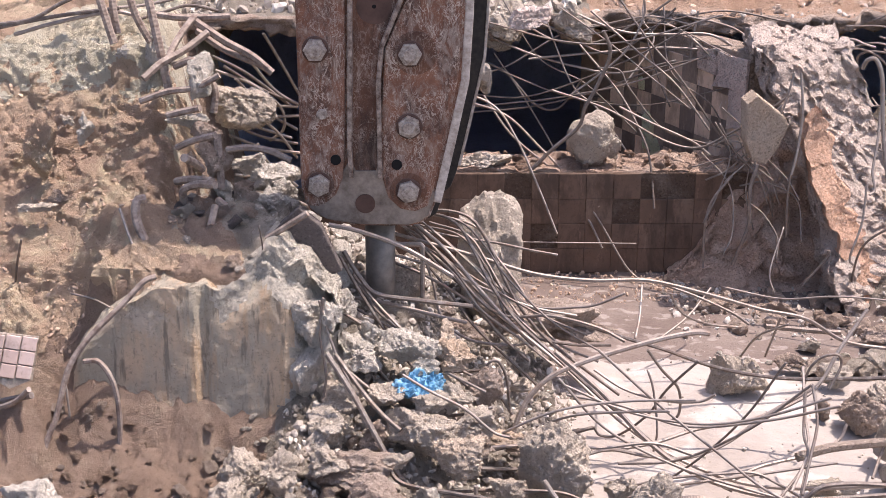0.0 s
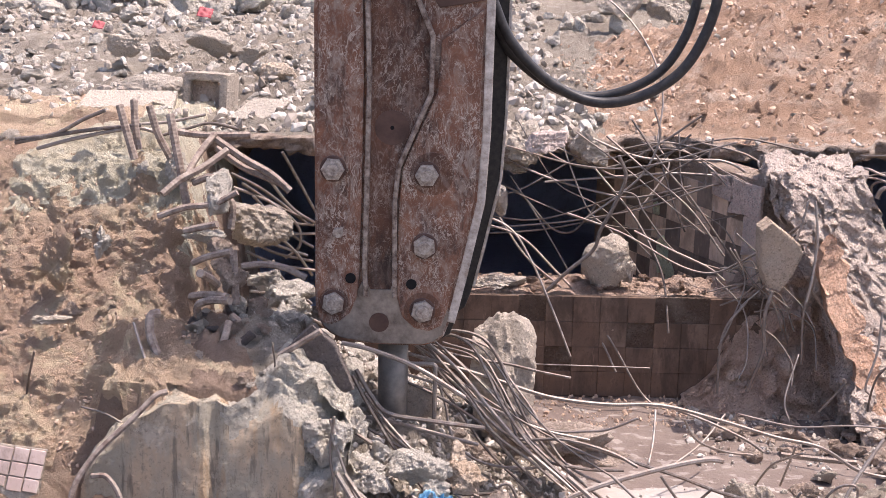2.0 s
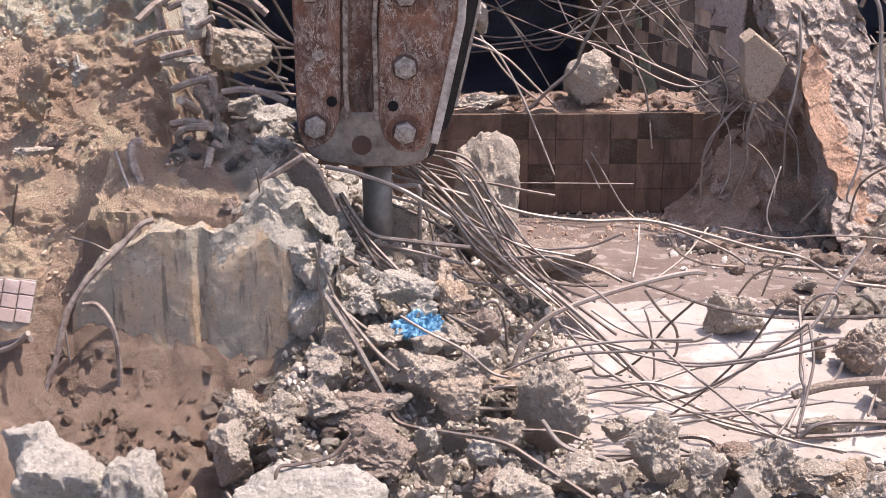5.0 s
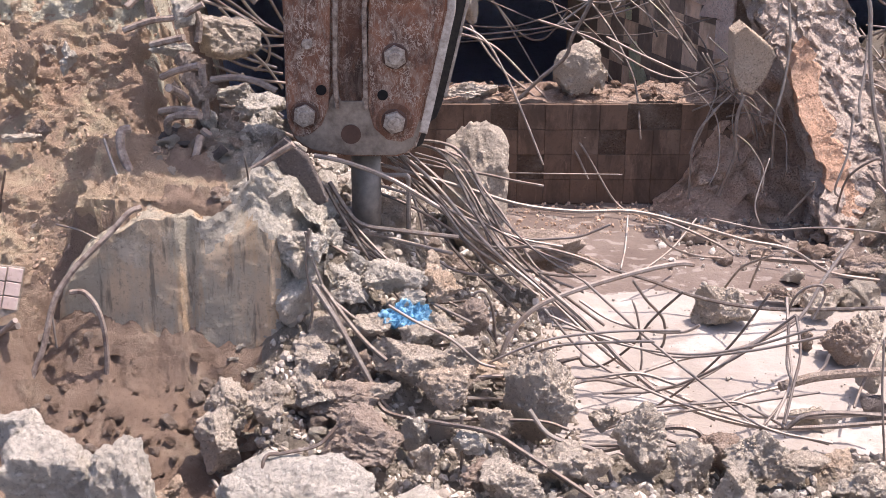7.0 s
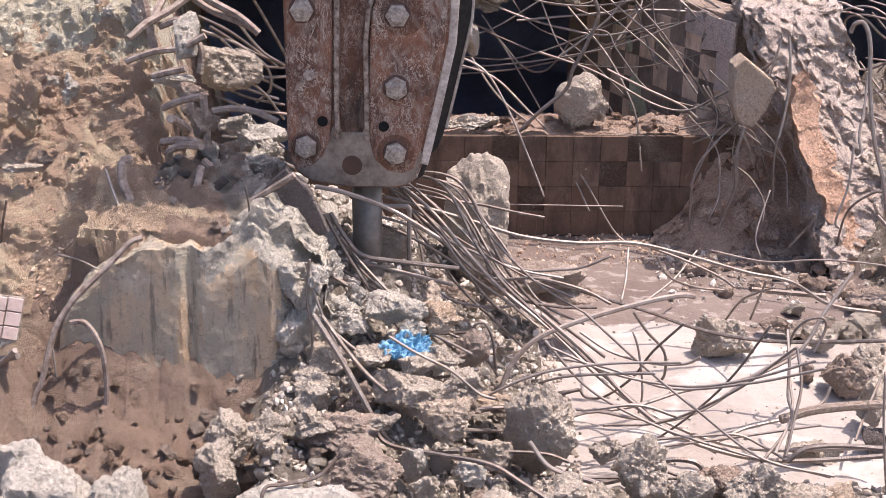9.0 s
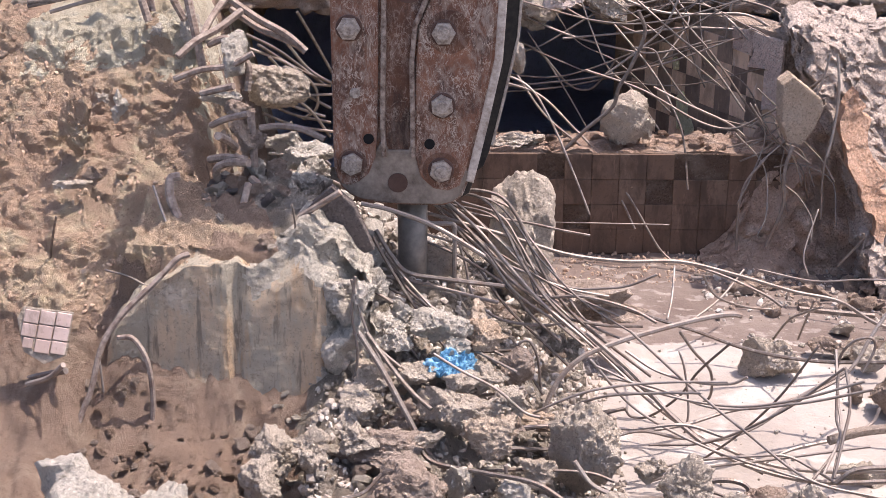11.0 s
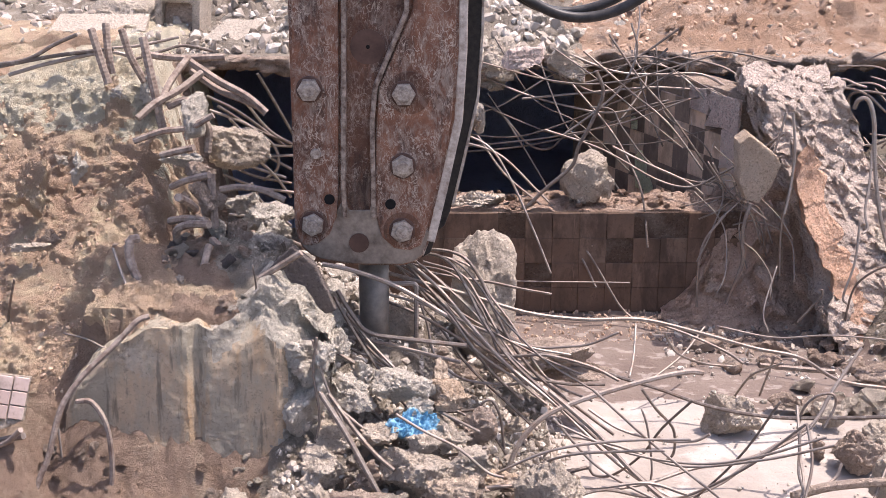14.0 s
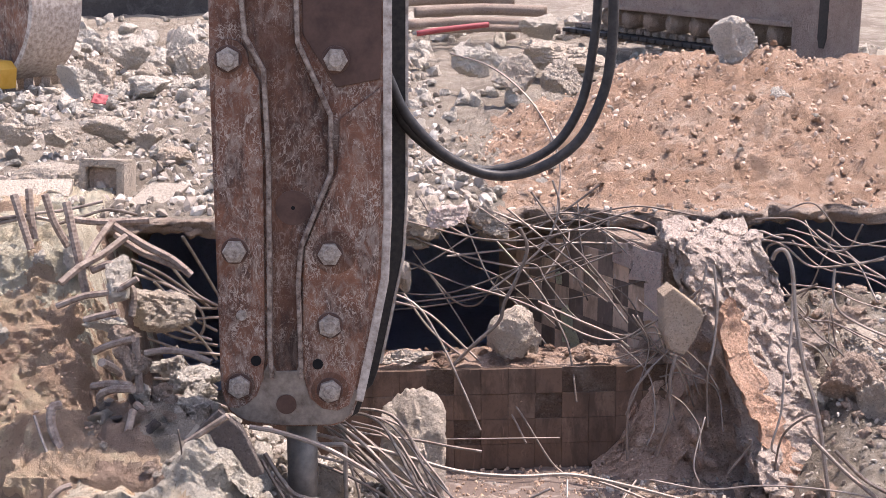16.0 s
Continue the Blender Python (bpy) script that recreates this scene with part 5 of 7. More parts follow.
bar([(-0.979, 5.700, 1.644), (-1.070, 5.625, 1.583), (-1.154, 5.560, 1.544), (-1.221, 5.500, 1.491)], 0.0156, material=THICK, label="thick ribbed reinforcing bar, dusty, broken off at the bank")
bar([(-1.271, 5.900, 1.687), (-1.113, 5.900, 1.669), (-0.911, 5.900, 1.674)], 0.0151, material=THICK, label="thick ribbed reinforcing bar, dusty, broken off at the bank")
bar([(-1.058, 5.800, 1.680), (-0.927, 5.781, 1.594), (-0.807, 5.764, 1.530), (-0.722, 5.750, 1.459)], 0.0170, material=THICK, label="thick ribbed reinforcing bar, dusty, broken off at the bank")
bar([(-1.053, 5.850, 1.622), (-0.934, 5.810, 1.549), (-0.835, 5.780, 1.514), (-0.736, 5.750, 1.479)], 0.0148, material=THICK, label="thick ribbed reinforcing bar, dusty, broken off at the bank")
bar([(-1.112, 5.600, 1.521), (-1.030, 5.588, 1.548), (-0.984, 5.577, 1.498), (-0.942, 5.565, 1.433), (-0.949, 5.550, 1.336)], 0.0155, material=THICK, label="thick ribbed reinforcing bar, dusty, broken off at the bank")
bar([(-1.242, 5.500, 1.396), (-1.127, 5.500, 1.437), (-1.009, 5.500, 1.454), (-0.909, 5.500, 1.506)], 0.0132, material=THICK, label="thick ribbed reinforcing bar, dusty, broken off at the bank")
bar([(-1.123, 5.450, 1.349), (-1.048, 5.424, 1.373), (-0.978, 5.400, 1.393)], 0.0141, material=THICK, label="thick ribbed reinforcing bar, dusty, broken off at the bank")
bar([(-1.950, 5.900, 1.637), (-1.775, 5.900, 1.662), (-1.646, 5.900, 1.728), (-1.545, 5.900, 1.772)], 0.0085)
bar([(-1.952, 5.900, 1.620), (-1.676, 5.900, 1.674), (-1.391, 5.900, 1.711)], 0.0085)
bar([(-1.856, 5.900, 1.595), (-1.679, 5.900, 1.645), (-1.429, 5.900, 1.694), (-1.308, 5.900, 1.674)], 0.0084)
bar([(-1.500, 6.200, 1.658), (-1.355, 6.246, 1.663), (-1.182, 6.300, 1.693)], 0.0066)
bar([(-1.332, 6.000, 1.644), (-1.219, 6.072, 1.668), (-1.127, 6.129, 1.683), (-1.013, 6.200, 1.645)], 0.0064)
bar([(-0.907, 5.350, 1.297), (-0.898, 5.323, 1.181), (-0.893, 5.300, 1.080)], 0.0161, material=THICK, label="thick ribbed reinforcing bar, dusty, broken off at the bank")
bar([(-1.075, 5.300, 1.112), (-0.995, 5.232, 1.142), (-0.901, 5.150, 1.158)], 0.0159, material=THICK, label="thick ribbed reinforcing bar, dusty, broken off at the bank")
bar([(-1.029, 5.250, 1.012), (-1.030, 5.199, 1.100), (-0.971, 5.158, 1.142), (-0.882, 5.100, 1.160)], 0.0158, material=THICK, label="thick ribbed reinforcing bar, dusty, broken off at the bank")
bar([(-0.892, 5.200, 1.065), (-0.816, 5.129, 1.024), (-0.746, 5.062, 0.986), (-0.710, 5.000, 0.932)], 0.0156, material=THICK, label="thick ribbed reinforcing bar, dusty, broken off at the bank")
bar([(-0.887, 5.100, 1.074), (-0.897, 5.045, 1.022), (-0.906, 5.000, 0.979)], 0.0155, material=THICK, label="thick ribbed reinforcing bar, dusty, broken off at the bank")
bar([(-0.847, 5.100, 1.003), (-0.857, 5.052, 0.961), (-0.865, 5.000, 0.914)], 0.0155, material=THICK, label="thick ribbed reinforcing bar, dusty, broken off at the bank")
bar([(-0.948, 5.200, 1.194), (-0.958, 5.118, 1.242), (-0.977, 5.000, 1.299)], 0.0155, material=THICK, label="thick ribbed reinforcing bar, dusty, broken off at the bank")
bar([(-1.061, 5.300, 1.255), (-0.990, 5.258, 1.294), (-0.888, 5.200, 1.333)], 0.0137, material=THICK, label="thick ribbed reinforcing bar, dusty, broken off at the bank")
bar([(-0.871, 5.350, 1.231), (-0.788, 5.335, 1.245), (-0.695, 5.318, 1.237), (-0.603, 5.300, 1.200)], 0.0139, material=THICK, label="thick ribbed reinforcing bar, dusty, broken off at the bank")
bar([(-1.147, 5.050, 1.120), (-1.179, 5.033, 1.112), (-1.177, 5.001, 1.049), (-1.139, 4.957, 0.971), (-1.102, 4.923, 0.914), (-1.069, 4.900, 0.881)], 0.0175, material=THICK, label="thick ribbed reinforcing bar, dusty, broken off at the bank")
bar([(-0.807, 4.950, 0.916), (-0.715, 4.935, 0.968), (-0.602, 4.917, 1.043), (-0.505, 4.900, 1.110)], 0.0120, material=THICK, label="thick ribbed reinforcing bar, dusty, broken off at the bank")
bar([(-1.252, 5.050, 1.078), (-1.189, 4.924, 0.995), (-1.108, 4.781, 0.910), (-1.086, 4.750, 0.895)], 0.0054, True, "rebar", "thin bent steel wire hanging from the bank")
bar([(-1.041, 4.650, 0.950), (-1.085, 4.634, 0.934), (-1.161, 4.598, 0.859), (-1.281, 4.543, 0.749), (-1.352, 4.501, 0.645), (-1.394, 4.447, 0.489), (-1.441, 4.402, 0.364), (-1.446, 4.350, 0.207)], 0.0108, material=THICK, label="thick ribbed reinforcing bar, dusty, broken off at the bank")
bar([(-1.293, 4.500, 0.679), (-1.235, 4.495, 0.677), (-1.188, 4.486, 0.595), (-1.174, 4.474, 0.464), (-1.186, 4.463, 0.331), (-1.219, 4.450, 0.177)], 0.0098, material=THICK, label="thick ribbed reinforcing bar, dusty, broken off at the bank")
bar([(-1.382, 4.550, 0.564), (-1.373, 4.532, 0.435), (-1.366, 4.514, 0.303), (-1.357, 4.500, 0.203)], 0.0045, False)
bar([(-1.681, 5.000, 0.718), (-1.650, 4.953, 0.856), (-1.600, 4.900, 1.003)], 0.0047, False)
bar([(-0.969, 4.850, 0.845), (-0.892, 4.833, 0.833), (-0.814, 4.817, 0.835), (-0.722, 4.795, 0.898), (-0.666, 4.774, 0.992), (-0.670, 4.750, 1.112)], 0.0035, False, "wire", "thin coiled tie wire lying on the block")
bar([(-1.610, 4.400, 0.536), (-1.506, 4.344, 0.593), (-1.436, 4.300, 0.663)], 0.0097)
bar([(-1.644, 4.500, 0.508), (-1.565, 4.457, 0.546), (-1.462, 4.400, 0.592)], 0.0119)
bar([(-1.387, 4.750, 0.843), (-1.297, 4.724, 0.830), (-1.220, 4.700, 0.799)], 0.0045, False)

# mesh of bars behind the bank
bar([(-1.058, 6.300, 1.349), (-0.899, 6.368, 1.265), (-0.776, 6.431, 1.139), (-0.768, 6.468, 1.022), (-0.842, 6.500, 0.951)], 0.0068)
bar([(-1.017, 6.300, 1.368), (-0.852, 6.411, 1.228), (-0.701, 6.500, 1.136)], 0.0068)
bar([(-1.042, 6.300, 1.158), (-0.911, 6.391, 1.060), (-0.735, 6.500, 0.965)], 0.0068)
bar([(-1.031, 6.300, 1.117), (-0.887, 6.397, 1.007), (-0.708, 6.500, 0.936)], 0.0068)
bar([(-0.967, 6.300, 1.308), (-0.830, 6.419, 1.114), (-0.706, 6.500, 1.008)], 0.0068)
bar([(-0.909, 6.300, 1.416), (-0.798, 6.415, 1.227), (-0.674, 6.500, 1.122)], 0.0068)
bar([(-1.068, 6.300, 1.416), (-0.925, 6.380, 1.317), (-0.729, 6.500, 1.122)], 0.0068)
bar([(-0.825, 6.300, 1.522), (-0.762, 6.384, 1.371), (-0.673, 6.500, 1.150)], 0.0067)
bar([(-1.025, 6.300, 1.227), (-0.855, 6.409, 1.159), (-0.702, 6.500, 1.122)], 0.0068)
bar([(-0.979, 6.300, 1.076), (-0.880, 6.370, 1.099), (-0.675, 6.500, 1.079)], 0.0068)
bar([(-1.009, 6.300, 1.034), (-0.862, 6.395, 0.946), (-0.682, 6.500, 0.887)], 0.0068)
bar([(-0.948, 6.300, 1.172), (-0.805, 6.406, 1.033), (-0.711, 6.500, 0.864)], 0.0068)
bar([(-0.876, 6.300, 0.992), (-0.836, 6.377, 0.871), (-0.716, 6.500, 0.717)], 0.0068)
bar([(-0.992, 6.300, 0.837), (-0.868, 6.390, 0.795), (-0.716, 6.500, 0.717)], 0.0069)
bar([(-0.940, 6.300, 0.780), (-0.790, 6.398, 0.706), (-0.635, 6.500, 0.598)], 0.0069)
bar([(-0.907, 6.300, 0.894), (-0.905, 6.387, 0.723), (-0.808, 6.500, 0.539)], 0.0069)


# lumps and boulders, the near ones first
RIM = "large pale angular boulder of concrete on the pit rim"
rock(-1.10, 3.46, 0.52, 0.40, 0.40, 0.46, 201, PALE, RIM, "boulder", 20, 8, 0.80, 8, rough=0.05)
rock(-0.88, 3.42, 0.50, 0.26, 0.36, 0.46, 202, PALE, RIM, "boulder", -12, -6, 0.80, 8, rough=0.05)
rock(-1.22, 3.58, 0.62, 0.20, 0.24, 0.30, 203, PALE, RIM, "boulder", 30, 0, 0.85, 8, rough=0.05)
rock(-0.38, 3.46, 0.44, 0.56, 0.42, 0.40, 204, PALE, RIM, "boulder", 10, 6, 0.80, 9, rough=0.05)
rock(-0.04, 3.42, 0.38, 0.56, 0.40, 0.34, 205, PALE, RIM, "boulder", -8, -4, 0.80, 9, rough=0.05)
rock(-0.804, 3.621, 0.395, 0.147, 0.140, 0.163, 4, YELLOWISH)
rock(-0.402, 4.486, 0.410, 0.282, 0.240, 0.251, 5, CONCRETE)
rock(-0.549, 4.473, 0.356, 0.171, 0.155, 0.174, 6, CONCRETE)
rock(-0.247, 4.476, 0.374, 0.198, 0.174, 0.188, 7, BROWN)
rock(-0.069, 4.442, 0.423, 0.334, 0.283, 0.294, 8, CONCRETE)
rock(0.123, 4.484, 0.438, 0.267, 0.225, 0.234, 9, CONCRETE)
rock(0.092, 4.285, 0.408, 0.299, 0.236, 0.226, 10, YELLOWISH)
rock(-0.305, 4.248, 0.378, 0.514, 0.319, 0.195, 11, BROWN)
rock(-0.512, 4.177, 0.307, 0.271, 0.183, 0.135, 12, BROWN)
rock(-0.225, 3.998, 0.341, 0.441, 0.321, 0.274, 13, BROWN)
rock(-0.694, 4.237, 0.340, 0.246, 0.248, 0.304, 14, CONCRETE)
rock(-0.706, 4.086, 0.282, 0.241, 0.243, 0.298, 15, CONCRETE)
rock(-0.043, 4.121, 0.313, 0.120, 0.141, 0.193, 16, PALE)
rock(0.148, 4.072, 0.301, 0.185, 0.150, 0.147, 17, PALE)
rock(0.226, 4.226, 0.298, 0.191, 0.174, 0.197, 18, CONCRETE)
rock(0.426, 4.353, 0.326, 0.319, 0.351, 0.462, 19, CONCRETE)
rock(0.277, 4.526, 0.346, 0.257, 0.173, 0.127, 20, YELLOWISH)
rock(0.431, 3.985, 0.273, 0.262, 0.236, 0.262, 21, CONCRETE)
rock(0.565, 3.978, 0.272, 0.184, 0.188, 0.234, 22, CONCRETE)
rock(0.731, 4.043, 0.341, 0.291, 0.290, 0.353, 23, CONCRETE)
rock(0.892, 3.982, 0.248, 0.240, 0.214, 0.237, 24, CONCRETE)
rock(1.118, 3.992, 0.303, 0.294, 0.279, 0.327, 25, CONCRETE)
rock(1.250, 3.930, 0.290, 0.294, 0.199, 0.149, 26, CONCRETE)
rock(1.389, 4.031, 0.226, 0.276, 0.207, 0.184, 27, YELLOWISH)
rock(1.009, 3.779, 0.300, 0.231, 0.194, 0.200, 28, CONCRETE)
rock(1.439, 3.828, 0.287, 0.239, 0.187, 0.177, 29, CONCRETE)
rock(1.009, 4.131, 0.245, 0.247, 0.207, 0.214, 30, BROWN)
rock(-0.126, 4.785, 0.603, 0.277, 0.234, 0.243, 31, PALE)
rock(0.026, 4.924, 0.589, 0.180, 0.163, 0.183, 32, YELLOWISH)
rock(-0.260, 4.875, 0.607, 0.178, 0.169, 0.198, 33, PALE)
rock(0.159, 4.728, 0.447, 0.190, 0.188, 0.228, 34, BROWN)
rock(0.056, 4.626, 0.461, 0.230, 0.175, 0.160, 35, CONCRETE)
rock(-0.140, 5.428, 0.639, 0.195, 0.185, 0.216, 36, YELLOWISH)
rock(-0.407, 4.980, 0.684, 0.241, 0.199, 0.201, 37, PALE)
rock(-0.321, 4.785, 0.580, 0.263, 0.236, 0.260, 38, PALE)
rock(-0.358, 4.629, 0.462, 0.231, 0.190, 0.192, 39, CONCRETE)
rock(-0.209, 4.624, 0.485, 0.201, 0.162, 0.160, 40, CONCRETE)
rock(-0.039, 4.524, 0.488, 0.197, 0.159, 0.157, 41, CONCRETE)
rock(0.319, 4.919, 0.374, 0.153, 0.130, 0.136, 42, CONCRETE)
rock(0.047, 4.781, 0.555, 0.263, 0.206, 0.195, 43, YELLOWISH)
rock(-0.061, 4.720, 0.555, 0.174, 0.136, 0.129, 44, PALE)
rock(-0.154, 4.171, 0.446, 0.186, 0.137, 0.118, 45, CONCRETE)
rock(-0.393, 4.226, 0.419, 0.243, 0.177, 0.150, 46, CONCRETE)
rock(-0.566, 4.177, 0.402, 0.215, 0.177, 0.179, 47, CONCRETE)
rock(0.002, 3.972, 0.318, 0.156, 0.148, 0.173, 48, CONCRETE)
rock(0.254, 3.735, 0.346, 0.297, 0.232, 0.220, 49, CONCRETE)
rock(0.186, 3.825, 0.325, 0.227, 0.165, 0.140, 50, BROWN)
rock(0.657, 4.322, 0.267, 0.168, 0.146, 0.156, 51, CONCRETE)
rock(0.144, 4.317, 0.430, 0.137, 0.116, 0.122, 52, BROWN)
rock(1.358, 5.609, 0.100, 0.388, 0.325, 0.333, 53, CONCRETE)
rock(1.257, 5.630, 0.042, 0.160, 0.134, 0.138, 54, CONCRETE)
rock(1.807, 5.667, 0.061, 0.200, 0.177, 0.194, 55, CONCRETE)
rock(1.816, 5.310, 0.082, 0.328, 0.269, 0.269, 56, BROWN)
rock(1.936, 5.332, 0.080, 0.210, 0.217, 0.272, 57, CONCRETE)
rock(1.817, 4.944, 0.091, 0.197, 0.228, 0.310, 58, CONCRETE)
rock(1.654, 5.853, 0.038, 0.223, 0.156, 0.124, 59, BROWN)
rock(1.549, 4.698, 0.045, 0.251, 0.184, 0.157, 60, CONCRETE)
rock(2.161, 6.120, 0.058, 0.391, 0.264, 0.196, 61, BROWN)
rock(2.046, 5.596, 0.059, 0.182, 0.173, 0.203, 62, CONCRETE)
rock(0.364, 5.620, 0.043, 0.157, 0.133, 0.139, 63, CONCRETE)
rock(1.759, 5.818, 0.037, 0.149, 0.123, 0.124, 64, BROWN)
rock(1.666, 5.360, 0.047, 0.139, 0.132, 0.154, 65, BROWN)
rock(-0.410, 4.690, 0.789, 0.170, 0.200, 0.189, 71, PALE)
rock(-0.494, 4.745, 0.761, 0.230, 0.300, 0.287, 74, PALE)
rock(-0.474, 4.695, 0.587, 0.231, 0.300, 0.352, 75, PALE)
rock(-0.415, 4.681, 0.446, 0.233, 0.207, 0.227, 76, CONCRETE)
rock(0.218, 5.922, 0.555, 0.409, 0.483, 0.665, 77, CONCRETE, name="boulder", label="round grey boulder leaning behind the bars", facets=34)
rock(0.418, 5.657, 0.366, 0.614, 0.379, 0.228, 78, BROWN)
rock(0.658, 5.736, 0.268, 0.385, 0.243, 0.155, 79, BROWN)
rock(0.089, 5.528, 0.355, 0.235, 0.190, 0.186, 80, BROWN)
rock(0.839, 7.346, 0.723, 0.344, 0.309, 0.342, 81, CONCRETE, name="boulder", facets=34, label="yellowish round stone resting on the low wall")
rock(0.965, 7.368, 0.679, 0.172, 0.185, 0.239, 82, CONCRETE)
rock(0.222, 7.292, 0.614, 0.465, 0.281, 0.160, 83, CONCRETE, boxy=0.75, label="broken kerb piece lying on the low wall")
rock(0.782, 7.945, 1.260, 0.316, 0.301, 0.351, 85, CONCRETE, boxy=0.75)
rock(0.402, 8.052, 1.275, 0.342, 0.347, 0.430, 86, CONCRETE)
rock(0.240, 7.832, 0.999, 0.179, 0.215, 0.298, 87, CONCRETE)
rock(0.307, 8.143, 1.172, 0.323, 0.284, 0.308, 88, CONCRETE)
rock(-0.927, 6.245, 1.203, 0.379, 0.297, 0.281, 89, CONCRETE, label="grey rounded lump beside the bank")
rock(-0.875, 5.927, 1.011, 0.243, 0.179, 0.154, 90, PALE)
rock(-0.751, 5.733, 0.993, 0.303, 0.220, 0.187, 91, PALE)
rock(-0.692, 5.628, 0.948, 0.232, 0.187, 0.184, 92, PALE)
rock(-1.432, 5.320, 1.330, 0.108, 0.131, 0.183, 93, PALE, label="pale stone stuck in the earth bank")
rock(-1.515, 5.365, 1.352, 0.103, 0.098, 0.114, 94, CONCRETE)
rock(-1.614, 5.335, 1.247, 0.193, 0.231, 0.321, 95, SOIL)
rock(-1.298, 5.217, 1.218, 0.112, 0.113, 0.139, 96, SOIL)
rock(-1.605, 5.169, 1.045, 0.190, 0.123, 0.084, 97, CONCRETE)
rock(-1.013, 5.585, 1.456, 0.194, 0.233, 0.324, 98, PALE, label="white broken lump between the bars")
rock(-1.055, 5.472, 1.325, 0.224, 0.149, 0.107, 99, PALE)
rock(-1.215, 5.776, 1.545, 0.168, 0.176, 0.224, 100, PALE)
rock(-1.360, 5.769, 1.532, 0.135, 0.128, 0.150, 101, PALE)
rock(-0.969, 5.422, 1.279, 0.191, 0.149, 0.141, 102, BROWN)
rock(-0.815, 5.327, 1.068, 0.189, 0.179, 0.210, 103, BROWN)
rock(-0.989, 4.965, 0.974, 0.120, 0.099, 0.100, 104, CONCRETE)
rock(-0.774, 4.819, 0.937, 0.145, 0.123, 0.129, 105, BROWN)
rock(-0.923, 5.329, 1.188, 0.188, 0.194, 0.244, 106, BROWN)
rock(-0.982, 4.765, 0.877, 0.145, 0.102, 0.081, 107, BROWN)
rock(2.838, 7.665, 0.62, 0.607, 0.437, 0.363, 112, BROWN)
rock(2.908, 7.456, 0.54, 0.414, 0.370, 0.409, 113, CONCRETE)
rock(2.544, 7.344, 0.645, 0.359, 0.296, 0.299, 114, BROWN)
rock(2.667, 6.952, 0.502, 0.389, 0.348, 0.385, 115, BROWN)
rock(2.708, 7.746, 0.60, 0.424, 0.308, 0.262, 116, BROWN)
rock(2.757, 6.843, 0.437, 0.258, 0.288, 0.383, 117, CONCRETE)
rock(2.423, 7.040, 0.443, 0.304, 0.267, 0.289, 118, CONCRETE)

# large lumps on the far rubble field
rock(-2.816, 14.079, 1.618, 0.641, 0.529, 0.534, 119, PALE)
rock(-2.143, 14.070, 1.555, 0.636, 0.465, 0.398, 120, PALE)
rock(-2.048, 16.094, 1.705, 0.633, 0.624, 0.754, 121, PALE)
rock(-2.626, 16.064, 1.742, 0.545, 0.427, 0.404, 122, PALE)
rock(-1.711, 15.067, 1.678, 0.423, 0.445, 0.565, 123, CONCRETE)
rock(-2.775, 15.079, 1.565, 0.599, 0.526, 0.571, 124, CONCRETE)
rock(-1.351, 10.038, 1.380, 0.342, 0.254, 0.222, 125, YELLOWISH)
rock(-2.033, 9.069, 1.340, 0.679, 0.462, 0.348, 126, CONCRETE)
rock(-1.968, 11.053, 1.476, 0.503, 0.352, 0.280, 127, CONCRETE)
rock(-1.583, 10.534, 1.466, 0.299, 0.224, 0.199, 128, CONCRETE)
rock(-2.557, 10.543, 1.520, 0.365, 0.286, 0.270, 129, CONCRETE)
rock(-2.264, 10.543, 1.473, 0.363, 0.284, 0.269, 130, CONCRETE)
rock(0.457, 8.340, 1.223, 0.284, 0.270, 0.315, 131, CONCRETE)
rock(2.281, 17.084, 1.989, 0.768, 0.562, 0.480, 132, PALE)
rock(2.203, 15.124, 1.770, 1.360, 0.825, 0.472, 133, CONCRETE)
rock(1.478, 13.068, 1.717, 0.514, 0.452, 0.490, 134, CONCRETE)
rock(1.967, 13.063, 1.686, 0.443, 0.421, 0.492, 135, CONCRETE)
rock(1.242, 14.078, 1.784, 0.631, 0.520, 0.525, 136, PALE)
rock(3.141, 11.274, 2.063, 0.554, 0.494, 0.543, 137, PALE)
rock(3.285, 10.247, 1.579, 0.422, 0.311, 0.268, 138, CONCRETE)
rock(3.255, 10.444, 1.666, 0.306, 0.291, 0.340, 139, PALE)
rock(3.145, 9.656, 1.422, 0.456, 0.376, 0.380, 140, CLAY)
rock(2.982, 10.324, 1.658, 0.181, 0.157, 0.168, 141, PALE)
rock(2.455, 10.223, 1.609, 0.177, 0.154, 0.164, 142, PALE)
rock(2.417, 9.527, 1.424, 0.221, 0.183, 0.184, 143, CLAY)
rock(3.418, 9.841, 1.476, 0.351, 0.275, 0.260, 144, CONCRETE)
rock(3.669, 9.545, 1.430, 0.345, 0.299, 0.319, 145, CONCRETE)
rock(1.924, 8.829, 1.338, 0.179, 0.195, 0.255, 146, CLAY)
rock(3.828, 10.549, 1.651, 0.377, 0.327, 0.349, 147, PALE)


# ---- smaller things with a shape of their own ----
def plate_thing(name, pts, thick, material, where, label, category, bevel=0.004):
    """A flat broken piece: outline in its own plane, given thickness, laid at a pose."""
    bm = prism(pts, 0.0, thick, bevel)
    for v in bm.verts:
        v.co += Vector((1, 1, 1)) * 0.006 * fbm(v.co.x * 20, v.co.z * 20, 1.0)
    ob = part(name, bm, material)
    ob.matrix_world = where
    return tagged(ob, label, category)


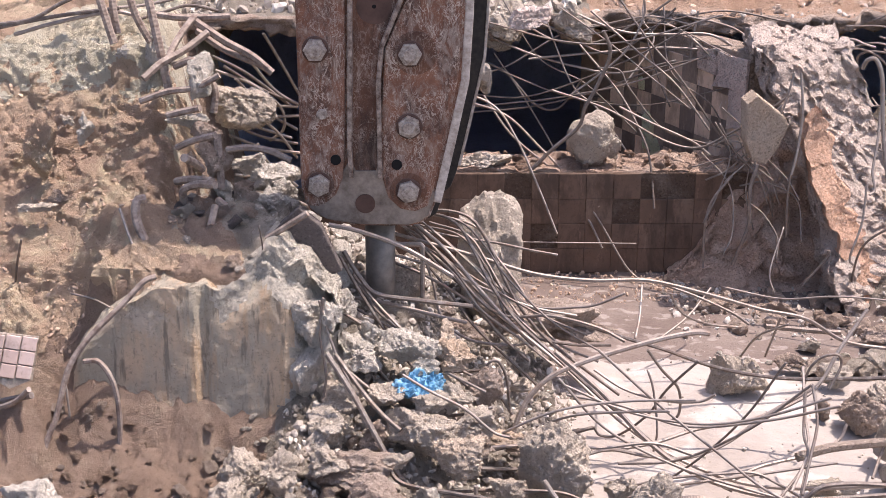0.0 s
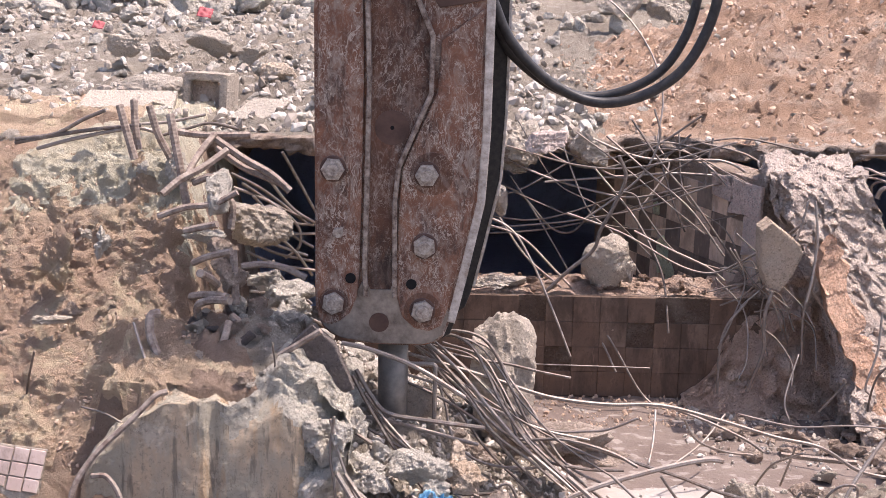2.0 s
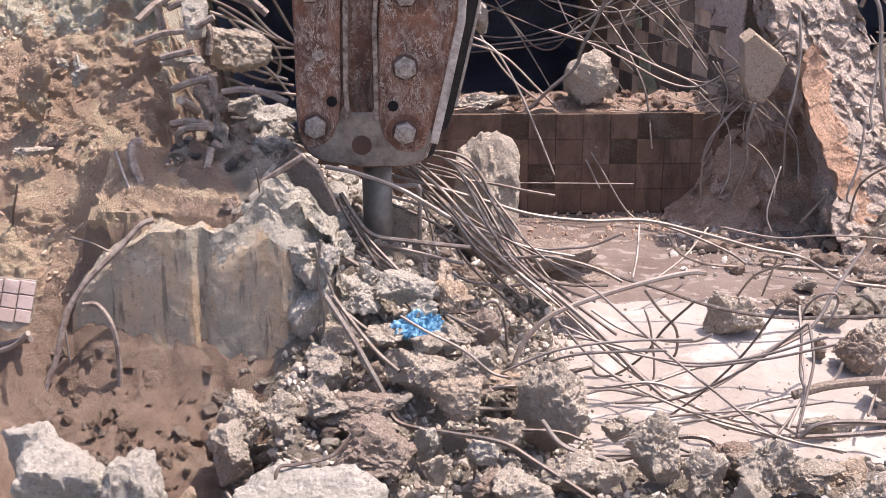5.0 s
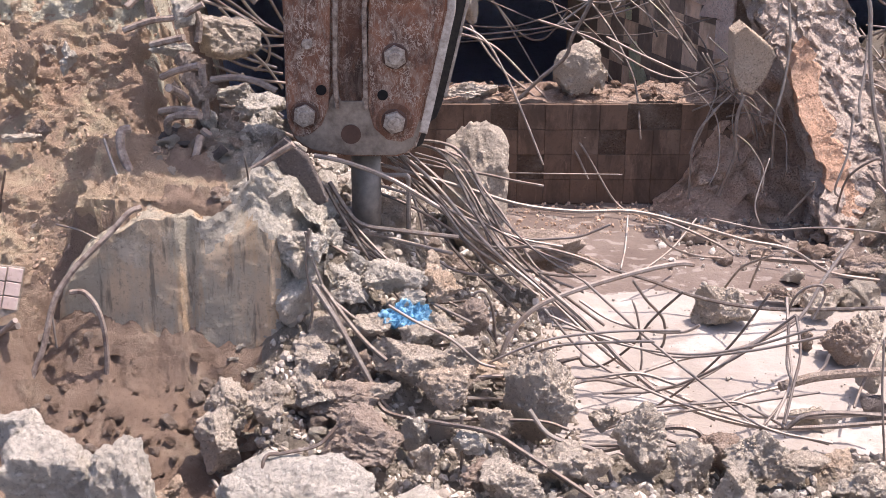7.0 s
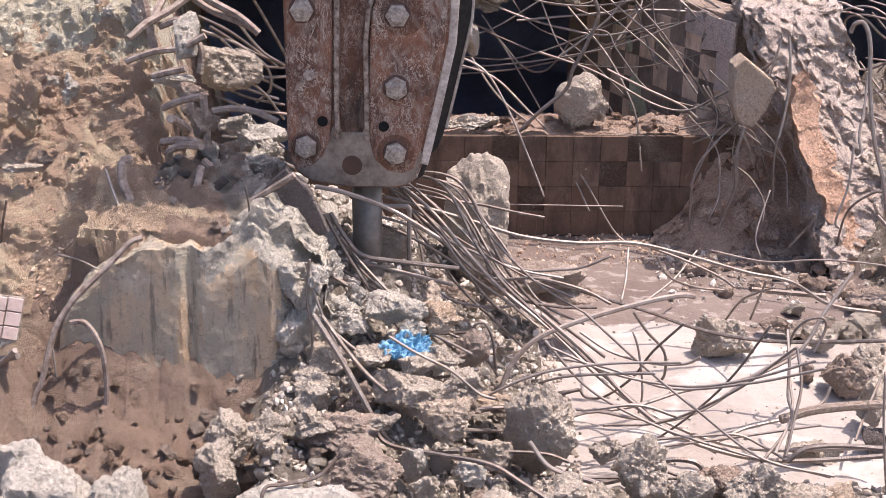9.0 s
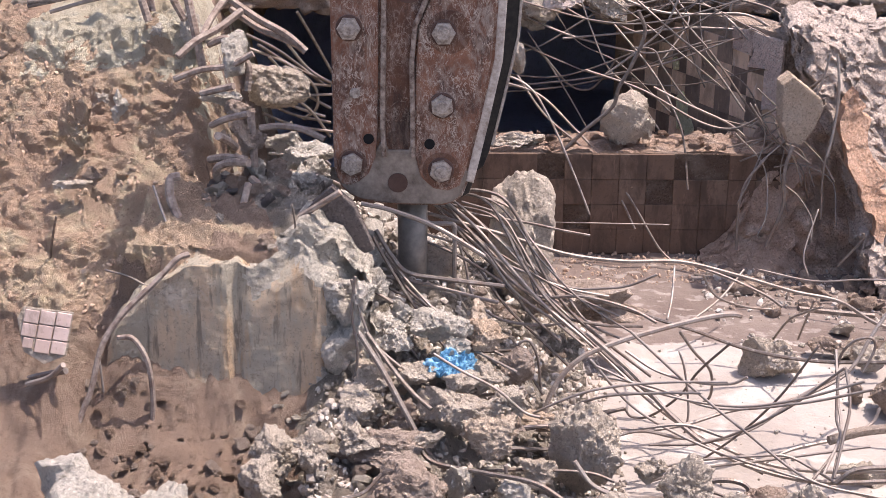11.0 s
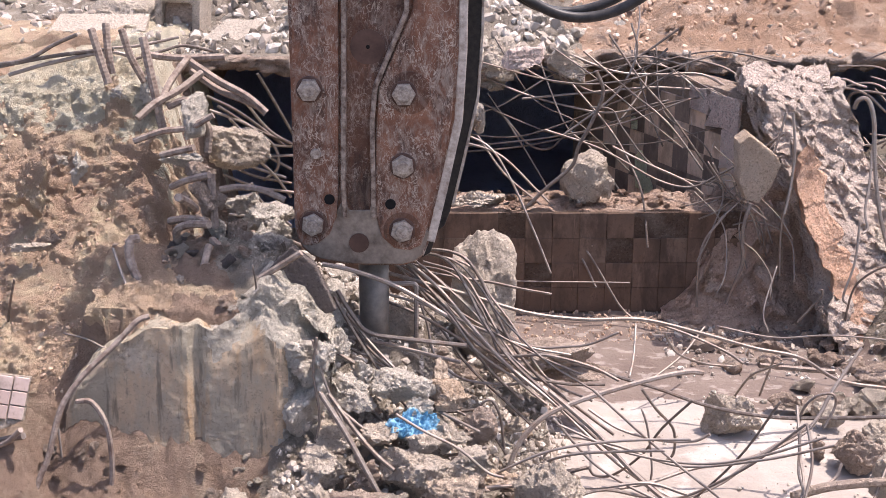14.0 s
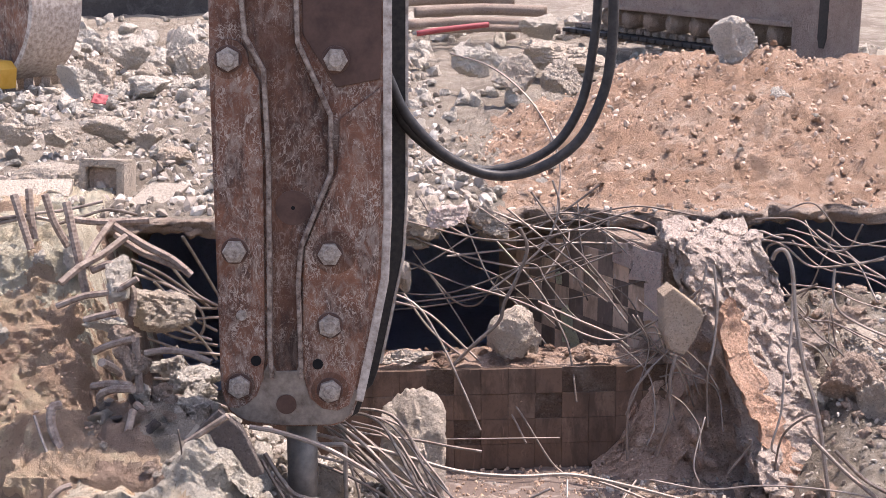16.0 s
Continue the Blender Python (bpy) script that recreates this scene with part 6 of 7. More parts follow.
# pink wall piece with its small tiles
pink = plate_thing("tile_fragment", [(-0.105, 0.04), (-0.09, 0.085), (0.085, 0.095), (0.09, -0.06), (0.02, -0.105), (-0.06, -0.07)], 0.04, CONCRETE, pose(-1.54, 4.44, 0.715, -20, 14, 8), "broken wall piece faced with small pink tiles, lying on the earth", "tile fragment")
for x, z, w, h in ((0.058, 0.065, 0.052, 0.048), (0.058, 0.013, 0.052, 0.048), (0.058, -0.038, 0.052, 0.046), (0.002, 0.062, 0.052, 0.048), (0.002, 0.010, 0.052, 0.048), (0.002, -0.042, 0.052, 0.048), (-0.054, 0.058, 0.052, 0.046), (-0.054, 0.008, 0.052, 0.046), (-0.050, -0.038, 0.036, 0.036)):
    tile = part("tile", box_bm(-w / 2, w / 2, -0.009, 0.002, -h / 2, h / 2, 0.002), TILE_PINK, pink)
    tile.matrix_basis = pose(x, 0, z)
rock(0.50, 7.74, 1.33, 0.40, 0.26, 0.17, 77, PINK, "pink slab fragment caught in the bars", "pink_slab_piece", 8, -6, 0.72, 5, 4, 0.05)

plate_thing("floor_slab_piece", [(-0.656, 1.008), (-0.544, 1.111), (-0.46, 1.032), (-0.384, 0.853), (-0.493, 0.81), (-0.607, 0.892)], 0.05, SLATE, pose(0, 4.96, 0), "dark brown flat slab piece leaning under the bars", "rubble")
plate_thing("hanging_stone", [(1.561, 1.065), (1.615, 1.111), (1.769, 0.993), (1.787, 0.949), (1.739, 0.827), (1.687, 0.75), (1.612, 0.764), (1.576, 0.855)], 0.16, YELLOWISH, pose(0, 6.78, 0), "yellowish stone block hanging in bent bars", "stone", 0.012)
plate_thing("paving_slab", [(-0.17, -0.10), (0.10, -0.12), (0.19, 0.10), (-0.05, 0.12)], 0.06, CONCRETE, pose(-1.27, 8.55, 1.36, -62, 0, -6), "flat grey paving slab lying tilted at the slab edge", "paving slab")
plate_thing("wall_slab_piece", [(-0.3, -0.1), (0.3, -0.14), (0.34, 0.12), (-0.22, 0.16)], 0.08, CONCRETE, pose(-2.15, 8.7, 1.38, -74, 0, 12), "long flat broken slab lying on the rubble", "rubble")


def hollow_block():
    """A cast box with a square recess, on its side."""
    thing = new("hollow_block")
    thing.matrix_world = pose(-1.65, 9.0, 1.37, -6, 2, -8)
    bm = bmesh.new()
    o, i = 0.15, 0.10
    ring = lambda s, y: [bm.verts.new((x * s, y, z * s)) for x, z in ((-1, -1), (1, -1), (1, 1), (-1, 1))]
    a, b, c, d = ring(o, -0.14), ring(i, -0.14), ring(i, -0.07), ring(o, 0.14)
    for k in range(4):
        j = (k + 1) % 4
        bm.faces.new((a[k], a[j], b[j], b[k]))
        bm.faces.new((b[k], b[j], c[j], c[k]))
        bm.faces.new((a[j], a[k], d[k], d[j]))
    bm.faces.new(c)
    bm.faces.new(d[::-1])
    bmesh.ops.bevel(bm, geom=bm.edges[:], offset=0.008, segments=2, affect="EDGES")
    part("shell", bm, CONCRETE, thing)
    part("recess_panel", box_bm(-0.095, 0.095, -0.085, -0.072, -0.095, 0.095, 0.003), BROWN, thing, "dark back of the recess")
    return tagged(thing, "square cast concrete block with a deep recess, on its side", "concrete block")


hollow_block()


def crumpled_bag():
    n = Nodes("blue_plastic", 0.4)
    c = n.mix(n.ramp(n.noise(22, 5), 0.4, 0.65), (0.14, 0.38, 0.58), (0.30, 0.54, 0.70))
    n.bump(n.noise(45, 5, 0.7), 0.8, 0.01)
    blue = n.colour(c)
    bm = bmesh.new()
    bmesh.ops.create_grid(bm, x_segments=42, y_segments=26, size=0.5)
    for v in bm.verts:
        x, y = v.co.x, v.co.y
        fold = abs(fbm(x * 6, y * 8, 3.0)) * 0.9 + 0.5 * abs(fbm(x * 14, y * 14, 7.0))
        edge = 1 + 0.4 * fbm(math.atan2(y, x) * 1.5, 2.0, 5.0)
        v.co = Vector((x * 0.17 * edge, y * 0.11 * edge, 0.055 * fold + 0.03 * (0.5 - abs(x)) - 0.012))
    bag = part("plastic_bag", bm, blue, None, "", True)
    bag.modifiers.new("skin", "SOLIDIFY").thickness = 0.0015
    bag.matrix_world = pose(-0.075, 4.66, 0.50, 40, 6, 12)
    return tagged(bag, "crumpled light blue plastic bag caught among the lumps", "plastic bag")


crumpled_bag()
bar([(1.36, 4.62, 0.22), (1.50, 4.66, 0.24), (1.72, 4.72, 0.23), (1.95, 4.78, 0.20)], 0.019, False, "pipe", "dusty steel pipe lying across the rubble", BROWN, "pipes")


# ---- the far side: machines, wall and scrap ----
def track_side(where):
    """The side of a tracked excavator's undercarriage; local x runs along the track."""
    thing = new("excavator_undercarriage")
    thing.matrix_world = where
    bm = box_bm(-0.9, 2.75, -0.06, 0.3, 0.50, 0.98, 0.03, 2)
    part("track_frame", bm, DUSTY, thing, "dusty beige side frame")
    part("frame_lip", box_bm(-0.9, 2.75, -0.10, -0.06, 0.47, 0.53, 0.008), DUSTY, thing)
    part("end_guard", box_bm(2.78, 3.35, -0.14, 0.30, 0.12, 1.0, 0.05, 3), DUSTY, thing, "dusty beige rounded end guard")
    part("guard_slot", prism([(3.22, 0.30), (3.29, 0.30), (3.32, 0.40), (3.32, 0.80), (3.29, 0.90), (3.22, 0.90), (3.19, 0.80), (3.19, 0.40)], -0.146, -0.12, 0.004), SHADE_STEEL, thing)
    part("upper_deck", box_bm(-1.5, 3.6, 0.05, 1.6, 1.0, 1.9, 0.06, 2), DUSTY, thing)
    for k in range(8):
        bm = bmesh.new()
        bmesh.ops.create_cone(bm, cap_ends=True, segments=20, radius1=0.12, radius2=0.12, depth=0.34)
        bmesh.ops.bevel(bm, geom=[e for e in bm.edges if len(e.link_faces) == 2 and e.calc_face_angle(0) > 1], offset=0.02, segments=2, affect="EDGES")
        bmesh.ops.rotate(bm, verts=bm.verts, matrix=Matrix.Rotation(radians(90), 3, "X"))
        bmesh.ops.translate(bm, verts=bm.verts, vec=(-0.75 + k * 0.45, 0.13, 0.36))
        part("track_roller", bm, BROWN, thing, "", True)
    for k in range(30):
        bm = box_bm(-0.075, 0.075, -0.16, 0.42, 0.0, 0.05, 0.008)
        for v in bm.verts:
            v.co.x += -1.5 + k * 0.172
            v.co.z += 0.12
        part("track_shoe", bm, SHADE_STEEL, thing)
        part("shoe_bar", box_bm(-1.5 + k * 0.172 - 0.012, -1.5 + k * 0.172 + 0.012, -0.15, 0.40, 0.08, 0.118, 0.004), BROWN, thing)
        part("track_link", box_bm(-1.5 + k * 0.172 - 0.06, -1.5 + k * 0.172 + 0.06, 0.02, 0.24, 0.172, 0.235, 0.012), BROWN, thing)
    return tagged(thing, "dusty tracked undercarriage of an excavator behind the clay mound", "excavator")


track_side(pose(3.50, 16.7, 1.72, 0, 2, -66))


def far_bucket(where):
    """An excavator bucket lying with its curved shell towards the pit."""
    thing = new("excavator_bucket")
    thing.matrix_world = where
    arc = [(1.0 * math.cos(a), 1.0 * math.sin(a)) for a in np.linspace(radians(-62), radians(75), 26)]
    inner = [(0.955 * x, 0.955 * z) for x, z in arc]
    part("shell", prism(arc + inner[::-1], 0.0, 0.62, 0.004), EDGE, thing, "pale worn curved shell")
    side = [(0.95 * x, 0.95 * z) for x, z in arc] + [(-0.75, 0.80), (-0.85, -0.35), (-0.1, -0.8)]
    part("side_plate", prism(side, 0.10, 0.14, 0.004), RUST, thing, "rust-brown side plate")
    for k in range(4):
        part("tooth", prism([(0.30, -0.86), (0.47, -0.80), (0.42, -1.08), (0.36, -1.08)], 0.02 + k * 0.22, 0.14 + k * 0.22, 0.006), BOLT, thing)
    part("wear_strip", strip([(0.99 * x, 0.99 * z) for x, z in arc[2:14]], 0.06, -0.02, 0.0), EDGE, thing)
    part("link_arm", prism([(-1.2, -0.60), (0.62, -0.68), (0.70, -0.76), (0.66, -0.96), (-1.2, -0.92)], -0.22, -0.02, 0.015), YELLOW, thing, "yellow painted link")
    return tagged(thing, "worn excavator bucket with yellow link standing in the rubble", "bucket")


far_bucket(pose(-4.0, 14.8, 2.5, 0, 0, -40))

wall_far = part("wall_far", box_bm(-14, 0.9, 24.0, 24.3, 0.5, 6.0), DARKWALL)
tagged(wall_far, "dark masonry wall closing the far side of the site", "wall", kind="structure")
for x0, x1, y, z, r in ((0.7, 2.4, 18.4, 1.98, 0.07), (0.8, 2.6, 18.8, 2.13, 0.08), (0.6, 2.2, 19.2, 2.26, 0.07), (1.0, 2.5, 19.5, 2.40, 0.06), (0.9, 2.7, 18.2, 1.90, 0.05)):
    v, f = tube_mesh([(x0, y, z), ((x0 + x1) / 2, y + 0.1, z + 0.03), (x1, y - 0.1, z)], r, 9, 0.1)
    tagged(ob_from("timber_pole", v, f, BROWN, None, True), "old brown timber pole stacked beyond the rubble", "pole", "stacked poles")
n = Nodes("faded_red_paint", 0.6)
RED = n.colour(n.mix(n.noise(20, 4), (0.26, 0.04, 0.05), (0.36, 0.10, 0.10)))
v, f = tube_mesh([(0.75, 17.0, 1.93), (1.1, 17.0, 1.98), (1.65, 17.1, 2.03)], 0.035, 8, 0.05)
tagged(ob_from("red_pipe", v, f, RED, None, True), "faded red pipe lying on the far rubble", "pipe")
for x, y, z, s in ((-2.45, 13.2, 1.52, 0.07), (-3.3, 12.5, 1.46, 0.05)):
    bm = bmesh.new()
    bmesh.ops.create_grid(bm, x_segments=12, y_segments=12, size=s)
    for v in bm.verts:
        v.co.z = 0.5 * s * abs(fbm(v.co.x * 14, v.co.y * 14, 2.0))
    rag = part("red_rag", bm, RED, None, "", True)
    rag.modifiers.new("skin", "SOLIDIFY").thickness = 0.004
    rag.matrix_world = pose(x, y, z, 35, 10, 0)
    tagged(rag, "crumpled red rag lying among pale lumps", "rag")


# ---- loose lumps strewn about ----
def surface(x, y):
    if slab_edge(x) < y < 12.3 and -4.8 < x < 6.0:
        return slab_top(x, y)
    return ground_height(x, y)


def lump_field(name, material, n, place, size, seed, label, fine=2):
    """Lumps past counting, in one mesh."""
    rnd = random.Random(seed)
    shapes = []
    for k in range(9):
        me = rock_mesh("shape", seed * 70 + k, (0.5, rnd.uniform(0.32, 0.5), rnd.uniform(0.28, 0.45)), material, fine, 14, 0.08)
        shapes.append(([v.co.copy() for v in me.vertices], [tuple(p.vertices) for p in me.polygons]))
        bpy.data.meshes.remove(me)
    verts, faces = [], []
    for k in range(n):
        x, y = place(rnd)
        s = size(rnd, x, y)
        m = pose(x, y, surface(x, y) + s * 0.12, rnd.uniform(-40, 40), rnd.uniform(-40, 40), rnd.uniform(0, 360)) @ Matrix.Diagonal((s, s, s, 1))
        vs, fs = shapes[rnd.randrange(9)]
        o = len(verts)
        verts += [m @ v for v in vs]
        faces += [tuple(i + o for i in p) for p in fs]
    return tagged(ob_from(name, verts, faces, material), label, "rubble", kind="stuff")


def lump_set(kinds, label, group, n, place, size, seed, name="concrete_lump", sink=0.25):
    """n lumps that share a few meshes, each one a thing of its own, strewn where place() says."""
    rnd = random.Random(seed)
    shapes = [rock_mesh(name, seed * 50 + k, (0.5, rnd.uniform(0.32, 0.5), rnd.uniform(0.25, 0.42)), kinds[k % len(kinds)], 3, 14, 0.08) for k in range(12)]
    for k in range(n):
        x, y = place(rnd)
        s = size(rnd, x, y)
        ob = new(name, shapes[rnd.randrange(12)])
        ob.matrix_world = pose(x, y, surface(x, y) + s * (0.5 - sink) * 0.6, rnd.uniform(-40, 40), rnd.uniform(-40, 40), rnd.uniform(0, 360)) @ Matrix.Diagonal((s, s, s, 1))
        tagged(ob, label, "rubble", group)


def skew(rnd, lo, hi, p=2.2):
    return lo + (hi - lo) * rnd.random() ** p


lump_set((CONCRETE, PALE, CONCRETE, BROWN, YELLOWISH), "angular lump of broken concrete in the heap", "lumps in the heap", 80,
         lambda r: (r.uniform(-0.5, 0.5), r.uniform(4.0, 5.6)), lambda r, x, y: skew(r, 0.06, 0.16), 3)
lump_set((CONCRETE, CONCRETE, BROWN, PALE), "angular lump of broken concrete on the rim", "lumps on the rim", 60,
         lambda r: (r.uniform(-0.7, 2.0), r.uniform(3.35, 4.35)), lambda r, x, y: skew(r, 0.06, 0.17), 4)
lump_set((SOIL, SOIL, SOIL, BROWN), "clod of earth and stone stuck in the bank", "clods in the bank", 55,
         lambda r: (r.uniform(-2.3, -1.0), r.uniform(4.7, 6.1)), lambda r, x, y: skew(r, 0.04, 0.20, 2.6), 5, "earth_clod", 0.75)
lump_set((PALE, PALE, CONCRETE), "pale broken lump on the far rubble field", "far lumps", 150,
         lambda r: (r.uniform(-5.5, 0.6), 8.6 + 8.0 * r.random() ** 1.2), lambda r, x, y: skew(r, 0.12, 0.2 + 0.032 * (y - 7)), 7, "far_lump")
lump_set((CLAY, CLAY, PALE), "stone lying on the clay mound", "stones on the mound", 45,
         lambda r: (r.uniform(1.0, 4.6), r.uniform(8.3, 12.2)), lambda r, x, y: skew(r, 0.06, 0.24, 3), 9, "mound_stone", 0.4)
lump_set((CONCRETE, PIER, BROWN), "grey pinkish lump of rubble beside the bank", "lumps beside the bank", 14,
         lambda r: (r.uniform(-2.6, -2.05), r.uniform(5.3, 6.4)), lambda r, x, y: skew(r, 0.10, 0.26, 1.2), 8, "bank_lump")
lump_set((CONCRETE, BROWN, SLATE, CONCRETE), "grey angular lump lying at the edge of the sandy floor", "lumps by the sandy floor", 34,
         lambda r: (1.62 + 0.8 * r.random() ** 0.7, r.uniform(4.5, 6.1)), lambda r, x, y: skew(r, 0.07, 0.30, 1.6), 41)
lump_set((BROWN, SLATE, CONCRETE, BROWN), "dark dusty lump among the thick bars", "lumps among the thick bars", 70,
         lambda r: (r.uniform(-1.12, -0.72), r.uniform(5.0, 5.95)), lambda r, x, y: skew(r, 0.05, 0.15, 1.6), 42, "bank_lump", 0.4)
lump_set((SHADED_SOIL, SHADED_SOIL, BROWN), "clod of brown earth before the concrete block", "clods before the block", 130,
         lambda r: (r.uniform(-1.45, -0.6), r.uniform(4.0, 4.55)), lambda r, x, y: skew(r, 0.03, 0.11), 43, "earth_clod", 0.3)
CHUNK = broken("mixed_chunks", (0.40, 0.34, 0.28), (0.54, 0.48, 0.40), (0.62, 0.56, 0.48), 0.5)
lump_field("rubble", CHUNK, 750, lambda r: (r.uniform(-0.75, 0.5), r.uniform(4.0, 5.8)), lambda r, x, y: skew(r, 0.03, 0.10), 13, "small angular rubble over the heap")
lump_field("rubble", CHUNK, 750, lambda r: (r.uniform(-0.7, 2.2), r.uniform(3.3, 4.4)), lambda r, x, y: skew(r, 0.03, 0.10), 14, "small angular rubble on the rim")
lump_field("rubble", PALE, 110, lambda r: (r.uniform(-0.95, -0.3), r.uniform(5.25, 6.6)), lambda r, x, y: skew(r, 0.06, 0.22, 1.5), 15, "pale broken lumps among the thick bars")
lump_field("rubble", PALE, 1600, lambda r: (r.uniform(-6, 0.9), 8.3 + 12 * r.random() ** 1.3), lambda r, x, y: skew(r, 0.04, 0.14 + 0.028 * (y - 7), 2.4), 16, "pale small rubble over the far field")
lump_field("rubble", PALE, 800, lambda r: (r.uniform(-7, 7), r.uniform(12.8, 23)), lambda r, x, y: skew(r, 0.08, 0.55, 2.2), 20, "mixed rubble beyond the mound")
lump_field("rubble", BROWN, 260, lambda r: (r.uniform(1.3, 3.3), r.uniform(6.3, 8.2)), lambda r, x, y: skew(r, 0.04, 0.2), 17, "dark rubble round the pier")
lump_field("rubble", CLAY, 350, lambda r: (r.uniform(0.8, 4.8), r.uniform(8.2, 12.2)), lambda r, x, y: skew(r, 0.03, 0.12, 3), 18, "clay lumps on the mound")
lump_field("rubble", PALE, 45, lambda r: (r.uniform(0.5, 2.4), r.uniform(4.5, 7.0)), lambda r, x, y: skew(r, 0.02, 0.06), 19, "small stones on the sandy floor")


def gravel(name, material, n, place, lo, hi, seed, label):
    """Chips too many to count, in one mesh."""
    rnd = random.Random(seed)
    base = bmesh.new()
    bmesh.ops.create_icosphere(base, subdivisions=1, radius=0.5)
    unit = [v.co.copy() for v in base.verts]
    tri = [tuple(v.index for v in f.verts) for f in base.faces]
    base.free()
    verts, faces = [], []
    for k in range(n):
        x, y = place(rnd)
        s = skew(rnd, lo, hi, 3)
        c = Vector((x, y, surface(x, y) + s * 0.1))
        m = Euler((rnd.uniform(0, 6), rnd.uniform(0, 6), rnd.uniform(0, 6))).to_matrix()
        q = (s, s * rnd.uniform(0.5, 0.9), s * rnd.uniform(0.35, 0.8))
        o = len(verts)
        for u in unit:
            w = rnd.uniform(0.65, 1.2)
            verts.append(c + m @ Vector((u.x * q[0] * w, u.y * q[1] * w, u.z * q[2] * w)))
        faces += [(a + o, b + o, d + o) for a, b, d in tri]
    return tagged(ob_from(name, verts, faces, material), label, "gravel", kind="stuff")


def chips(name, colours):
    n = Nodes(name, 0.93)
    c = n.mix(n.ramp(n.island(), 0, 0.5), colours[0], colours[1])
    c = n.mix(n.ramp(n.island(), 0.55, 1), c, colours[2])
    n.bump(n.noise(60, 5, 0.7), 0.6, 0.01)
    return n.colour(c)


CHIP_GREY = chips("grey_chips", ((0.22, 0.18, 0.14), (0.42, 0.36, 0.30), (0.66, 0.60, 0.52)))
CHIP_CLAY = chips("clay_crumbs", ((0.52, 0.35, 0.24), (0.60, 0.43, 0.31), (0.68, 0.55, 0.44)))
CHIP_SOIL = chips("earth_crumbs", ((0.38, 0.26, 0.185), (0.46, 0.325, 0.235), (0.56, 0.42, 0.30)))
gravel("gravel", CHIP_GREY, 6000, lambda r: (r.uniform(-0.6, 0.6), r.uniform(3.9, 6.2)), 0.008, 0.06, 21, "grey chips of broken concrete over the heap")
gravel("gravel", CHIP_GREY, 5000, lambda r: (r.uniform(-0.6, 2.2), r.uniform(3.2, 4.4)), 0.008, 0.06, 22, "grey chips of broken concrete on the rim")
gravel("earth_crumbs", CHIP_SOIL, 3500, lambda r: (r.uniform(-2.4, -1.0), r.uniform(4.7, 6.2)), 0.005, 0.032, 23, "crumbs of brown earth on the bank")
gravel("gravel", CHIP_GREY, 9000, lambda r: (r.uniform(-5.5, 0.8), 8.2 + 10 * r.random() ** 1.5), 0.015, 0.14, 24, "pale rubble chips over the far ground")
gravel("earth_crumbs", CHIP_CLAY, 3500, lambda r: (r.uniform(0.8, 4.8), r.uniform(8.2, 12.2)), 0.01, 0.07, 25, "crumbs of orange clay and stone on the mound")
gravel("gravel", CHIP_GREY, 2500, lambda r: (r.uniform(1.2, 3.2), r.uniform(6.2, 8.2)), 0.008, 0.06, 26, "chips round the foot of the pier")
gravel("gravel", CHIP_GREY, 700, lambda r: (r.uniform(0.4, 2.5), r.uniform(4.4, 7.1)), 0.005, 0.022, 27, "small chips on the sandy floor")
gravel("gravel", CHIP_SOIL, 1500, lambda r: (r.uniform(-0.7, 1.8), r.uniform(6.7, 7.18)), 0.006, 0.04, 28, "dirt crumbs along the foot of the low wall")


# dirt and lumps lying on top of the low wall and the block
def strew(name, material, n, box, lo, hi, seed, label):
    rnd = random.Random(seed)
    me = [rock_mesh(name, seed * 9 + k, (0.5, 0.4, 0.3), material, 3, 14, 0.08) for k in range(5)]
    for k in range(n):
        s = skew(rnd, lo, hi)
        ob = new(name, me[k % 5])
        ob.matrix_world = pose(rnd.uniform(*box[0]), rnd.uniform(*box[1]), box[2] + s * 0.14, rnd.uniform(-30, 30), rnd.uniform(-30, 30), rnd.uniform(0, 360)) @ Matrix.Diagonal((s, s, s, 1))
        tagged(ob, label, "rubble", label)


strew("wall_top_lump", SPILL, 120, ((-0.7, 1.7), (7.20, 7.52), 0.595), 0.025, 0.12, 31, "reddish lump of mortar lying on the low wall")


# ---- tiles on the walls ----
def tile_mesh(w, h, material):
    bm = box_bm(-w / 2, w / 2, -0.006, 0.006, -h / 2, h / 2, 0.002)
    me = bpy.data.meshes.new("tile")
    bm.to_mesh(me)
    bm.free()
    me.materials.append(material)
    return me


def lay_tiles(parent, mesh, x0, x1, z0, z1, w, h, y, missing, seed, top=None, other=None):
    rnd = random.Random(seed)
    for j in range(int((z1 - z0) / h)):
        for i in range(int((x1 - x0) / w)):
            x, z = x0 + (i + 0.5) * w, z0 + (j + 0.5) * h
            if rnd.random() < missing * (2.5 if j == int((z1 - z0) / h) - 1 else 1) or (top and z > top(x)):
                continue
            ob = new("tile", other if other and ((i + j) % 2 or rnd.random() < 0.12) else mesh)
            ob.parent = parent
            ob.matrix_basis = pose(x, y + rnd.uniform(-0.002, 0.002), z, rnd.uniform(-0.8, 0.8), rnd.uniform(-0.4, 0.4), rnd.uniform(-0.8, 0.8))


lay_tiles(wall_low, tile_mesh(0.149, 0.144, TILE_BROWN), -0.7, 1.75, 0.0, 0.60, 0.15, 0.145, 7.168, 0.04, 1)
lay_tiles(wall_inner, tile_mesh(0.148, 0.148, TILE_LIGHT), 0.02, 1.75, 0.0, 1.16, 0.15, 0.15, 0.207, 0.05, 2, None, tile_mesh(0.148, 0.148, TILE_DARK))

# remains of salmon tiling on the pier, cracked plates one under the other
rnd = random.Random(5)


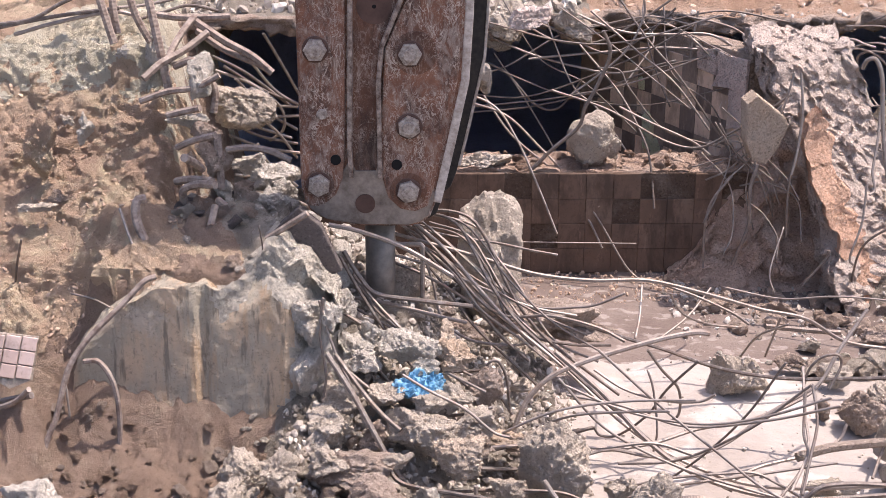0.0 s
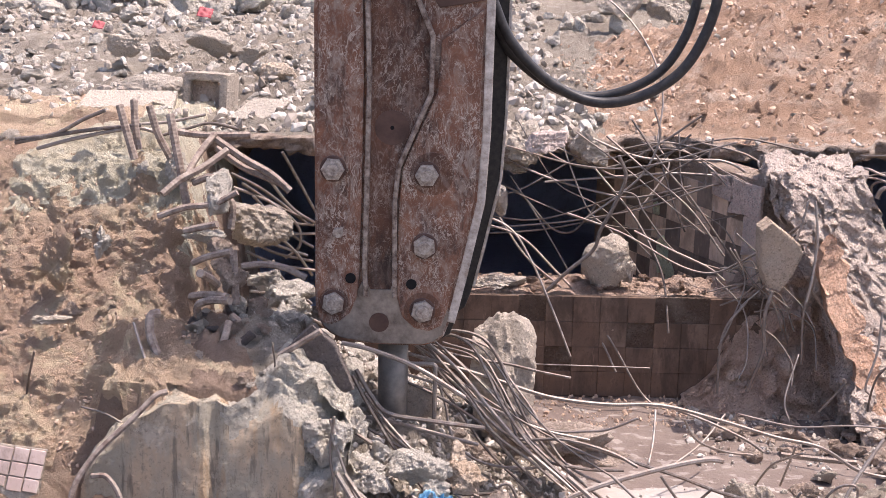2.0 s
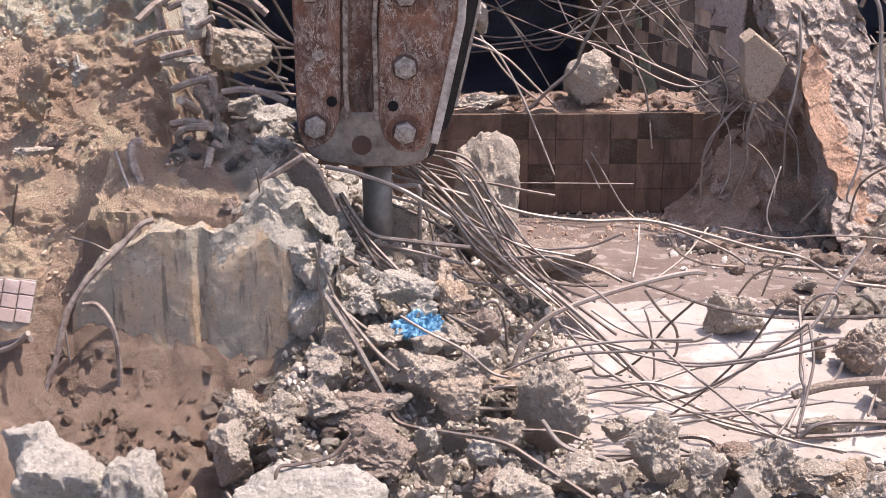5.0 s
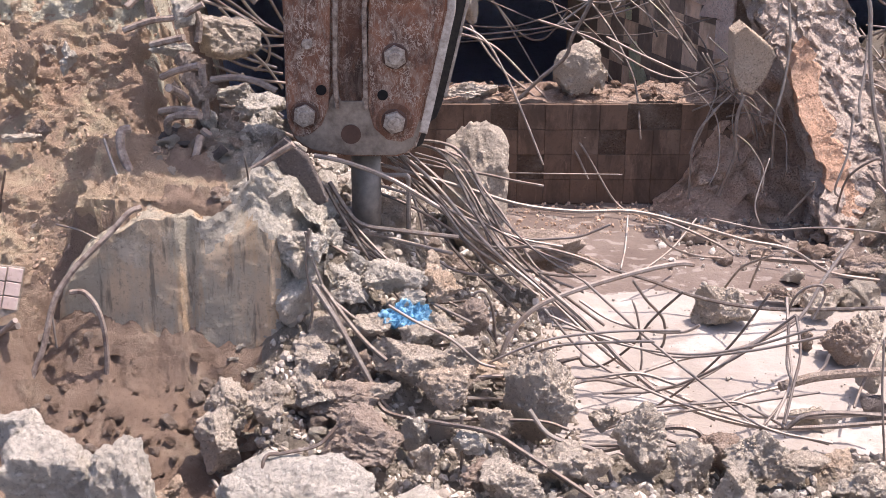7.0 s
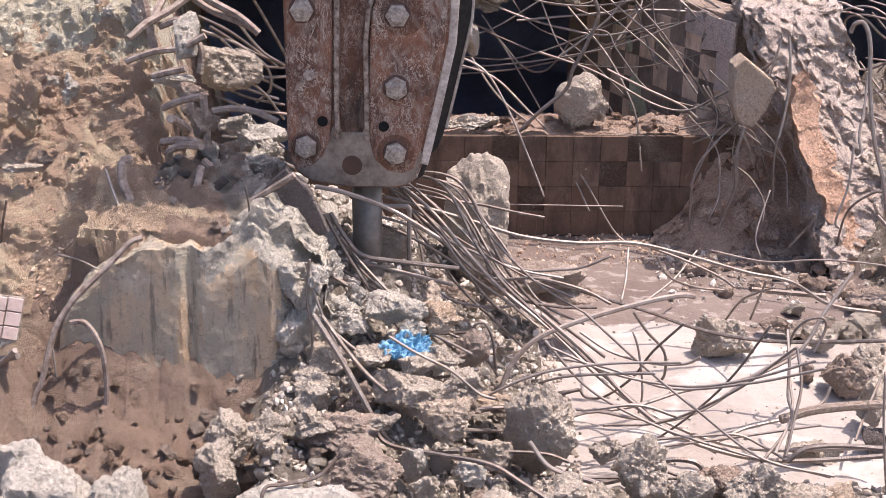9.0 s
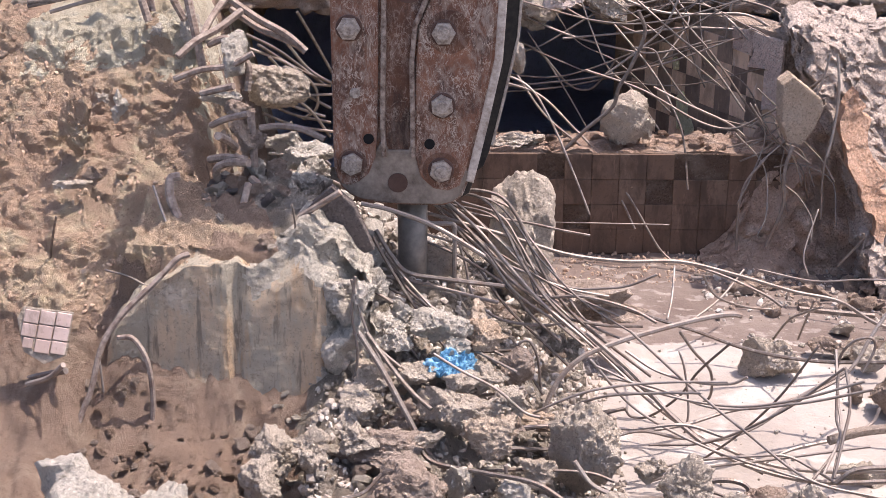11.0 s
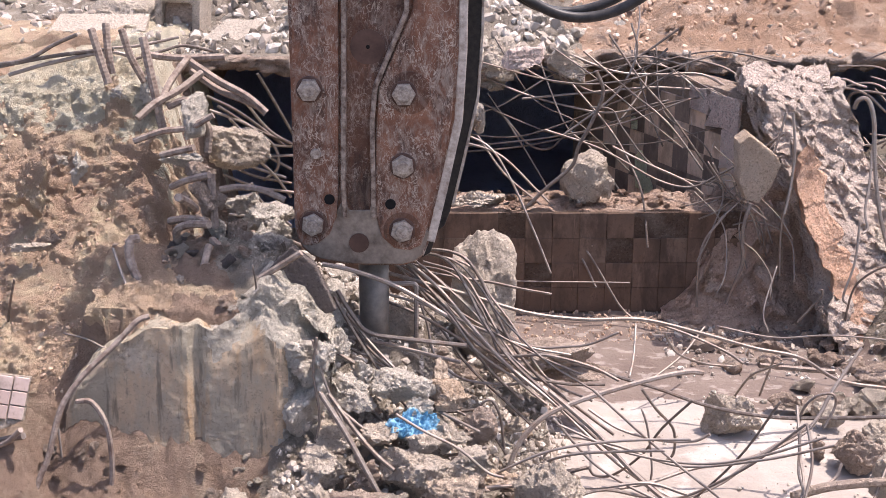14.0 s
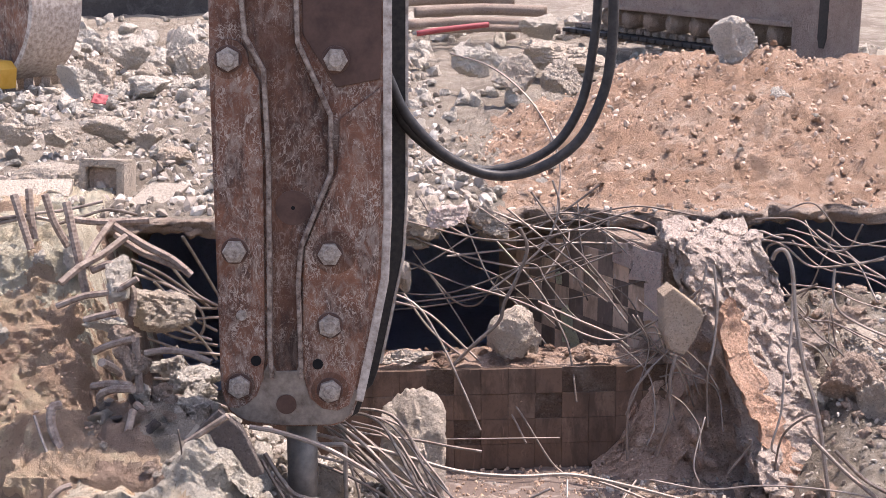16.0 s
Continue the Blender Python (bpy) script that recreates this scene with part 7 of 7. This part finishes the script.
def build_tiling():
    left = ((0.0, 0.1, 0.25, 0.4, 0.55, 0.7, 0.86, 1.0), (2.25, 2.20, 2.12, 2.05, 1.98, 1.92, 1.88, 1.95))
    right = ((0.0, 0.1, 0.2, 0.3, 0.42, 0.5, 0.6, 0.7, 0.85, 1.0), (2.44, 2.40, 2.30, 2.23, 2.22, 2.13, 2.14, 2.06, 2.06, 1.98))
    rows, cols, verts, faces = 60, 12, [], []
    for back in (0.0, 0.10):
        for j in range(rows):
            z = j / (rows - 1)
            a = lerp(z, *left) + 0.02 * fbm(z * 12, 1.0, 2.0)
            b = lerp(z, *right) + 0.04 * fbm(z * 22, 5.0, 2.0)
            for i in range(cols):
                u = i / (cols - 1)
                x = a + (b - a) * u
                plate = noise.cell_vector((x * 7 + 0.6 * z, 3.0, z * 5.5))
                verts.append((x, lerp(z, (0.0, 0.5, 1.0), (6.64, 6.76, 6.92)) + 0.04 * fbm(x * 3, z * 2, 6.0) + 0.02 * plate.x + back + 0.45 * (x - a) - 0.05, z + 0.02 * fbm(u * 3, z * 9, 4.0)))
    n = rows * cols
    for j in range(rows - 1):
        for i in range(cols - 1):
            q = j * cols + i
            faces.append((q, q + 1, q + cols + 1, q + cols))
            faces.append((n + q, n + q + cols, n + q + cols + 1, n + q + 1))
    rim = list(range(cols)) + [j * cols + cols - 1 for j in range(1, rows)] + [n - 2 - i for i in range(cols - 1)] + [j * cols for j in range(rows - 2, 0, -1)]
    faces += [(p, p + n, q + n, q) for p, q in zip(rim, rim[1:] + rim[:1])]
    tagged(ob_from("tiling", verts, faces, SALMON, pier), "cracked salmon tiling")


build_tiling()
# pinkish plaster left round the head of the chequered wall
for x0, x1, z0, z1 in ((0.0, 0.30, 0.92, 1.15), (0.28, 0.46, 1.0, 1.15), (0.0, 0.16, 0.70, 0.93)):
    pts = [(x0 + (x1 - x0) * u + rnd.uniform(-0.02, 0.02), z0 + (z1 - z0) * v + rnd.uniform(-0.02, 0.01)) for u, v in ((0, 0), (0.4, 0.1), (1, 0), (0.9, 0.5), (1, 1), (0.5, 1), (0, 1))]
    part("plaster_patch", prism(pts, 0.215, 0.235, 0.003), PINK, wall_inner, "pinkish plaster")

# pale green plaster left on the chequered wall
for x, z, w, t in ((0.93, 0.52, 0.12, 0.24), (0.84, 0.40, 0.09, 0.18), (1.02, 0.80, 0.06, 0.08)):
    bm = prism([(-w / 2, -t / 2), (w * 0.3, -t * 0.55), (w / 2, t * 0.3), (0.0, t / 2), (-w * 0.45, t * 0.2)], 0.211, 0.228, 0.003)
    ob = part("plaster_patch", bm, GREEN, wall_inner, "pale green plaster")
    ob.matrix_basis = pose(x, 0, z)
